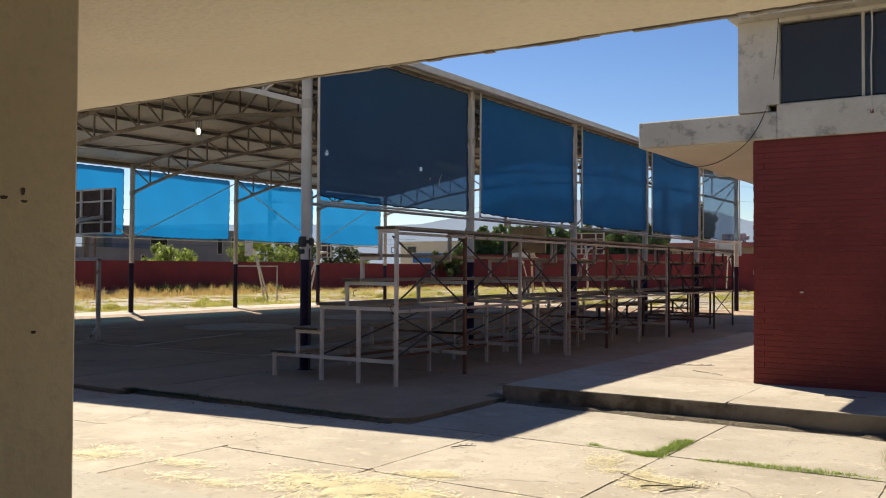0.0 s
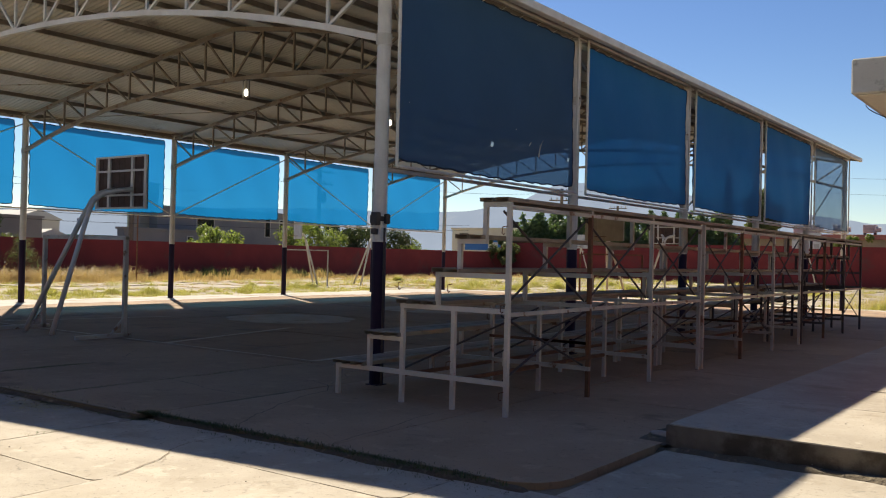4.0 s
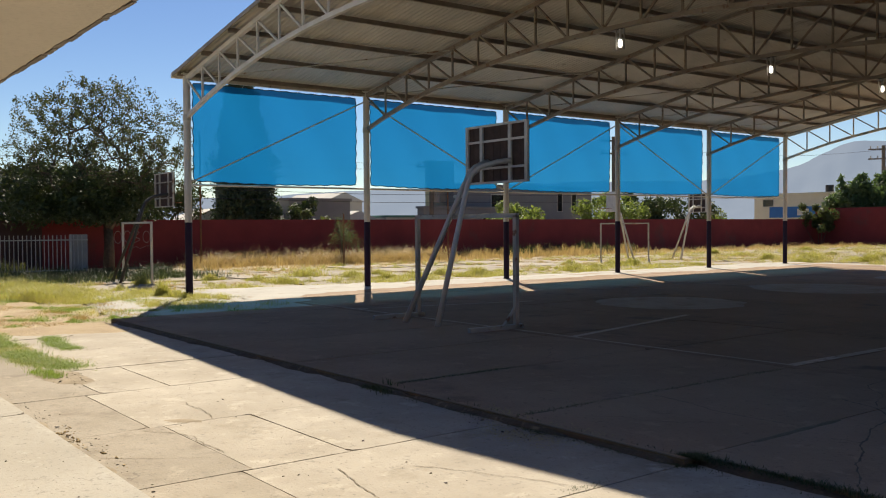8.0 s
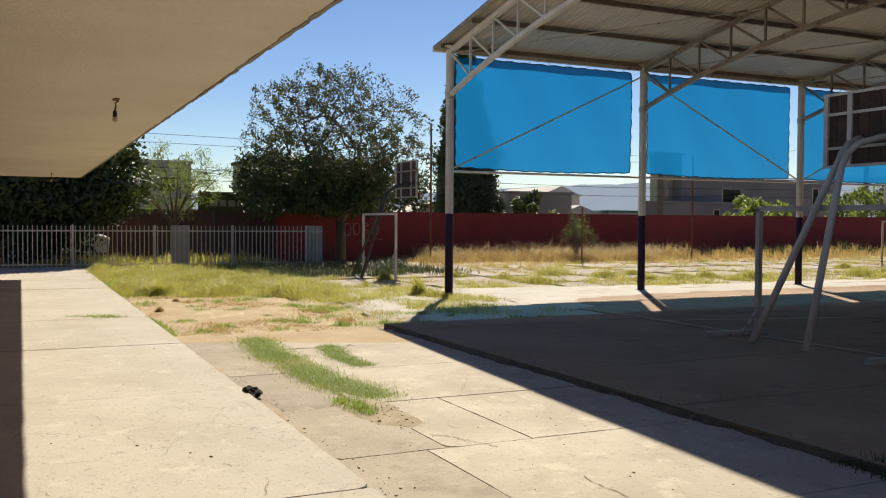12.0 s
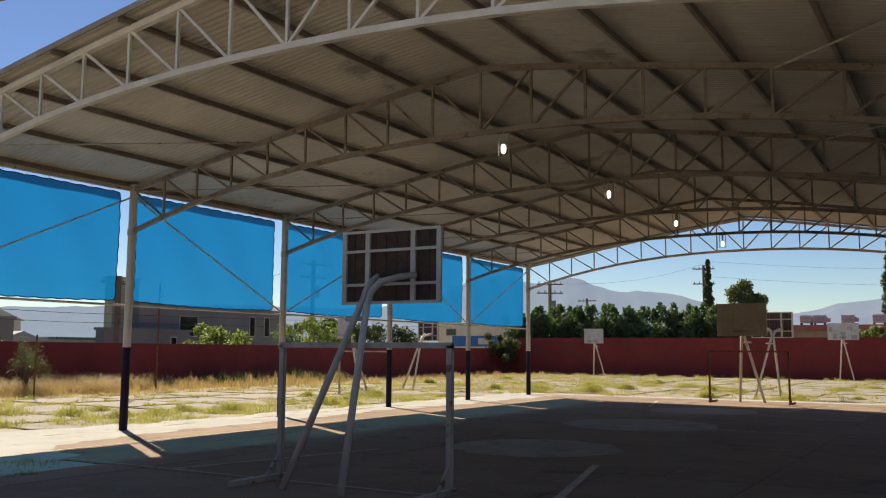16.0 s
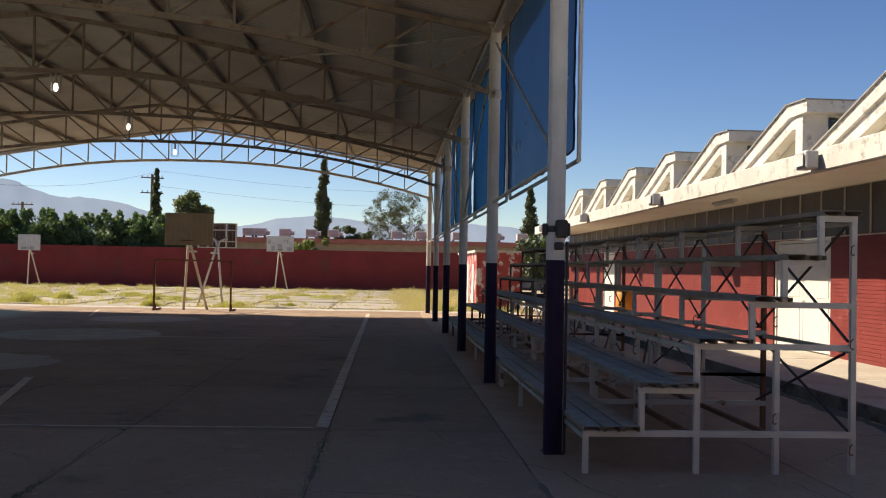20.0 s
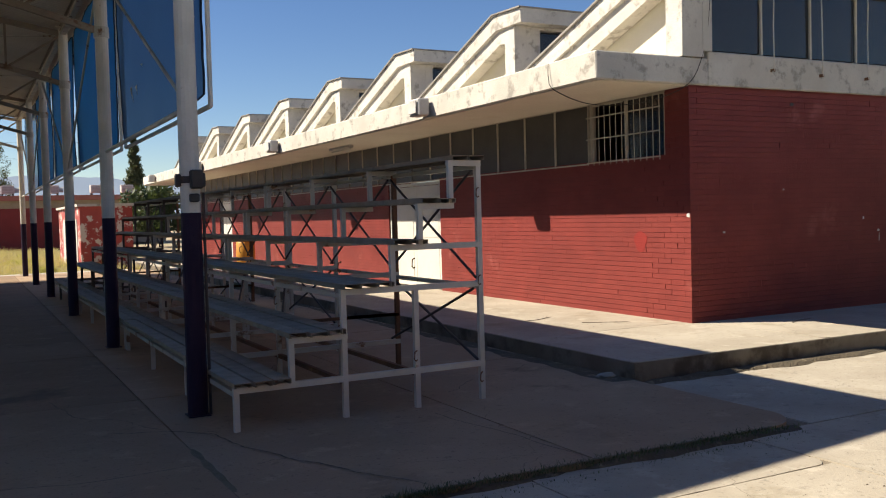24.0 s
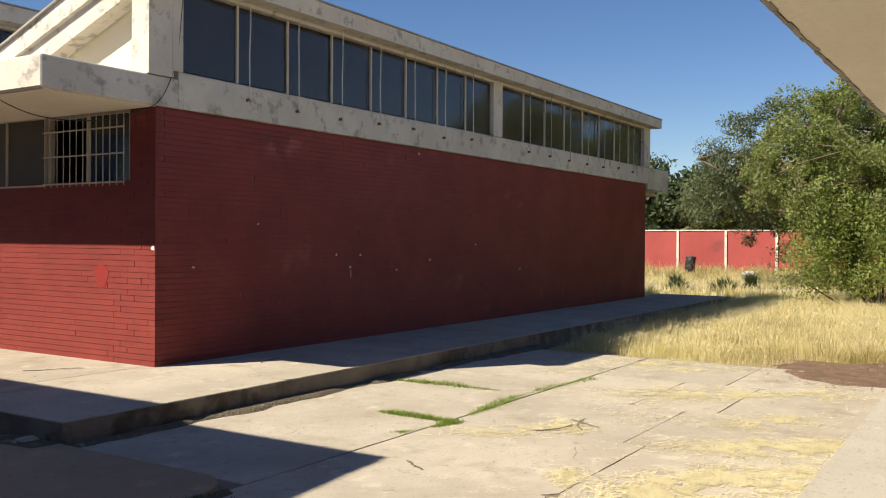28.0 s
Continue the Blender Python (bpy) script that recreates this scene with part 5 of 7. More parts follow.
part("roof", B((-0.1, 2.1, -0.1, 9.1, 2.5, 2.6)), FASCIA, th)
for y in (1.0, 3.4, 5.8):
    part("door", B((-0.03, 0.0, y, y + 0.9, 0.05, 2.0)), BWHITE, th, "pale peeling door")

# ---- things round the court ----
def bleacher(y0, y1, nf, white_first, seed, dark=False):
    rnd = random.Random(seed)
    th = thing("bleacher", "six-tier white steel bleacher with grey channel plank seats", "bleacher", "bleachers beside the court", at=(0, y0, 0))
    L = y1 - y0
    F, Mi, N, R = 17.20, 18.12, 18.79, 19.44
    s = 0.0225
    bars = (((F, 0), (F, 0.325)), ((Mi, 0), (Mi, 1.045)), ((N, 0), (N, 1.045)), ((R, 0), (R, 2.12)), ((F, 0.325), (R, 0.325)), ((Mi, 1.045), (R, 1.045)),
            ((17.66, 0.325), (17.66, 0.68)), ((17.66, 0.68), (Mi, 0.68)), ((18.58, 1.045), (18.58, 1.395)), ((18.58, 1.395), (R, 1.395)),
            ((18.85, 1.395), (18.85, 1.745)), ((18.85, 1.745), (19.16, 1.745)), ((19.16, 1.745), (19.16, 2.12)), ((19.16, 2.12), (R, 2.12)))
    mats = {"w": STEELW, "c": STEELD if dark else STEELC}
    mes = {k: [to_mesh("bar", beams(((a, 0, za), (b, 0, zb + 0.0235), s, 4) if a == b else ((a - 0.0245, 0, za), (b + 0.0245, 0, zb), 0.0245, 4)), m) for (a, za), (b, zb) in bars] for k, m in mats.items() if k == "c" or white_first}
    rusty = to_mesh("leg", beams(((R, 0, 0), (R, 0, 2.14), s, 4)), RUST)
    for i in range(nf):
        key = "w" if white_first and i == 0 else "c"
        y = 0.03 + (L - 0.06) * i / (nf - 1)
        for j, me in enumerate(mes[key]):
            ob = part("leg" if j < 4 else "frame_bar", me, None, th, "white painted steel" if key == "w" else "")
            ob.location = (0, y, 0)
            if j == 3 and i == 1:
                ob.data = rusty
    for x, z in ((F, 0.325), (Mi, 0.325), (Mi, 1.045), (R, 1.045), (R, 2.12), (N, 0.33)):
        part("long_bar", beams(((x, 0.03, z - 0.03), (x, L - 0.03, z - 0.03), 0.02, 4)), RUST if (x, z) in ((N, 0.33), (Mi, 0.325)) else STEELC, th)
    for i in range(nf - 1):
        ya, yb = 0.03 + (L - 0.06) * i / (nf - 1), 0.03 + (L - 0.06) * (i + 1) / (nf - 1)
        for za, zb in ((0.36, 1.0), (1.1, 2.05)) if (i + seed) % 2 == 1 else ((1.1, 2.05),):
            part("cross_brace", beams(((R - 0.04, ya, za), (R - 0.04, yb, zb), 0.013, 6)), DARKST, th)
            part("cross_brace", beams(((R - 0.07, ya, zb), (R - 0.07, yb, za), 0.013, 6)), DARKST, th)
        part("cross_brace", beams(((Mi, ya, 0.36), (N, yb, 1.0), 0.012, 6)), DARKST, th)
    # hooks of the end frame
    for x, z, y in ((R, 0.25, 0.0), (R, 1.12, 0.0), (R, 1.9, 0.0), (N, 0.5, 0.0), (N, 1.3, 0.0), (Mi, 1.3, 0.02), (N, 0.55, L / 3), (Mi, 0.9, L / 3)):
        bm = bmesh.new()
        path_tube(bm, [(x - 0.01, y, z), (x - 0.045, y - 0.03, z - 0.01), (x - 0.05, y - 0.03, z - 0.07), (x - 0.035, y - 0.03, z - 0.085), (x - 0.02, y - 0.025, z - 0.075)], 0.006, 6)
        part("hook", bm, RUST, th, "rusty hook")
    for x in (Mi, N):
        part("rusty_bar", beams(((x, L / 3 - 0.03, 0.62), (R, L / 3 - 0.03, 0.62), 0.016, 4)), RUST, th, "rusty steel bar")
    for k, (xa, xb, z) in enumerate(((17.16, 17.64, 0.351), (17.62, 18.12, 0.706), (18.09, 18.58, 1.071), (18.55, 18.90, 1.421), (18.83, 19.18, 1.771), (19.13, 19.48, 2.146))):
        n = 3 if k < 3 else 2
        w = (xb - xa) / n
        for i in range(n):
            bend = rnd.uniform(-0.004, 0.004)
            p, q, h = xa + i * w + 0.010, xa + (i + 1) * w - 0.010, 0.042 + bend
            e = 0.004
            prof = [(p, z), (p, z + h), (q, z + h), (q, z), (q - 0.022, z), (q - 0.022, z + e), (q - e, z + e), (q - e, z + h - e), (p + e, z + h - e), (p + e, z + e), (p + 0.022, z + e), (p + 0.022, z)]
            bm = bmesh.new()
            prism(bm, prof, -0.05 + rnd.uniform(-0.025, 0.02), L + 0.02, "y")
            part("seat_plank", bm, PLANK, th, "grey painted steel channel plank")
    return th


bleacher(-0.84, 4.56, 4, True, 1)
bleacher(4.66, 10.14, 4, False, 2)
bleacher(10.24, 15.82, 4, False, 3, True)


def hoop(at, rz, board, h0, h1, reach, spread, material, frame_m, legs_back, label, dark_back=True, lean=0.0, leg_m=None, marks=()):
    """A basketball hoop: two splayed legs that bend into arms, a framed board at +y of the legs, with rim."""
    th = thing("basketball_hoop", label, "basketball hoop", "basketball hoops", at=at, rz=rz)
    zc = h0 + (h1 - h0) * 0.35
    for sx in (-1, 1):
        bm = bmesh.new()
        if lean == 0.0:
            jx, ex = 0.10, (-0.20 if sx < 0 else 0.42)
            path_tube(bm, [(sx * spread - 0.02, 0, 0), (jx + sx * 0.05, reach * 0.52, zc - 0.42), (jx + sx * 0.045, reach * 0.58, zc - 0.24), (jx + (ex - jx) * 0.25, reach * 0.68, zc - 0.10), (jx + (ex - jx) * 0.6, reach * 0.84, zc - 0.02), (ex, reach - 0.05, zc + 0.02)], 0.046, 10)
        else:
            path_tube(bm, [(sx * spread + lean, 0, 0), (sx * 0.12 + lean * 0.2, reach * 0.55, zc - 0.42), (sx * 0.10, reach * 0.60, zc - 0.22), (sx * 0.10, reach * 0.68, zc - 0.10), (sx * 0.12, reach * 0.8, zc - 0.03), (sx * 0.2, reach - 0.05, zc)], 0.048, 10)
        part("leg", bm, leg_m or STEELW, th, "painted bent pipe", smooth=True)
    part("spacer", beams(((-0.16, reach * 0.5, zc - 0.6), (0.16, reach * 0.5, zc - 0.6), 0.03, 8)), STEELW, th)
    w = board / 2
    n = 9
    pl = to_mesh("plank", B((-w / n + 0.004, w / n - 0.004, reach - 0.012, reach + 0.018, h0, h1)), material)
    for i in range(n):
        p = part("board_plank", pl, None, th, "backboard plank")
        p.location = (-w + (2 * i + 1) * w / n, 0, 0)
    fr = 0.022
    ry = reach - 0.04
    H = h1 - h0
    for x in (-w + 0.02, -w * 0.48, w * 0.46, w - 0.02):
        part("board_frame", B((x - 0.035, x + 0.035, ry - 0.012, ry + 0.026, h0 + 0.001, h1 - 0.001)), frame_m, th)
    for z in (h0 + 0.015, h0 + 0.26 * H, h0 + 0.72 * H, h1 - 0.015):
        part("board_frame", B((-w, w, ry - 0.022, ry - 0.012, z - 0.02, z + 0.02)), frame_m, th)
    bm = bmesh.new()
    ring = [(0.225 * math.cos(a), reach + 0.32 + 0.225 * math.sin(a), h0 + 0.15) for a in [2 * math.pi * i / 20 for i in range(21)]]
    path_tube(bm, ring, 0.011, 6)
    beam(bm, (-0.1, reach + 0.02, h0 + 0.15), (-0.1, reach + 0.12, h0 + 0.15), 0.011, 6)
    beam(bm, (0.1, reach + 0.02, h0 + 0.15), (0.1, reach + 0.12, h0 + 0.15), 0.011, 6)
    part("rim", bm, RUST, th, "rusty rim")
    for x, z, ww, hh in marks:
        part("worn_mark", B((x * w, x * w + ww, reach + 0.019, reach + 0.024, h0 + z * H, h0 + z * H + hh)), BOXG, th, "dark worn paint mark")
    return th


def goal(at, rz, w, h, material, label, r=0.035, feet=0.95, brace=True):
    th = thing("football_goal", label, "football goal", "small football goals", at=at, rz=rz)
    for x in (0, w):
        p = part("post", beams(((x, 0, 0), (x, 0, h), r, 4)), material, th)
        part("foot", beams(((x, -feet, r), (x, 0.12, r), r, 4)), material, th)
        if brace:
            part("stay", beams(((x, -0.28, r), (x, 0, 0.36), 0.018, 4)), material, th)
    part("crossbar", beams(((-r, 0, h), (w + r, 0, h), r, 4)), material, th)
    return th


hoop((8.68, 0.50, 0), 0, 1.61, 2.35, 3.38, 1.66, 0.45, BWOOD, STEELW, True, "white bent-pipe basketball hoop with a dark wooden backboard")
goal((7.52, 1.27, 0), 0, 2.62, 1.77, STEELC, "small chipped white football goal on the court")
goal((7.44, 24.05, 0), 180, -2.65, 1.77, RUST, "small rusty dark football goal at the far baseline", 0.03)
hoop((8.7, 24.8, 0), 180, 1.62, 2.30, 3.40, 1.25, 0.42, BTAN, STEELC, False, "white-legged basketball hoop with a tan board")
hoop((8.35, 29.5, -0.1), 0, 1.62, 2.45, 3.50, 1.2, 0.5, BWOOD, BWHITE, True, "basketball hoop with a dark framed board")
hoop((-9.6, 58.0, -0.1), 180, 1.5, 2.5, 3.6, 1.0, 0.45, BWHITE, STEELC, False, "pale basketball hoop by the far wall", marks=((-0.5, 0.02, 0.3, 0.25), (0.25, 0.05, 0.35, 0.2)))
hoop((7.9, 58.0, -0.1), 180, 1.9, 2.75, 3.85, 1.0, 0.45, BWHITE, STEELC, False, "pale basketball hoop with a worn printed board", marks=((-0.9, 0.02, 0.35, 0.3), (-0.15, 0.02, 0.28, 0.5), (0.4, 0.05, 0.25, 0.35), (-0.6, 0.55, 0.12, 0.25), (0.7, 0.5, 0.2, 0.3)))
hoop((-8.4, 25.4, -0.1), 150, 1.4, 2.35, 3.3, 1.0, 0.4, BWHITE, STEELW, False, "white basketball hoop in the overgrown yard")
hoop((-7.3, 27.4, -0.1), -20, 1.5, 2.3, 3.2, 1.2, 0.4, BWOOD, STEELW, True, "white framed basketball hoop in the overgrown yard")
goal((-7.0, 21.75, -0.1), 50, 2.1, 1.78, STEELC, "small football goal in the overgrown yard", 0.03, 0.5)
# the dark leg colour carries the tree shade that falls on the pipes
hoop((-8.0, 0.8, -0.1), 0, 1.62, 2.39, 3.49, 1.6, 0.42, BWOOD, STEELC, True, "old basketball hoop with legs darkened for tree shade and a framed dark board", leg_m=ELBOX)
goal((-8.53, 1.2, -0.1), 0, 2.61, 1.88, STEELW, "small white football goal in the overgrown yard", 0.03, 0.4, False)

# faint graffiti loops on the west wall
GY = 4.66


def scrawl(name, pts, r, material, label):
    bm = bmesh.new()
    path_tube(bm, eased([(-19.999, a, b + 0.27) for a, b in pts], 4), r, 5)
    part(name, bm, material, bpy.data.objects["wall_west"], label)


for y, z, a, b in ((GY, 0.95, 0.16, 0.27), (GY + 0.42, 0.98, 0.15, 0.25), (GY + 1.28, 0.96, 0.16, 0.26)):
    scrawl("graffiti_loop", [(y + a * math.cos(t), z + b * math.sin(t)) for t in [2 * math.pi * k / 9 for k in range(10)]], 0.016, GRAFF, "faint pale graffiti loop")
scrawl("graffiti_stroke", [(GY + 0.27, 0.70), (GY + 0.26, 1.0), (GY + 0.28, 1.26)], 0.016, GRAFF, "faint pale graffiti stroke")
scrawl("graffiti_stroke", [(GY + 0.72, 0.72), (GY + 0.74, 1.22), (GY + 0.95, 1.15), (GY + 0.78, 0.98), (GY + 0.98, 0.84), (GY + 0.74, 0.70)], 0.015, GRAFF, "faint pale graffiti stroke")
scrawl("graffiti_stroke", [(GY + 0.5, 0.42), (GY + 0.8, 0.52), (GY + 1.0, 0.44), (GY + 1.3, 0.55), (GY + 1.6, 0.5)], 0.01, GRAFF, "faint pale graffiti stroke")
# ---- fences, posts and small things ----
def fence(p, q, h, pitch, material, label, r=0.012, panels=()):
    p, q = Vector(p), Vector(q)
    L = (q - p).length
    th = thing("bar_fence", label, "fence", "school fences", at=p, rz=math.degrees(math.atan2(q.y - p.y, q.x - p.x)))
    for z in (0.18, h - 0.2):
        part("rail", B((0, L, -0.018, 0.018, z, z + 0.04)), material, th)
    picket = to_mesh("picket", beams(((0, 0, 0.0), (0, 0, h), r, 4)), material)
    for i in range(int(L / pitch)):
        o = part("picket", picket, None, th)
        o.location = (pitch * (i + 0.5), 0.03, 0)
    for i in range(int(L / 2.6) + 1):
        part("fence_post", beams(((min(2.6 * i, L), 0, 0), (min(2.6 * i, L), 0, h + 0.03), 0.03, 4)), material, th)
    for a, b in panels:
        part("sheet_panel", B((a, b, 0.05, 0.06, 0.05, h + 0.02)), PALEFENCE, th, "pale sheet metal panel")
    return th


fence((-15.4, -9.2, -0.12), (-14.3, 1.75, -0.12), 1.50, 0.145, FENCEM, "cream bar fence with pale sheet metal panels", 0.014, panels=((5.75, 6.35), (10.4, 11.0)))
fence((-19.6, -9.0, -0.12), (-19.4, -1.0, -0.12), 2.05, 0.15, DARKST, "tall dark bar fence along the street", 0.013)
for px, py, hgt, r in ((-17.6, 7.53, 5.72, 0.045), (-15.2, 19.5, 4.6, 0.035), (-13.5, 12.4, 2.2, 0.03)):
    solid("rusty_post", beams(((px, py, -0.13), (px, py, hgt), r, 8)), RUST, "thin rusty steel post standing in the grass", "post", "rusty posts")
# yellow barrel by the far door
th = thing("plastic_barrel", "yellow-orange plastic barrel on the raised walkway", "barrel", at=(22.9, 19.3, 0.165))
bm = bmesh.new()
path_tube(bm, [(0, 0, 0), (0, 0, 0.05), (0, 0, 0.3), (0, 0, 0.33), (0, 0, 0.58), (0, 0, 0.61), (0, 0, 0.82), (0, 0, 0.86)], [0.25, 0.28, 0.28, 0.29, 0.29, 0.28, 0.28, 0.25], 16)
part("body", bm, ORANGE, th, smooth=True)
part("lid_rim", beams(((0, 0, 0.86), (0, 0, 0.89), 0.26, 16)), ORANGE, th)
# crumpled black bag near the walkway edge
bm = bmesh.new()
bmesh.ops.create_icosphere(bm, subdivisions=4, radius=0.08)
for q in bm.verts:
    k = 1 + 0.5 * noise.noise(q.co * 14) + 0.5 * noise.noise(q.co * 34)
    q.co = Vector((q.co.x * 1.25 * k, q.co.y * 0.9 * k, max(q.co.z * 0.55 * k, -0.04)))
ob = solid("crumpled_bag", bm, BAGM, "crumpled black plastic bag at the walkway edge", "rubbish bag")
ob.location = (9.05, -6.30, 0.0)
# drum and pale rock on the far dry field
th = thing("black_bin", "dark dented bin standing in the dry grass", "bin", at=(61.5, 6.3, -0.12))
bm = bmesh.new()
path_tube(bm, [(0, 0, 0), (0.0, 0, 0.5), (0.1, 0, 0.75), (0.22, 0, 0.95)], [0.24, 0.26, 0.25, 0.23], 12)
part("body", bm, BLACK, th)
part("rim", beams(((0.22, 0, 0.95), (0.235, 0, 1.0), 0.26, 12)), DARKST, th)
bm = bmesh.new()
bmesh.ops.create_icosphere(bm, subdivisions=3, radius=0.6)
for q in bm.verts:
    q.co = Vector((q.co.x * 0.5, q.co.y * 0.62, q.co.z * 0.36)) * (1 + 0.35 * noise.noise(q.co * 2.2))
ob = solid("pale_rock", bm, ROCKM, "pale boulder in the dry grass", "rock")
ob.location = (59.5, 2.85, 0.12)
# dry sticks on the pavement
def sticks(name, places, label):
    for k, (x, y, z, a, L) in enumerate(places):
        bm = bmesh.new()
        d = Vector((math.cos(a), math.sin(a), 0))
        n = Vector((-d.y, d.x, 0))
        path_tube(bm, [Vector((x, y, z + 0.01)) + d * L * t + n * 0.06 * math.sin(5 * t + k) * L for t in (0, 0.25, 0.5, 0.75, 1)], [0.005, 0.005, 0.004, 0.0035, 0.002], 5)
        for t in (0.35, 0.6, 0.8):
            o = Vector((x, y, z + 0.012)) + d * L * t + n * 0.06 * math.sin(5 * t + k) * L
            beam(bm, o, o + (d * 0.6 + n * (0.5 if k % 2 else -0.5)) * L * 0.22 + Vector((0, 0, 0.01)), 0.0025, 4)
        solid(name, bm, POLEW, label, "twig", "dry twigs")


sticks("dry_twig", ((24.2, -4.2, -0.04, 0.5, 0.5), (24.4, -4.3, -0.04, 1.2, 0.4), (23.9, -3.9, -0.04, -0.3, 0.5), (22.14, 2.62, 0.165, 0.26, 0.6), (22.66, 2.02, 0.165, -0.69, 0.65), (22.2, -3.75, -0.04, 0.9, 0.25), (24.7, 0.3, 0.165, 0.3, 0.45)), "dry twig lying on the concrete")


bm = bmesh.new()
bmesh.ops.create_icosphere(bm, subdivisions=2, radius=0.07)
for q in bm.verts:
    q.co = Vector((q.co.x * 1.7, q.co.y * 0.8, max(q.co.z * 0.5, -0.02))) * (1 + 0.4 * noise.noise(q.co * 18))
ob = solid("broken_concrete_lump", bm, WALK, "pale lump of broken concrete by the kerb", "rubble")
ob.location = (21.0, -0.62, 0.015)


# ---- grass ----
def blades(name, centres, height, lean, width, material, label, seed, category="grass"):
    """Many bent blades in one mesh: centres is (n, 4) of x, y, ground z and height factor."""
    r = np.random.RandomState(seed)
    c = np.asarray(centres, float)
    n = len(c)
    a = r.uniform(0, 2 * np.pi, n)
    h = height * c[:, 3] * r.uniform(0.55, 1.15, n)
    d = np.stack([np.cos(a), np.sin(a), 0 * a], 1)
    s = np.stack([-np.sin(a), np.cos(a), 0 * a], 1)
    base = c[:, :3]
    w = (width * r.uniform(0.6, 1.3, n))[:, None]
    l = (lean * r.uniform(0.2, 1.2, n) * h)[:, None]
    up = np.array([0, 0, 1.0])
    m = base + d * l * 0.4 + up * (h * 0.62)[:, None]
    t = base + d * l + up * (h * (1.0 - 0.22 * np.clip(l[:, 0] / (h + 1e-6), 0, 1.6)))[:, None]
    q = np.stack([base - s * w, base + s * w, m + s * w * 0.7, m - s * w * 0.7], 1)
    tri = np.stack([m - s * w * 0.7, m + s * w * 0.7, t + s * w * 0.05, t - s * w * 0.05], 1)
    me = raw_mesh(name, np.concatenate([q, tri]), 4, material)
    return tagged(new(name, me), label, category, kind="stuff")


def scatter(n, x0, x1, y0, y1, z, seed, clump=0.0, keep=None, spread=0.12):
    """Points over a rectangle, gathered into clumps where a noise field is high."""
    r = np.random.RandomState(seed)
    if clump:
        k = max(1, int(n / clump))
        cx, cy = r.uniform(x0, x1, k), r.uniform(y0, y1, k)
        ok = np.array([keep(a, b) if keep else True for a, b in zip(cx, cy)], bool)
        cx, cy = cx[ok], cy[ok]
        i = r.randint(0, len(cx), n)
        hs = 0.35 + 1.0 * r.beta(1.6, 2.0, len(cx))
        sz = spread * r.uniform(0.4, 1.6, len(cx))
        u, w = r.normal(0, 1, n), r.normal(0, 1, n)
        x, y, h = cx[i] + u * sz[i], cy[i] + w * sz[i], hs[i] * (0.3 + 0.85 * np.exp(-0.5 * (u * u + w * w)))
    else:
        x, y, h = r.uniform(x0, x1, n), r.uniform(y0, y1, n), np.ones(n)
        if keep:
            ok = np.array([keep(a, b) for a, b in zip(x, y)], bool)
            x, y, h = x[ok], y[ok], h[ok]
    return np.stack([x, y, np.full(len(x), z), h], 1)


def fld(x, y, s, o=0.0):
    return noise.noise((x * s + o, y * s - o, o))


def joints_west(x, y):
    """Grass along the joints of the old slabs and over the broken parts."""
    if -13.5 < x < -1.1 and -1.8 < y < 60:
        u, w = (x + 13.5) % 3.1, (y + 1.8) % 3.2
        near = min(u, 3.1 - u, 1.6 * w, 1.6 * (3.2 - w))
        return near < 0.30 + 0.35 * fld(x, y, 0.35) or fld(x, y, 0.22, 3) > 0.24
    return fld(x, y, 0.3, 7) > -0.25


def joints_north(x, y):
    if -0.9 < x < 20.3 and y > 26.4:
        u, w = (x + 0.9) % 3.55, (y - 26.4) % 3.2
        near = min(1.6 * u, 1.6 * (3.55 - u), w, 3.2 - w)
        return near < 0.42 + 0.4 * fld(x, y, 0.3) or fld(x, y, 0.2, 5) > 0.2
    return True


# overgrown yard west of the court
blades("yellow_grass", scatter(36000, -14.0, -1.0, -1.5, 34, -0.12, 11, 50, joints_west, 0.2), 0.19, 1.1, 0.006, GRASSY, "patchy yellow-green grass on the old playground", 1)
blades("yellow_grass", scatter(36000, -14, 20.5, 26.2, 61, -0.12, 12, 40, joints_north, 0.24), 0.27, 1.1, 0.006, GRASSY, "patchy yellow-green grass on the old playground", 2)
blades("dry_grass", scatter(34000, -14, 20.5, 26.2, 61.5, -0.12, 13, 40, joints_north, 0.27), 0.30, 1.1, 0.007, GRASSN, "dry straw-coloured grass tufts", 3)
blades("dry_grass", scatter(24000, 16, 21, 26.5, 60, -0.12, 14, 30, None, 0.25), 0.42, 1.1, 0.007, GRASSN, "dry straw-coloured grass by the hut", 4)
blades("dry_grass", scatter(34000, -14.0, -1.0, -1.5, 34, -0.12, 15, 40, joints_west, 0.2), 0.15, 1.1, 0.007, GRASSB, "dry straw-coloured grass tufts", 5)
blades("green_grass", scatter(16000, -4.6, -1.0, 1.2, 24, -0.12, 16, 60, lambda x, y: fld(x, y, 0.35, 2) > -0.12, 0.3), 0.24, 1.0, 0.006, GRASSY, "fresh green grass beside the court", 6)
blades("brown_grass", scatter(30000, -19.6, -14.6, 7.5, 21, -0.12, 17, 45, lambda x, y: x < -16.0 + 2.2 * fld(x, y, 0.45, 8), 0.42), 0.78, 1.3, 0.006, GRASSB, "tall dry brown grass along the red wall", 7)
blades("brown_grass", scatter(9000, -19.6, -16.5, 20, 36, -0.12, 19, 45, lambda x, y: fld(x, y, 0.3, 6) > -0.1, 0.34), 0.6, 0.4, 0.012, GRASSB, "dry brown grass along the red wall", 27)
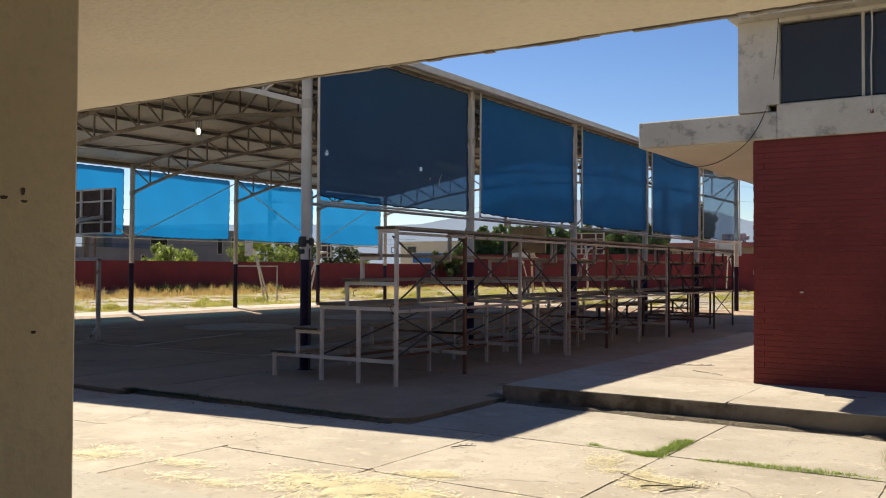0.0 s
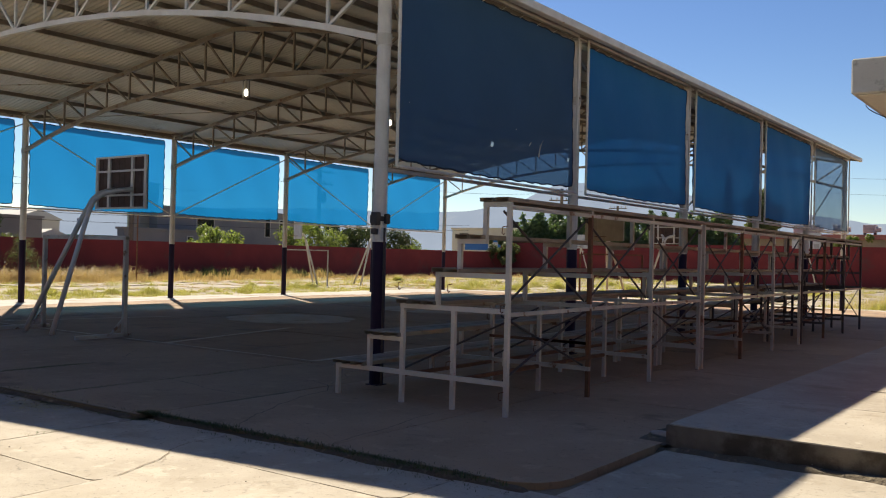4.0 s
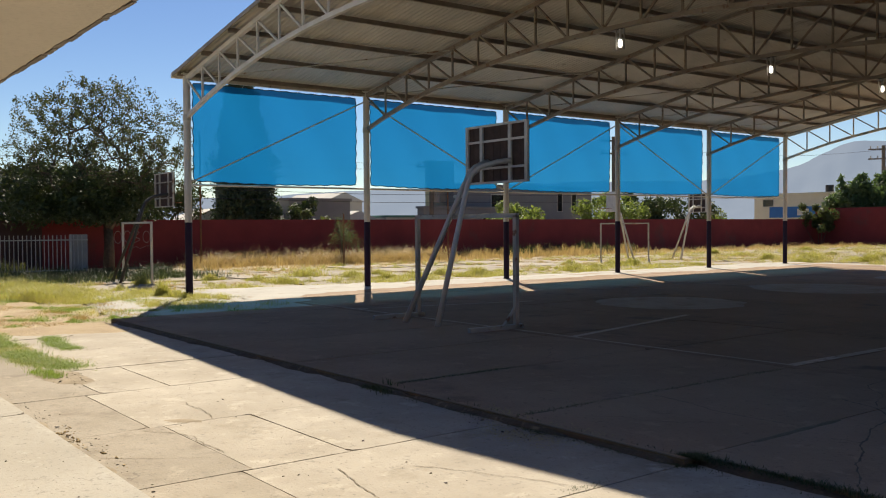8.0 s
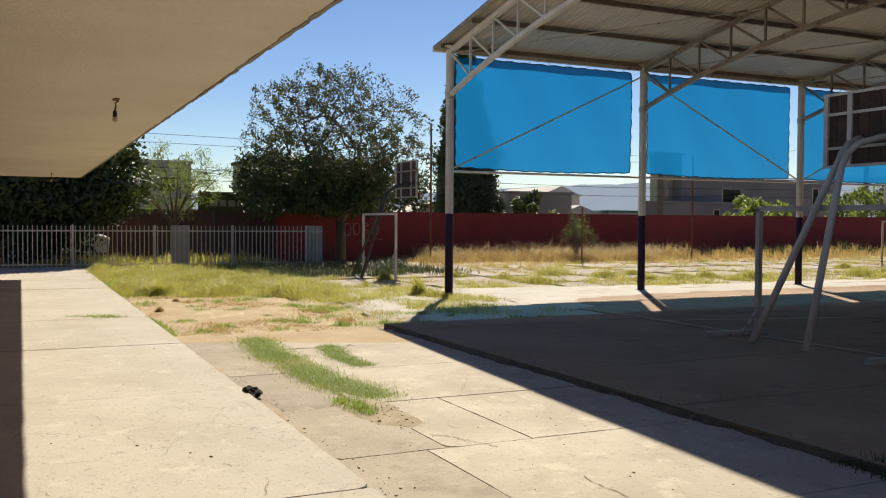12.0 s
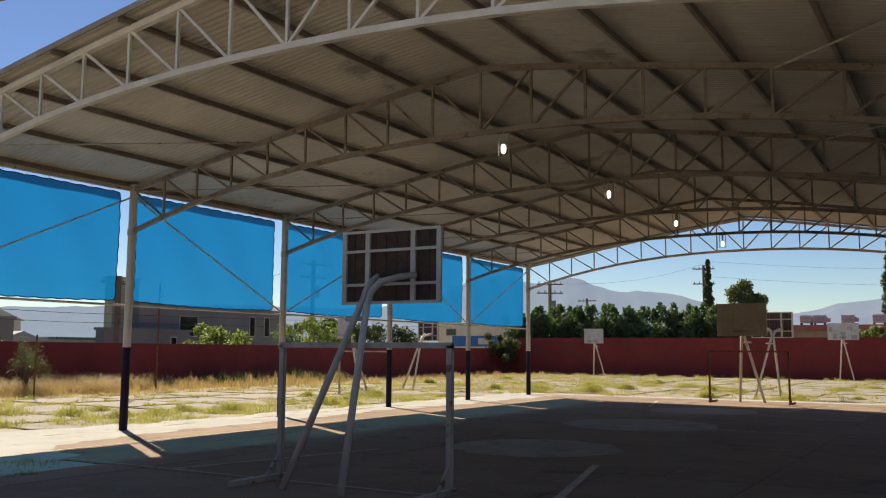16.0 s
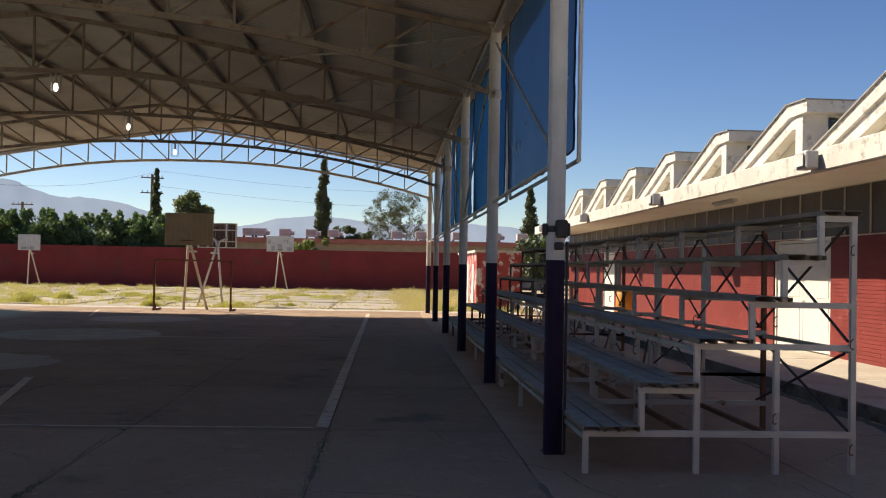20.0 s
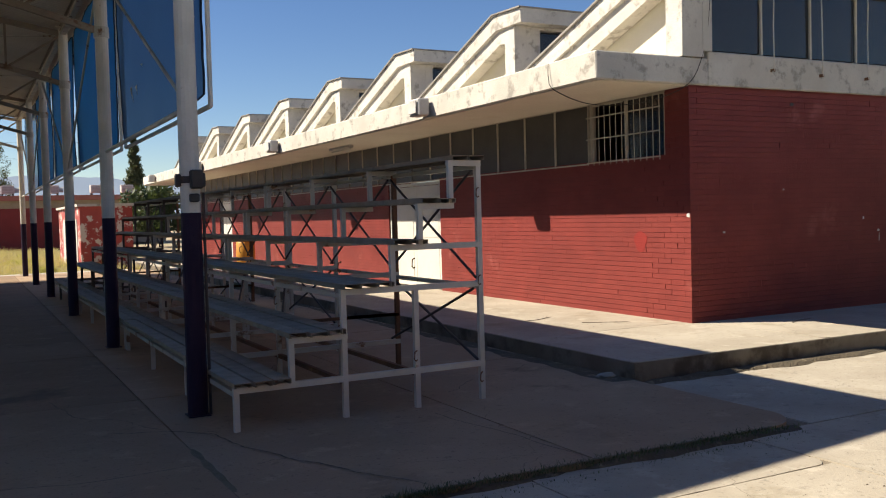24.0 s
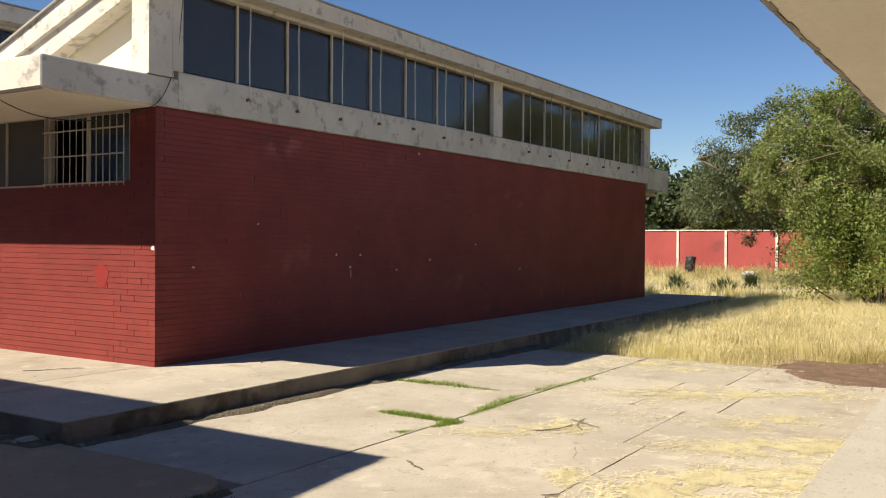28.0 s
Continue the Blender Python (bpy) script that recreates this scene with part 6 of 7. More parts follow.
blades("weeds", scatter(7000, -19.8, -17.6, 16, 40, -0.12, 20, 60, lambda x, y: fld(x, y, 0.3, 2) > 0.0, 0.34), 0.7, 0.4, 0.014, LEAFD, "dark weeds at the foot of the red wall", 28)
blades("dry_grass", scatter(14000, -19.6, -14.0, 6, 60, -0.12, 18, 40, None, 0.3), 0.38, 0.4, 0.010, GRASSB, "dry brown grass along the red wall", 8)
blades("yellow_grass", scatter(1500, -0.75, 0.0, -0.75, -0.1, -0.03, 29, 500, None, 0.16), 0.42, 0.5, 0.007, GRASSY, "tall grass tuft at the foot of the corner column", 29)
blades("dry_grass", scatter(9000, -19.4, -15.6, -7.5, 0.5, -0.12, 30, 60, None, 0.35), 0.5, 0.5, 0.010, GRASSY, "dry grass behind the bar fence", 30)
blades("yellow_grass", scatter(30000, -13, 20.3, 26.4, 46, -0.1, 50, 800, None, 0.3), 0.42, 1.1, 0.007, GRASSY, "rounded grass tufts on the old playground", 48)
blades("yellow_grass", scatter(14000, -7.5, -1.2, 0.5, 25, -0.1, 51, 560, None, 0.26), 0.34, 1.1, 0.006, GRASSY, "rounded grass tufts beside the court", 49)
# meadow at the west end of the walkway
blades("yellow_grass", scatter(130000, -14.4, -1.5, -6.2, -1.2, -0.11, 21, 170, lambda x, y: x < -3.6 + 1.2 * fld(x, y, 0.5) or (y > -2.9 and fld(x, y, 0.6, 9) > -0.1), 0.27), 0.27, 1.15, 0.0042, GRASSY, "dense yellow-green meadow grass beside the walkway", 9)
blades("yellow_grass", scatter(40000, -13.5, -2.4, -5.9, -2.3, -0.11, 46, 900, None, 0.3), 0.36, 1.2, 0.0042, GRASSY, "rounded mounds of meadow grass", 40)
blades("green_grass", scatter(22000, -14.4, -3.0, -6.2, -1.2, -0.11, 22, 50, lambda x, y: fld(x, y, 0.5, 4) > 0.05, 0.28), 0.19, 1.1, 0.0045, GRASSG, "greener tufts in the meadow", 10)
blades("weeds", scatter(9000, -14.6, -8, -2.0, 4.5, -0.12, 23, 60, None, 0.3), 0.5, 0.8, 0.009, LEAFD, "dark weeds at the foot of the fence", 11)
blades("straw_tufts", scatter(11000, -3.0, 5.4, -6.2, -3.3, -0.085, 24, 18, lambda x, y: fld(x, y, 0.8, 1) > 0.05, 0.15), 0.05, 1.6, 0.006, GRASSB, "flattened straw over bare soil", 12)
blades("green_grass", scatter(13000, -2.4, 3.6, -3.0, 0.6, -0.025, 25, 70, lambda x, y: fld(x, y, 0.7, 6) > -0.1, 0.2), 0.16, 1.1, 0.0038, GRASSY, "grass tufts at the corner of the court slab", 24)
blades("green_grass", scatter(6000, -2.0, 4.6, -3.4, 0.0, -0.03, 26, 50, lambda x, y: fld(x, y, 0.9, 3) > 0.05, 0.16), 0.09, 1.2, 0.0035, GRASSG, "low grass tufts at the corner of the court slab", 25)
blades("green_grass", scatter(5000, -2.5, 4.6, -6.0, -3.2, -0.09, 27, 170, None, 0.13), 0.11, 1.2, 0.004, GRASSG, "green tufts in the straw litter", 31)
blades("brown_grass", scatter(1600, -2.5, 4.6, -6.0, -3.2, -0.09, 28, 150, None, 0.1), 0.10, 0.7, 0.007, GRASSB, "brown tufts in the straw litter", 32)
blades("dry_grass", scatter(6000, -2.4, 4.4, -3.2, 0.8, -0.03, 44, 30, None, 0.2), 0.05, 1.2, 0.006, GRASSB, "flattened dry grass on the sandy soil", 34)
# fresh green strips growing from the joints of the yard
def strip(n, pts, w, seed):
    r = np.random.RandomState(seed)
    p = np.array(pts, float)
    i = r.randint(0, len(p) - 1, n)
    t = r.uniform(0, 1, n)[:, None]
    c = p[i] * (1 - t) + p[i + 1] * t
    k = np.array([0.35 + max(0, 0.9 + 1.4 * fld(a, b, 1.3, seed)) for a, b in c[:, :2]])
    c[:, :2] += r.normal(0, 1, (n, 2)) * (w * np.clip(k, 0.2, 1.3))[:, None]
    z = np.where((c[:, 1] > -3.1) & (c[:, 0] > 4.4) & (c[:, 0] < 21.0), -0.005, -0.06)
    return np.column_stack([c[:, :2], z, np.clip(k, 0.4, 1.3)])


blades("green_grass", strip(16000, [(5.0, -5.3), (6.5, -5.48), (7.4, -5.44), (8.5, -5.42), (9.5, -5.22)], 0.10, 31), 0.05, 1.5, 0.0026, GRASSG, "fresh green grass growing from a yard joint", 13)
blades("yellow_grass", strip(7000, [(5.0, -5.3), (6.5, -5.48), (7.4, -5.44), (8.5, -5.42), (9.5, -5.22)], 0.12, 38), 0.045, 1.5, 0.0024, GRASSY, "yellowing blades among the fresh grass", 36)
blades("green_grass", strip(700, [(9.5, -5.62), (9.9, -5.55), (10.2, -5.58)], 0.05, 39), 0.06, 0.8, 0.0035, GRASSG, "small green tufts on bare soil", 37)
blades("green_grass", strip(5000, [(5.98, -4.6), (7.0, -4.78), (7.75, -4.74)], 0.06, 32), 0.042, 1.5, 0.0026, GRASSG, "fresh green grass growing from a yard joint", 14)
blades("green_grass", strip(800, [(1.95, -6.36), (3.1, -6.3), (4.3, -6.27)], 0.05, 40), 0.06, 0.8, 0.004, GRASSG, "low grass along the walkway edge", 38)
blades("yellow_grass", strip(3200, [(14.7, -3.2), (15.0, -3.35), (15.4, -3.42), (15.75, -3.3)], 0.10, 41), 0.022, 2.2, 0.0026, GRASSN, "flattened dry grass at the court slab edge", 39)
blades("green_grass", strip(2600, [(23.2, -2.84), (23.6, -2.98), (23.88, -3.02)], 0.045, 33), 0.05, 1.1, 0.003, GRASSG, "low green grass growing from a yard joint", 15)
blades("green_grass", strip(1500, [(23.88, -3.0), (23.9, -2.5), (23.92, -2.1)], 0.03, 42), 0.05, 1.1, 0.003, GRASSG, "low green grass growing from a yard joint", 44)
blades("green_grass", strip(2600, [(24.25, -2.96), (24.7, -2.92), (25.4, -2.86), (26.1, -2.89), (27.2, -3.04)], 0.035, 43), 0.04, 1.1, 0.003, GRASSG, "low green grass growing from a yard joint", 45)
blades("green_grass", strip(1200, [(25.66, -0.95), (25.69, -1.6), (25.7, -2.5)], 0.035, 44), 0.06, 1.1, 0.003, GRASSG, "low green grass growing from a yard joint", 46)
blades("green_grass", strip(700, [(16.68, -3.05), (16.71, -3.5), (16.69, -4.2)], 0.025, 45), 0.025, 1.3, 0.0026, LEAFG, "dull moss and grass in a yard joint", 47)
blades("green_grass", strip(900, [(1.5, -7.5), (1.74, -7.05), (1.89, -6.75)], 0.06, 35), 0.09, 0.8, 0.005, GRASSG, "grass tuft in a walkway joint", 17)
blades("dry_grass", strip(1300, [(4.9, -3.19), (9.0, -3.18), (15, -3.18), (19.5, -3.1), (20.9, -3.1)], 0.035, 36), 0.03, 0.8, 0.004, LEAFG, "dark dry grass along the edge of the court slab", 18)
blades("dry_grass", strip(380, [(12.75, -3.2), (13.0, -3.18), (13.3, -3.22)], 0.04, 37), 0.065, 0.8, 0.004, LEAFG, "grass tuft at the court slab edge", 19)
def field_edge(x, y):
    """Where the dry field begins, beyond the paved yard."""
    return x > 30.0 + 0.35 * fld(x, y, 0.9) + (0.9 if y < -4.4 else 0.0) and (y < -1.35 or x > 31.5)


# dry field and hay east of the yard
blades("green_grass", strip(7000, [(13.6, -3.18), (14.2, -3.18), (15.0, -3.2), (15.5, -3.22), (16.75, -3.15), (16.8, -3.02), (18.0, -3.01), (20.6, -3.02)], 0.032, 49), 0.028, 1.5, 0.0026, LEAFD, "dark moss and grass along the court slab edge", 43)
blades("green_grass", strip(700, [(15.01, -3.1), (15.0, -1.5), (15.01, 0.9)], 0.022, 52), 0.02, 1.6, 0.0026, LEAFG, "dull moss in a joint of the court", 50)
blades("green_grass", strip(700, [(13.03, -3.1), (13.03, -2.2), (13.02, -1.2)], 0.02, 53), 0.02, 1.6, 0.0026, LEAFG, "dull moss in a joint of the court", 51)
blades("seed_heads", scatter(24000, 29.7, 42, -9, -0.9, 0.12, 43, 40, field_edge, 0.3), 0.10, 1.3, 0.0018, STALK, "pale seed heads over the dry grass", 33)
blades("dry_grass", scatter(230000, 29.6, 46, -12, -0.9, -0.12, 41, 110, field_edge, 0.27), 0.40, 1.45, 0.0024, GRASSD, "dense dry golden grass beside the building", 22)
blades("brown_grass", scatter(40000, 30.0, 46, -12, -0.9, -0.12, 45, 90, lambda x, y: field_edge(x, y) and fld(x, y, 0.35, 3) > -0.15, 0.24), 0.42, 1.4, 0.0028, GRASSN, "browner wisps among the golden grass", 35)
blades("dry_grass", scatter(60000, 42, 67.5, -20, 14, -0.12, 42, 60, lambda x, y: not (49.6 < x < 52.3 and y > -1.5), 0.4), 0.55, 1.1, 0.010, GRASSD, "dry golden field in front of the red wall", 23)
blades("brown_grass", scatter(26000, 58, 67.5, -20, 16, -0.12, 47, 60, None, 0.4), 0.8, 1.0, 0.010, GRASSN, "taller brownish grass along the red wall", 41)
blades("weeds", scatter(2600, 48.4, 51.4, -0.6, 3.6, -0.12, 48, 650, None, 0.28), 0.7, 0.9, 0.012, LEAFD, "dark weeds beside the far path", 42)
patch("ground_far_path", [(50.0, -1.4), (52.0, -1.4), (52.0, 14.0), (50.0, 14.0)], -0.13, 0.06, DUST, "pale path crossing the dry field", 29, 0.3, 0.35)


def hay(name, blots, seed, label, lift=0.0):
    """Loose dry stalks lying flat, in ragged blots of (x, y, length, width, turn, count)."""
    r = np.random.RandomState(seed)
    rows = []
    for x, y, l, w, turn, n in blots:
        n = int(1.25 * n)
        u = r.normal(0, 0.62, (5 * n, 2)) * np.array([l, w])
        c, s = math.cos(turn), math.sin(turn)
        p = np.stack([x + u[:, 0] * c - u[:, 1] * s, y + u[:, 0] * s + u[:, 1] * c], 1)
        keep = [fld(a, b, 2.2, seed) + 0.8 * fld(a, b, 7.0, seed) + 0.7 * e > 0.12 for (a, b), e in zip(p, r.normal(0, 0.5, len(p)))]
        rows.append(p[np.array(keep, bool)][:n])
    c = np.concatenate(rows)
    n = len(c)
    a = r.uniform(0, np.pi, n)
    L = r.uniform(0.01, 0.05, n)
    d = np.stack([np.cos(a), np.sin(a), r.normal(0, 0.03, n)], 1) * L[:, None]
    s = np.stack([-np.sin(a), np.cos(a), 0 * a], 1) * (0.0021 * r.uniform(0.6, 1.4, n))[:, None]
    b = np.column_stack([c, -0.039 + lift + r.uniform(0, 0.008, n)])
    q = np.stack([b - d - s, b - d + s, b + d + s, b + d - s], 1)
    tagged(new(name, raw_mesh(name, q, 4, HAY)), label, "straw", kind="stuff")


def crumbs(name, blots, size, material, seed, label):
    """Small crumbs of broken concrete, leaves and earth lying on the ground, in blots of (x, y, half length, half width, z, count)."""
    r = np.random.RandomState(seed)
    tops, sides = [], []
    for x, y, l, w, z, n in blots:
        c = np.column_stack([x + r.uniform(-1, 1, n) * l, y + r.normal(0, 0.5, n) * w, np.full(n, z)])
        a = r.uniform(0, math.tau, n)
        s = (size * (0.35 + r.gamma(1.6, 0.5, n)))[:, None]
        ring = [c + s * np.stack([np.cos(a + t) * f, np.sin(a + t) * f, 0 * a], 1) for t, f in zip((0, 1.5, 3.2, 4.6), (1.0, 0.7, 0.9, 0.6))]
        up = [p * 0.75 + c * 0.25 + s * np.array([0, 0, 0.45]) for p in ring]
        tops.append(np.stack(up, 1))
        sides += [np.stack([ring[i], ring[(i + 1) % 4], up[(i + 1) % 4], up[i]], 1) for i in range(4)]
    tagged(new(name, raw_mesh(name, np.concatenate(tops + sides), 4, material)), label, "debris", kind="stuff")


crumbs("leaf_bits", ((13.0, -6.24, 6.5, 0.12, -0.045, 420), (13.3, -6.26, 0.25, 0.06, -0.045, 90), (13.8, -6.2, 0.5, 0.2, -0.045, 60), (10.3, -5.45, 0.5, 0.2, -0.04, 90), (10.8, -3.22, 6.0, 0.05, -0.03, 260), (15.2, -3.3, 0.5, 0.25, -0.035, 130), (25.4, -0.98, 4.4, 0.1, -0.03, 320), (13.0, -4.6, 8.0, 1.2, -0.045, 120), (24.5, -4.0, 4.5, 1.2, -0.045, 130), (10.0, -7.6, 9.0, 1.3, 0.006, 110), (29.4, -5.8, 1.3, 1.3, -0.04, 1500), (1.5, -4.6, 3.5, 0.9, -0.085, 160)), 0.0048, MULCH, 61, "dark bits of dry leaves and earth on the concrete")
crumbs("pebbles", ((12.5, -6.2, 6.5, 0.16, -0.047, 260), (13.0, -4.6, 8.0, 1.3, -0.045, 90), (24.5, -4.0, 4.8, 1.3, -0.045, 90), (1.5, -4.6, 3.5, 0.9, -0.085, 60), (8.0, 4.0, 8.0, 5.0, 0.001, 160), (22.4, 1.5, 1.0, 3.0, 0.166, 40)), 0.0045, ROCKM, 62, "pale pebbles and crumbs of concrete")
crumbs("straw_bits", ((13.25, -6.27, 0.3, 0.07, -0.045, 160), (13.6, -6.2, 0.9, 0.12, -0.045, 90), (4.9, -5.9, 0.5, 0.3, -0.05, 80)), 0.006, STRAW, 63, "yellow bits of straw at the walkway edge")
hay("loose_straw", ((23.1, -5.85, 0.75, 0.34, -0.7, 5200), (22.7, -5.5, 0.4, 0.2, 0.3, 1200), (22.6, -4.77, 0.25, 0.12, 0.4, 500), (22.1, -5.5, 0.5, 0.22, -0.4, 1600)), 51, "loose yellow straw heaped on the pavement")
hay("loose_straw", ((24.5, -5.9, 0.75, 0.28, -1.0, 4200), (25.6, -5.6, 0.5, 0.25, -0.6, 900), (26.8, -4.5, 0.9, 0.35, -1.1, 3600), (28.9, -3.5, 0.5, 0.8, 0.0, 2600), (27.6, -5.6, 0.6, 0.4, 0.3, 900)), 52, "loose yellow straw scattered on the pavement")
hay("loose_straw", ((19.7, -5.7, 0.35, 0.25, 0.9, 900), (20.7, -5.55, 0.3, 0.12, 0.0, 350), (21.3, -5.9, 0.4, 0.12, 0.1, 300)), 53, "loose straw blown along the yard")
hay("loose_straw", ((23.9, -3.75, 0.5, 0.18, -0.9, 900), (24.4, -3.95, 0.3, 0.15, 0.2, 400), (25.6, -4.6, 1.2, 0.8, 0.2, 500), (28.0, -2.4, 0.8, 0.5, 0.3, 500)), 54, "loose straw scattered on the pavement")
hay("loose_straw", ((0.6, -4.9, 3.2, 0.9, 0.0, 2000), (3.8, -4.4, 1.2, 0.7, 0.0, 600)), 57, "dry straw strewn over the bare soil", -0.03)


# ---- trees ----
def crown_leaves(name, clumps, per, size, material, parent, seed, flat=0.0):
    """Leaves in clumps: clumps is (n, 4) of a centre and a radius."""
    r = np.random.RandomState(seed)
    c = np.repeat(np.asarray(clumps, float), per, 0)
    n = len(c)
    v = r.normal(0, 1, (n, 3))
    v /= np.linalg.norm(v, axis=1)[:, None]
    p = c[:, :3] + v * (c[:, 3] * r.uniform(0.25, 1.0, n) ** 0.6)[:, None] * np.array([1, 1, 1 - flat])
    a = r.normal(0, 1, (n, 3))
    a /= np.linalg.norm(a, axis=1)[:, None]
    b = np.cross(a, v)
    b /= np.linalg.norm(b, axis=1)[:, None] + 1e-9
    s = (size * r.uniform(0.6, 1.3, n))[:, None]
    q = np.stack([p - a * s, p + b * s * 0.5, p + a * s, p - b * s * 0.5], 1)
    ob = new(name, raw_mesh(name, q, 4, material))
    ob.parent = parent
    return ob


def tree(at, height, radius, fork, material, seed, label, trunk_r=0.22, nlimb=7, per=300, leaf=0.09, flat=0.25, clump_r=0.75, droop=0.0, twigs=6, fill=0):
    """A tapered trunk that forks into bent limbs; leaves sit in clumps round the limb ends."""
    rnd = random.Random(seed)
    th = thing("tree", label, "tree", "trees", at=at)
    bm = bmesh.new()
    path_tube(bm, [(0, 0, 0), (0.05, 0.02, fork * 0.5), (0.0, 0.08, fork)], [trunk_r * 1.25, trunk_r, trunk_r * 0.85], 10)
    part("trunk", bm, BARK, th, smooth=True)
    clumps = []
    mid_z, half_z = fork + (height - fork) * 0.42, (height - fork) * 0.58

    def within(p):
        """Keeps a twig's end inside the crown's rounded outline."""
        k = math.sqrt((p.x / radius) ** 2 + (p.y / radius) ** 2 + ((p.z - mid_z) / half_z) ** 2)
        k = max(1.0, k * rnd.uniform(0.94, 1.08))
        return Vector((p.x / k, p.y / k, mid_z + (p.z - mid_z) / k))
    for i in range(nlimb):
        a = 2 * math.pi * (i + rnd.uniform(-0.3, 0.3)) / nlimb
        tilt = rnd.uniform(0.25, 0.95)
        limbs = bmesh.new()
        end = Vector((math.cos(a) * radius * tilt, math.sin(a) * radius * tilt, fork + (height - fork) * (1.0 - 0.45 * tilt ** 2) * rnd.uniform(0.72, 0.97)))
        end = within(end)
        p0 = Vector((0, 0.08, fork * rnd.uniform(0.8, 1.0)))
        mid = p0.lerp(end, 0.5) + Vector((rnd.uniform(-0.3, 0.3), rnd.uniform(-0.3, 0.3), 0.05 * height))
        pts = [p0.lerp(mid, t).lerp(mid.lerp(end, t), t) for t in (0, 0.25, 0.5, 0.75, 1)]
        path_tube(limbs, pts, [trunk_r * 0.62, trunk_r * 0.45, trunk_r * 0.32, trunk_r * 0.2, trunk_r * 0.08], 7)
        for k in range(twigs):
            q = pts[rnd.choice((2, 3, 4))]
            e = q + Vector((rnd.gauss(0, 1), rnd.gauss(0, 1), rnd.gauss(0.15 - droop, 0.6))) * radius * 0.30
            e = within(e)
            path_tube(limbs, [q, q.lerp(e, 0.5) + Vector((0, 0, 0.1)), e], [trunk_r * 0.16, trunk_r * 0.1, trunk_r * 0.04], 5)
            clumps.append((*e, clump_r * rnd.uniform(0.6, 1.2)))
            clumps.append((*q.lerp(e, 0.6), clump_r * rnd.uniform(0.5, 0.9)))
        part("limb", limbs, BARK, th, smooth=True)
    for k in range(fill):
        d = Vector((rnd.gauss(0, 1), rnd.gauss(0, 1), rnd.gauss(0, 1))).normalized() * rnd.uniform(0.55, 1.0) ** 0.5
        clumps.append((d.x * radius, d.y * radius, fork * 0.9 + (height - fork) * (0.52 + 0.46 * d.z), clump_r * rnd.uniform(0.5, 1.0)))
    crown_leaves("crown", clumps, per, leaf, material, th, seed, flat)
    return th


def open_tree(at, top, radius, fork, material, seed, label, trunk_r=0.2, n=800, per=32, leaf=0.056, puff=1.0, skirt=260):
    """A tree grown from its fork towards many points spread evenly through a round crown: wood divides into fine twigs, light shows between."""
    r = np.random.RandomState(seed)
    th = thing("tree", label, "tree", "trees", at=at)
    cz, hz, off = fork + 0.47 * (top - fork), 0.53 * (top - fork), np.array([0.0, -0.32, 0.0])
    v = r.normal(0, 1, (4 * n, 3))
    v /= (np.abs(v) ** 2.7).sum(1)[:, None] ** (1 / 2.7)
    v *= (r.uniform(0.08, 1.0, 4 * n) ** 0.4 * r.uniform(0.96, 1.02, 4 * n))[:, None]
    v = v[v[:, 2] > -0.45][:n]
    goals = v * np.array([radius, radius, hz]) + off + np.array([0, 0, cz])
    hub = np.array([0.0, 0.0, fork])
    goals = goals[np.argsort(np.linalg.norm(goals - hub, axis=1))]
    nodes, parent = [np.zeros(3), np.array([0.04, 0.02, fork * 0.6]), hub], [-1, 0, 1]
    for i in range(7):
        a = math.tau * i / 7 + r.uniform(-0.3, 0.3)
        nodes.append(hub + np.array([0.55 * math.cos(a), 0.55 * math.sin(a), r.uniform(0.5, 0.9)]))
        parent.append(2)
    ends = []
    for g in goals:
        P = np.array(nodes[3:])
        k = int(np.argmin(np.linalg.norm(P - g, axis=1) + 0.30 * np.linalg.norm(P - hub, axis=1))) + 3
        while np.linalg.norm(g - nodes[k]) > 0.55:
            d = (g - nodes[k]) / np.linalg.norm(g - nodes[k])
            d = d + r.normal(0, 0.22, 3)
            nodes.append(nodes[k] + 0.42 * d / np.linalg.norm(d))
            parent.append(k)
            k = len(nodes) - 1
        nodes.append(g)
        parent.append(k)
        ends.append(len(nodes) - 1)
    load = np.zeros(len(nodes))
    load[ends] = 1
    for k in range(len(nodes) - 1, 0, -1):
        load[parent[k]] += load[k]
    rad = np.minimum(trunk_r, 0.0085 * np.maximum(load, 1) ** 0.47)
    limb = list(range(len(nodes)))
    for k in range(10, len(nodes)):
        limb[k] = limb[parent[k]]
    trunk = bmesh.new()
    path_tube(trunk, nodes[:3], [trunk_r * 1.3, trunk_r, trunk_r * 0.9], 10)
    part("trunk", trunk, BARK, th, smooth=True)
    for i in range(3, 10):
        bm = bmesh.new()
        for k in range(3, len(nodes)):
            if limb[k] == i:
                p, q = Vector(nodes[parent[k]]), Vector(nodes[k])
                beam(bm, p, q, max(rad[k], 0.3 * rad[parent[k]] if parent[k] > 2 else rad[k] * 1.2), 6 if rad[k] > 0.03 else 3, rad[k] * 0.85)
        part("limb", bm, BARK, th)
    crown_leaves("crown", [(*nodes[k], puff * r.uniform(0.16, 0.34)) for k in ends], per, leaf, material, th, seed)
    if skirt:
        low = [(r.uniform(-2.2, 2.0), r.uniform(-3.7, 1.7), r.uniform(2.1, 4.0), r.uniform(0.3, 0.55)) for k in range(skirt)]
        crown_leaves("lower_foliage", low, 80, leaf * 1.5, LEAFD, th, seed + 1)
    return th


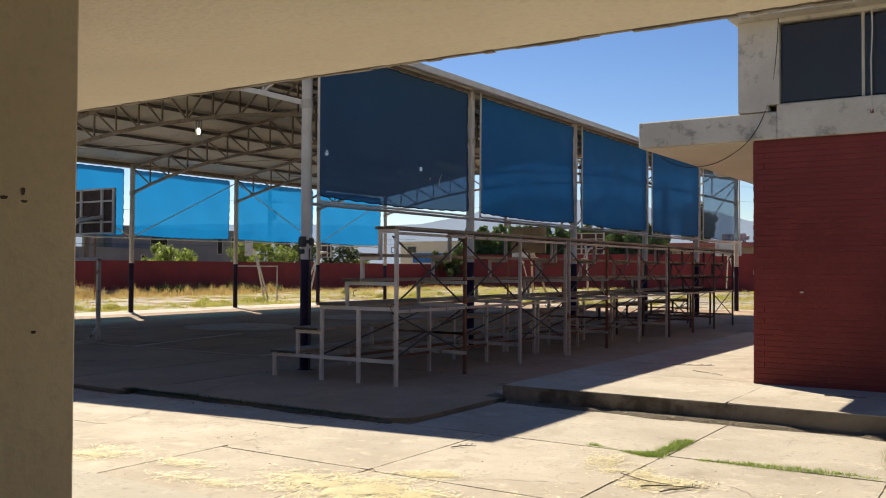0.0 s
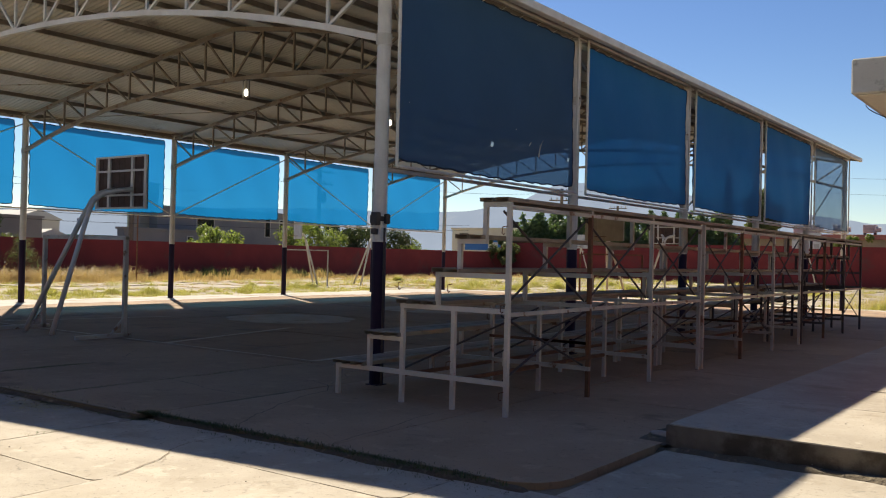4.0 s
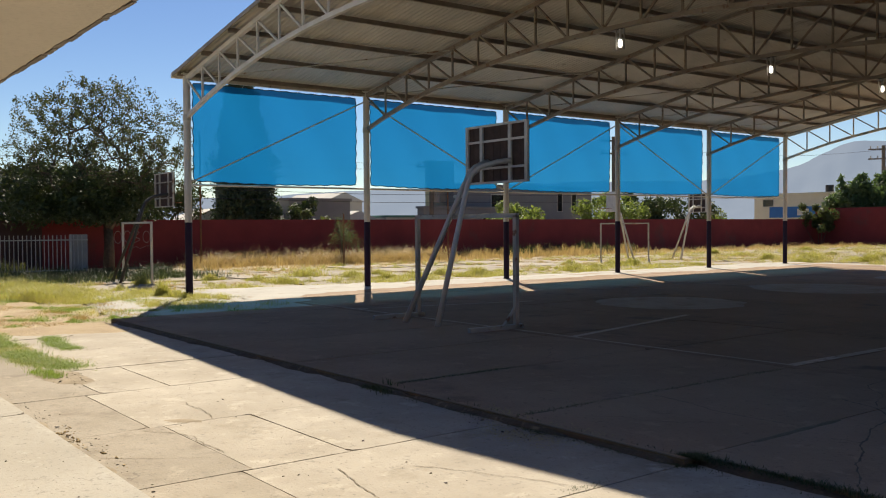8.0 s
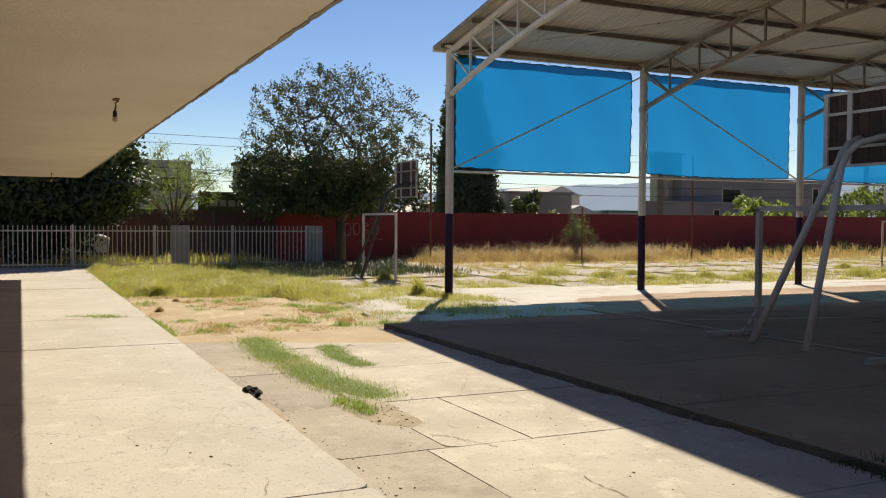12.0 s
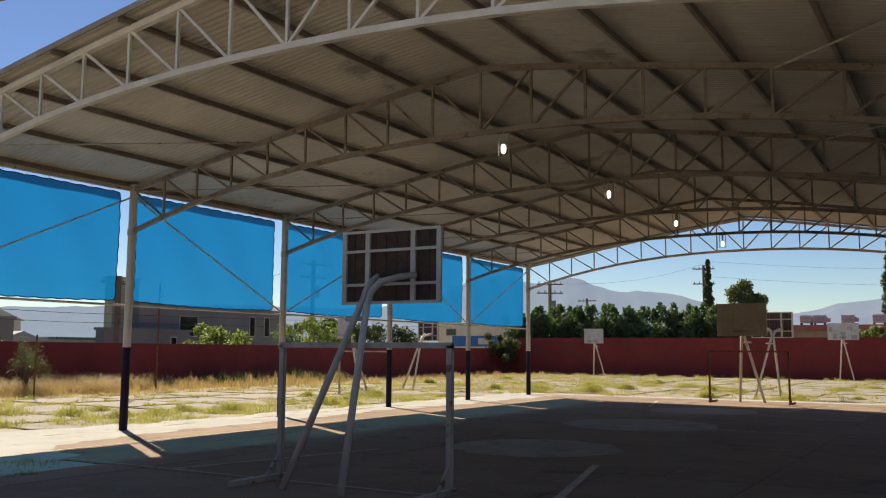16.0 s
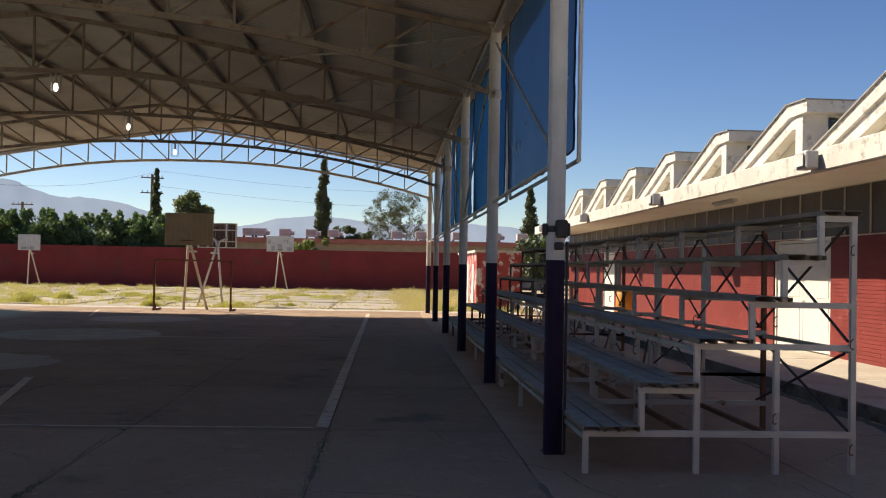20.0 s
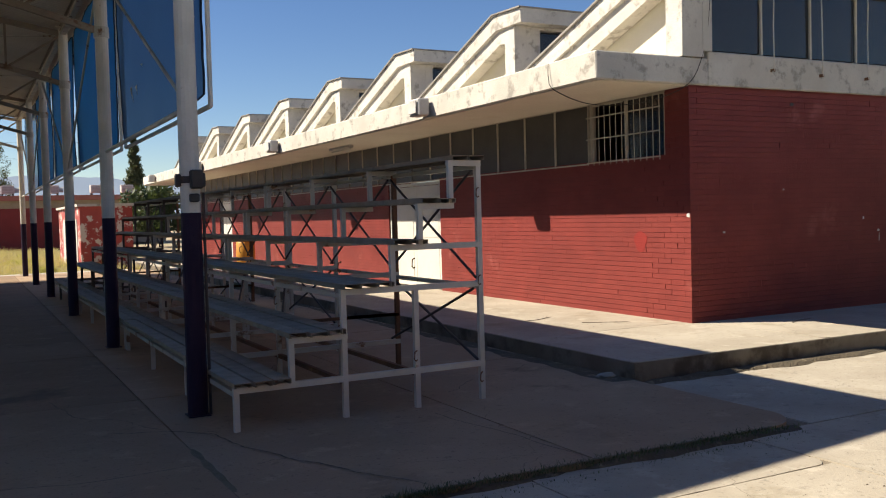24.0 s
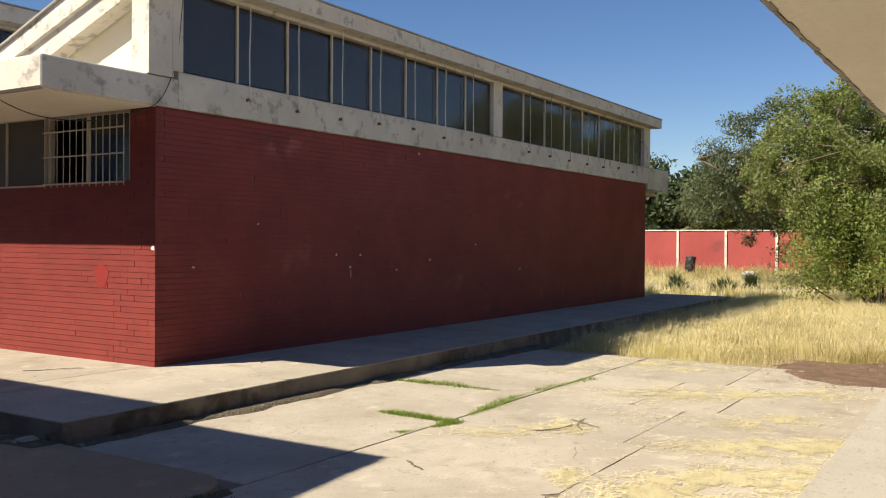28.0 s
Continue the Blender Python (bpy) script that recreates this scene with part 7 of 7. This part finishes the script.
def cypress(at, height, radius, seed, label="tall narrow dark cypress", per=1.0, taper=2.4, power=0.7):
    rnd = np.random.RandomState(seed)
    th = thing("cypress_tree", label, "cypress", "cypresses", at=at)
    bm = bmesh.new()
    path_tube(bm, [(0, 0, 0), (0, 0, height * 0.5), (0, 0, height * 0.97)], [radius * 0.16, radius * 0.1, 0.02], 8)
    part("trunk", bm, BARK, th)
    n = int(9 * height * per)
    t = rnd.uniform(0.03, 1, n)
    prof = radius * np.minimum(1, (1.02 - t) * taper) ** power * (0.75 + 0.25 * np.sin(np.pi * t))
    a = rnd.uniform(0, 2 * np.pi, n)
    rr = prof * rnd.uniform(0.35, 0.8, n)
    cl = np.stack([rr * np.cos(a), rr * np.sin(a), t * height, 0.18 + prof * 0.38], 1)
    core = bmesh.new()
    ring = [(0, 0, height * t) for t in (0.04, 0.12, 0.3, 0.5, 0.7, 0.85, 0.96)]
    path_tube(core, ring, [radius * k for k in ((0.35, 0.6, 0.7, 0.66, 0.5, 0.3, 0.06) if taper > 2 else (0.5, 0.65, 0.68, 0.52, 0.3, 0.14, 0.03))], 14)
    for q in core.verts:
        q.co += Vector((q.co.x, q.co.y, 0)) * 0.25 * noise.noise(q.co * 1.3)
    part("inner_foliage", core, LEAFD, th)
    crown_leaves("crown", cl, 190, 0.11 + 0.012 * radius, LEAFD, th, seed)
    return th


def bush(at, w, d, h, material, seed, label, n=16, per=220, leaf=0.10):
    rnd = np.random.RandomState(seed)
    th = thing("bush", label, "bush", "bushes", at=at)
    cl = []
    for i in range(n):
        e = (rnd.uniform(-w, w) / 2, rnd.uniform(-d, d) / 2, h * rnd.uniform(0.3, 0.9))
        if i % 4 == 0:
            bm = bmesh.new()
            path_tube(bm, [(e[0] * 0.3, e[1] * 0.3, 0), (e[0] * 0.7, e[1] * 0.7, e[2] * 0.6), e], [0.03, 0.02, 0.008], 5)
            part("stem", bm, BARK, th)
        cl.append((*e, rnd.uniform(0.6, 1.1) * min(w, d, h) * 0.32))
    crown_leaves("crown", cl, per, leaf, material, th, seed)
    return th


open_tree((-17.3, 3.42, -0.12), 7.75, 3.6, 1.75, LEAFO, 3, "broad spreading tree with many bare twigs and small olive leaves")
bush((-22.4, 3.6, -0.1), 2.4, 5.6, 4.9, LEAFD, 4, "dense dark shrubbery behind the red wall", 40, 260, 0.10)
bush((-22.4, 7.9, -0.1), 2.2, 3.6, 4.0, LEAFD, 5, "dark green shrub behind the red wall", 26, 220, 0.10)
cypress((-31.5, 16.0, -0.12), 13.2, 2.3, 6, "broad dark cypress behind the red wall", 1.8, 1.45, 0.95)
bush((-16.6, 14.3, -0.1), 1.5, 1.3, 2.3, LEAFG, 7, "dry greyish shrub in the tall grass", 22, 90, 0.035)
# dark evergreen beyond the end of the walkway and street trees
tree((-18.6, -7.6, -0.12), 5.9, 3.4, 0.8, LEAFD, 8, "dense dark evergreen tree beyond the walkway", 0.25, 10, 260, 0.11, 0.0, 1.0, 0.45, 8, 190)
tree((-22.5, -9.8, -0.12), 6.2, 3.6, 1.6, LEAFD, 9, "dense dark evergreen tree beyond the walkway", 0.25, 8, 240, 0.11, 0.1, 0.95, 0.3, 8, 90)
tree((-23.5, -2.2, -0.12), 5.2, 2.7, 1.6, LEAFB, 10, "thin feathery street tree behind the fence", 0.1, 9, 60, 0.04, 0.2, 0.5, 0.0, 8, 40)
bush((-23, 30.8, 0), 4.6, 2.5, 3.45, LEAFB, 12, "bright green shrub behind the red wall", 18, 220, 0.12)
bush((-23, 40.3, 0), 4.2, 2.5, 4.1, LEAFB, 13, "bright green shrub behind the red wall", 18, 220, 0.12)
bush((-23, 44.6, 0), 4.6, 2.5, 4.0, LEAFD, 14, "dark green shrub behind the red wall", 22, 220, 0.12)
bush((-22.5, 48.5, 0), 4.0, 2.5, 3.6, LEAFD, 15, "dark green shrub behind the red wall", 20, 220, 0.12)
bush((-22.5, 52.0, 0), 3.0, 2.5, 3.0, LEAFB, 16, "bright green shrub behind the red wall", 14, 200, 0.12)
bush((-29, 18.0, 0), 1.6, 2.4, 3.5, LEAFD, 37, "dark shrub between the far houses", 16, 180, 0.12)
bush((-23, 16.4, 0), 1.7, 1.6, 2.65, LEAF, 17, "green shrub behind the red wall", 10, 200, 0.12)
bush((-19.2, 60.8, 0), 2.6, 1.6, 3.3, LEAF, 18, "creeper growing over the wall corner", 16, 200, 0.12)
# hedge of fig trees behind the north wall
for k in range(9):
    hedge = bush((-18.2 + 2.15 * k, 64.5, 0), 3.6, 2.4, 4.9 + 0.4 * math.sin(k * 2.1), LEAFH, 60 + k, "leafy fig hedge behind the north wall", 46, 230, 0.15)
    spr = random.Random(90 + k)
    for q in range(7):
        x, y, z = spr.uniform(-1.4, 1.4), spr.uniform(-0.8, 0.6), spr.uniform(5.0, 5.7)
        stem = part("shoot", beams(((x, y, 3.0), (x + spr.uniform(-0.2, 0.2), y, z), 0.03, 5)), BARK, hedge)
        crown_leaves("shoot_leaves", [(x, y, z - 0.16 * m, 0.24 + 0.04 * m) for m in range(6)], 22, 0.15, LEAFH, stem, 400 + 10 * k + q)
tree((-6.6, 96, 0), 9.3, 1.9, 4.5, LEAF, 21, "rounded dark tree beyond the north wall", 0.3, 8, 300, 0.2, 0.2, 1.0)
cypress((8.55, 90, 0), 13.4, 0.85, 23)
cypress((30.5, 86, 0), 10.2, 0.85, 24)
open_tree((16.4, 96, 0), 10.5, 3.5, 3.4, LEAFO, 25, "tall airy grey-green tree beyond the roofs", 0.22, 210, 60, 0.085, 2.0, 0)
bush((10.2, 100, 0), 2.4, 2.0, 6.8, LEAFD, 26, "small dark tree beyond the roofs", 26, 160, 0.2)
bush((13.4, 98, 0), 3.0, 2.0, 6.2, LEAFD, 29, "small dark tree beyond the roofs", 26, 160, 0.2)
bush((9.5, 64.0, 0), 2.5, 1.4, 4.0, LEAFB, 30, "green shrub behind the north wall", 18, 160, 0.12)
bush((27.5, 60, 0), 4, 4, 4.2, LEAFD, 27, "dark tree beyond the brick building", 16, 220, 0.2)
# trees of the east field
tree((45.0, -5.0, -0.12), 6.9, 4.5, 1.5, LEAFM, 31, "large leafy green tree at the edge of the dry field", 0.22, 14, 210, 0.055, 0.1, 0.5, 0.35, 14, 60)
bush((43.6, -4.6, -0.12), 3.4, 4.4, 4.0, LEAFE, 32, "bright leafy shrub at the foot of the tree", 80, 330, 0.048)
bush((42.9, -4.4, -0.12), 3.0, 4.2, 2.0, LEAFE, 36, "low bright shrub at the foot of the tree", 40, 300, 0.048)
tree((54.0, -1.2, -0.12), 7.6, 5.2, 1.8, LEAFG, 33, "large airy grey-green tree in the dry field", 0.28, 14, 210, 0.055, 0.15, 0.55, 0.25, 14, 60)
tree((62.0, -6.0, -0.12), 8.0, 5.0, 2.4, LEAF, 34, "large green tree in the dry field", 0.28, 9, 260, 0.13, 0.1, 1.2, 0.3, 8)
for k in range(7):
    tree((76 + 2.5 * (k % 3), -9 + 5.4 * k, -0.12), 6.6 + 0.9 * math.sin(k * 1.7), 4.2, 2.0, LEAF if k % 2 else LEAFD, 70 + k, "green tree behind the red wall", 0.25, 7, 190, 0.2, 0.1, 1.4, 0.3, 7)

# ---- houses and poles beyond the walls ----
def house(at, w, d, h, material, label, wins=(), face="e", roof="flat", rm=None):
    """A far house: walls, roof with parapet, windows with frames on the face turned to the court (e: +x, s: -y)."""
    th = thing("house", label, "house", "far houses", at=at)
    part("wall", B((-d, 0, 0, w, 0, h)) if face == "e" else B((0, w, 0, d, 0, h)), material, th)
    a = (-d - 0.1, 0.1, -0.1, w + 0.1) if face == "e" else (-0.1, w + 0.1, -0.1, d + 0.1)
    if roof == "flat":
        part("roof", B((*a, h, h + 0.16)), rm or material, th)
    else:
        bm = bmesh.new()
        if face == "e":
            prism(bm, [(-0.2, h), (w + 0.2, h), (w / 2, h + roof)], -d - 0.2, 0.2, "x")
        else:
            prism(bm, [(-0.2, h), (w + 0.2, h), (w / 2, h + roof)], -0.2, d + 0.2, "y")
        part("roof", bm, rm or material, th)
    for u, z, ww, hh in wins:
        if face == "e":
            win = part("window", B((0.0, 0.04, u, u + ww, z, z + hh)), FRAME, th)
            part("pane", B((0.041, 0.05, u + 0.07, u + ww - 0.07, z + 0.07, z + hh - 0.07)), GLASS, win)
        else:
            win = part("window", B((u, u + ww, -0.04, 0.0, z, z + hh)), FRAME, th)
            part("pane", B((u + 0.07, u + ww - 0.07, -0.05, -0.041, z + 0.07, z + hh - 0.07)), GLASS, win)
    return th


house((-34, 34.6, 0), 15.2, 3.0, 4.75, GREYB, "grey unplastered house with barred windows", ((3.7, 2.65, 1.8, 1.5), (11.0, 2.75, 0.65, 1.6), (12.7, 2.75, 0.65, 1.6)))
house((-33.0, 31.0, 0), 7.4, 0.8, 2.95, GREYB, "low grey block boundary wall before the house", ((5.6, 1.8, 0.6, 0.8),))
house((-35, 33.2, 0), 2.2, 0.8, 6.5, BTAN, "narrow brown plastered house tower", ())
house((-34, 20.5, 0), 4.8, 2.5, 3.45, GREYB, "low grey block outbuilding", ())
house((-44, 29.0, 0), 3.6, 8, 3.7, WHITEB, "white house with a low pitched roof", (), roof=0.8)
house((-35, 29.0, 0), 4.0, 5, 2.3, WHITEB, "low white building with a green roof edge", (), rm=GREENR)
house((-36, 25.2, 0), 4.0, 5, 2.0, WHITEB, "low white shed with a pitched roof", (), roof=0.8)
house((-34, 13.0, 0), 4.2, 3, 1.95, WHITEB, "white house with a pale pitched roof", (), roof=0.9, rm=FASCIA)
house((-35, 18.2, 0), 3.0, 3, 2.2, WHITEB, "low white house with a pitched roof", (), roof=0.6, rm=FASCIA)
house((-33, 2.8, 0), 2.2, 1.5, 4.7, GREYB, "two-storey grey house behind the tree", ((0.9, 3.3, 0.8, 0.9),), rm=BROWN)
house((-34, -2.5, 0), 2.9, 2.5, 4.7, GREYL, "two-storey pale grey house along the street", ((1.2, 3.1, 0.9, 0.9),))
house((-34, -8.5, 0), 3.0, 2, 4.6, GREYB, "grey house along the street", ())
corner_house = house((-30.0, 68.0, 0), 10.0, 8, 4.3, CREAM, "cream house at the north-west corner", ((8.25, 2.6, 0.85, 1.4), (0.9, 3.2, 1.2, 0.75)), face="s")
hb = part("hoarding", B((1.65, 6.85, -0.06, 0.0, 2.2, 3.2)), BLUEP, corner_house, "blue painted hoarding with pale marks")
part("hoarding_mark", B((4.5, 5.65, -0.068, -0.061, 2.4, 3.0)), BWHITE, hb)
part("water_tank", beams(((7.05, 1.0, 4.46), (7.05, 1.0, 5.1), 0.36, 14)), BLACK, corner_house, "black roof water tank")
solid("wall_across_street", B((-27.3, -27.0, -30.0, 8.0, -0.13, 2.1)), BROWN, "dark brown boundary wall across the street", "boundary wall", kind="structure")
# dark street sign behind the fence
th = thing("street_sign", "dark green street sign board on posts", "sign", at=(-24.5, -0.9, 0))
part("board", B((0, 0.06, 0, 2.2, 2.0, 2.88)), LEAFD, th)
for y in (0.1, 2.1):
    part("post", beams(((0.03, y, 0), (0.03, y, 2.95), 0.05, 6)), DARKST, th)
for y, w in ((0.5, 0.35), (0.95, 0.3), (1.35, 0.3), (1.75, 0.35)):
    part("lettering", B((0.062, 0.068, y, y + w, 2.22, 2.5)), GREYB, th, "pale lettering")
# parked vans seen as pale shapes through the gate
def van(at, rz, material, label):
    th = thing("parked_van", label, "van", "parked vans", at=at, rz=rz)
    bm = bmesh.new()
    prism(bm, [(-2.2, 0.35), (2.2, 0.35), (2.25, 0.95), (1.75, 1.1), (1.1, 1.75), (-2.1, 1.8), (-2.25, 1.0)], -0.85, 0.85, "y")
    part("body", bm, material, th, bevel=0.05)
    part("window", B((-1.9, 0.95, -0.862, -0.852, 1.1, 1.62), (-1.9, 0.95, 0.852, 0.862, 1.1, 1.62)), GLASS, th)
    for x in (-1.4, 1.4):
        for y in (-0.8, 0.8):
            wh = part("wheel", beams(((x, y - 0.1, 0.33), (x, y + 0.1, 0.33), 0.33, 16)), BLACK, th)
            part("rim", beams(((x, y - 0.11, 0.33), (x, y + 0.11, 0.33), 0.18, 12)), ACGREY, wh)
    return th


van((-23.5, -7.0, -0.12), 85, BWHITE, "white van parked on the street")
van((-24.0, -11.5, -0.12), 90, ACGREY, "grey van parked on the street")

# long school block with red roof and coolers beyond the north wall
th = thing("red_roof_block", "long low block with a red roof edge", "school building", at=(-3.0, 74.0, 0))
part("wall", B((0, 34, 0, 9, 0, 3.74)), BTAN, th)
part("roof", B((-0.5, 34.5, -0.6, 9.5, 3.74, 4.15)), REDROOF, th, "faded red roof")
for i in range(8):
    win = part("window", B((2 + 4 * i, 4.4 + 4 * i, -0.05, 0, 1.3, 2.6)), FRAME, th)
    part("pane", B((2.1 + 4 * i, 4.3 + 4 * i, -0.06, -0.051, 1.4, 2.5)), GLASS, win)
for x in (5.9, 6.98, 9.2, 11.6, 13.6, 19.4, 21.6, 25.0, 28.5, 31.0):
    c = thing("roof_cooler", "pale evaporative cooler on the red roof", "air cooler", "roof coolers", at=(x - 3.0, 75.0, 4.15))
    for a in (-0.5, 0.5):
        for b in (-0.4, 0.4):
            part("leg", B((a * 0.8 - 0.05, a * 0.8 + 0.05, b * 0.8 - 0.05, b * 0.8 + 0.05, 0, 0.2)), DARKST, c)
    part("cabinet", B((-0.5, 0.5, -0.45, 0.45, 0.2, 0.88)), ACGREY, c, bevel=0.03)
    for z in (0.3, 0.42, 0.54, 0.66):
        part("louvre", B((-0.42, 0.42, -0.468, -0.452, z, z + 0.07)), BOXG, c)
    part("duct", beams(((0.5, 0, 0.5), (0.85, 0, 0.5), 0.22, 10)), ACGREY, c)


def utility_pole(at, h, rz, arms, label="wooden utility pole with cross-arms"):
    th = thing("utility_pole", label, "utility pole", "utility poles", at=at, rz=rz)
    part("pole", beams(((0, 0, 0), (0, 0, h), 0.17, 10)), POLEW, th)
    for z in arms:
        arm = part("cross_arm", B((-1.3, 1.3, -0.06, 0.06, h - z, h - z + 0.12)), POLEW, th)
        for x in (-1.1, -0.5, 0.5, 1.1):
            part("insulator", beams(((x, 0, h - z + 0.12), (x, 0, h - z + 0.36), 0.06, 6)), ACGREY, arm)
    part("transformer", beams(((0.35, 0, h - 2.9), (0.35, 0, h - 2.0), 0.27, 10)), GREYB, th)
    return th


cypress((-11.5, 99.0, 0), 12.6, 0.55, 28, "thin dark cypress beside a utility pole")
utility_pole((-12.4, 100.5, 0), 12.2, 20, (0.5, 2.3))
utility_pole((-21.6, 76, 0), 8.9, 30, (0.4, 1.3))
utility_pole((-31.2, 110.4, 0), 9.2, 10, (0.4,))
utility_pole((-28.0, 46, 0), 8.6, 80, (0.4, 1.4))
utility_pole((-30, 29.5, 0), 6.2, 90, (0.5,))
# wires
bm = bmesh.new()
for a, b in (((-11.5, 100.5, 12.6), (30, 104, 11.2)), ((-11.5, 100.5, 10.8), (30, 104, 9.4)), ((-11.5, 100.5, 12.6), (-21.6, 76, 8.6)), ((-30, 29.5, 5.9), (-28, 46, 8.3)), ((-30, 29.5, 5.9), (-32, -40, 8.0)), ((-30, 29.5, 5.5), (-32, -40, 7.5)), ((-28, 46, 8.3), (-21.6, 76, 8.5)),
             ((-22.5, -20, 4.35), (-22.5, 60, 4.35)), ((-22.5, -20, 3.9), (-22.5, 60, 3.9))):
    a, b = Vector(a), Vector(b)
    path_tube(bm, [a.lerp(b, t) - Vector((0, 0, 0.9 * math.sin(math.pi * t))) for t in (0, 0.15, 0.3, 0.5, 0.7, 0.85, 1)], 0.011, 4)
tagged(solid("overhead_wires", bm, BLACK, "thin overhead wires between the poles", "wires"), kind="stuff")

# ---- hills on the horizon ----
def hills(name, dist, crest, seed, label):
    """A ridge of hills at a distance, under a crest line of (bearing east of north, height)."""
    n, rows = 420, 14
    bs, hs = np.array([c[0] for c in crest]), np.array([c[1] for c in crest])
    V = np.zeros((rows + 1, n + 1, 3))
    for i in range(n + 1):
        b = bs[0] + (bs[-1] - bs[0]) * i / n
        hgt = sum(np.interp(b + o, bs, hs) for o in (-0.8, -0.4, 0.0, 0.4, 0.8)) / 5 * (1 + 0.035 * noise.fractal((b * 0.6, seed + 3, 0), 1.0, 2.0, 6))
        for j in range(rows + 1):
            t = j / rows
            r = dist * (1 + 0.25 * t)
            z = hgt * t ** 1.2 + hgt * 0.12 * math.sin(math.pi * t) * noise.fractal((b * 0.9, t * 4, seed), 1.0, 2.0, 5)
            V[j, i] = (15 + r * math.sin(radians(b)), -8 + r * math.cos(radians(b)), z - 3 * (1 - t))
    ids = np.arange((rows + 1) * (n + 1)).reshape(rows + 1, n + 1)
    q = np.stack([ids[:-1, :-1], ids[:-1, 1:], ids[1:, 1:], ids[1:, :-1]], 2).reshape(-1, 4)
    me = bpy.data.meshes.new(name)
    me.from_pydata(V.reshape(-1, 3).tolist(), [], q.tolist())
    me.polygons.foreach_set("use_smooth", np.ones(len(q), bool))
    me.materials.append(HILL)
    tagged(new(name, me), label, "hills", kind="structure")


hills("backdrop_hills", 2300, ((-85, 85), (-76, 88), (-66, 95), (-57, 120), (-44, 140), (-36, 135), (-31.5, 164), (-29.3, 220), (-27.6, 250), (-24.8, 214), (-22.3, 240), (-19.7, 186), (-17.7, 199), (-15.5, 170), (-13.0, 140), (-9.4, 116), (-6.3, 156), (-3.8, 162), (-2.3, 149), (1.0, 140), (4.3, 151), (6.0, 143), (14.0, 110), (30.0, 85)), 2.0, "hazy blue-grey desert hills on the horizon")

# ---- bricks ----
def brick_face(owner, axis, plane, out, u0, u1, z0, z1, material, near, holes, seed, course=0.07, length=0.252, deep=0.03, tight=0.0, open_joint=0.006, share=0.03, rough=0.0009, edge=0.0):
    """Running-bond bricks proud of a backing wall. axis: the way along the wall; out: the side they face. Those inside near are pieces of their own, the rest one mesh."""
    rnd = random.Random(seed)
    def piece(gap):
        me = B((0, length - gap, 0, deep, 0, course - 0.0055)) if axis == "x" else B((0, deep, 0, length - gap, 0, course - 0.0055))
        return to_mesh("brick", me, material)
    full = {g: piece(g) for g in (tight, open_joint)}
    rest = []
    count = 0
    nrow = int((z1 - z0) / course)
    for r in range(nrow):
        z = z0 + r * course
        u = u0 - (length / 2 if r % 2 else 0)
        while u < u1 - 0.03:
            g = open_joint if rnd.random() < (0.5 if min(u - u0, u1 - u) < edge else share) else tight
            a, b = max(u, u0), min(u + length - g, u1)
            u += length
            for h0, h1, g0, g1 in holes:
                if g0 - 0.02 < z < g1 and a < h1 and b > h0:
                    a, b = (a, min(b, h0)) if a < h0 else (max(a, h1), b)
            if b - a < 0.02:
                continue
            pr = rnd.uniform(-rough, rough) * (4 if g == open_joint else 1)
            p0 = plane + pr if out > 0 else plane - pr
            lo = p0 - deep if out > 0 else p0
            if count < 300 and near[0] <= a and b <= near[1] and near[2] <= z <= near[3] and abs(b - a - length + g) < 1e-4:
                ob = part("brick", full[g], None, owner)
                ob.location = (a, lo, z) if axis == "x" else (lo, a, z)
                count += 1
            else:
                rest.append((a, b, lo, lo + deep, z, z + course - 0.0055))
    R = np.array(rest)
    A, Bb, L, H, Z0, Z1 = R.T
    if axis == "y":
        c = [np.stack(t, 1) for t in ((L, A, Z0), (H, A, Z0), (H, Bb, Z0), (L, Bb, Z0), (L, A, Z1), (H, A, Z1), (H, Bb, Z1), (L, Bb, Z1))]
    else:
        c = [np.stack(t, 1) for t in ((A, L, Z0), (Bb, L, Z0), (Bb, H, Z0), (A, H, Z0), (A, L, Z1), (Bb, L, Z1), (Bb, H, Z1), (A, H, Z1))]
    n = len(R)
    V = np.stack(c, 1).reshape(-1, 3)
    F = np.array(((3, 2, 1, 0), (4, 5, 6, 7), (0, 1, 5, 4), (1, 2, 6, 5), (2, 3, 7, 6), (3, 0, 4, 7)))
    F = (F[None] + 8 * np.arange(n)[:, None, None]).reshape(-1, 4)
    me = bpy.data.meshes.new("bricks")
    me.from_pydata(V.tolist(), [], F.tolist())
    me.materials.append(material)
    ob = new("bricks", me)
    ob.parent = owner
    tagged(ob, kind="stuff")


brick_face(wall_w, "y", BX, -1, BY, 31.9, BZ, BTOP, BRICK, (1.0, 3.6, 0.16, 2.3), [(1.52, 32.0, WIN0, BTOP + 0.1)] + [(a, b, BZ, WIN0) for a, b in DOORS], 1, edge=0.7)
brick_face(wall_f, "x", BY, -1, BX + 0.012, BE, BZ, BTOP, BRICK, (23.7, 26.2, 0.6, 3.0), [], 2, share=0.03)
brick_face(wall_s, "x", WALL_Y, 1, -11.65, 23.54, 0.005, 2.42, BRICK2, (6.0, 8.9, 0.6, 2.4), [(0.55, 0.95, 0, 3)], 3, share=1.0, rough=0.003)
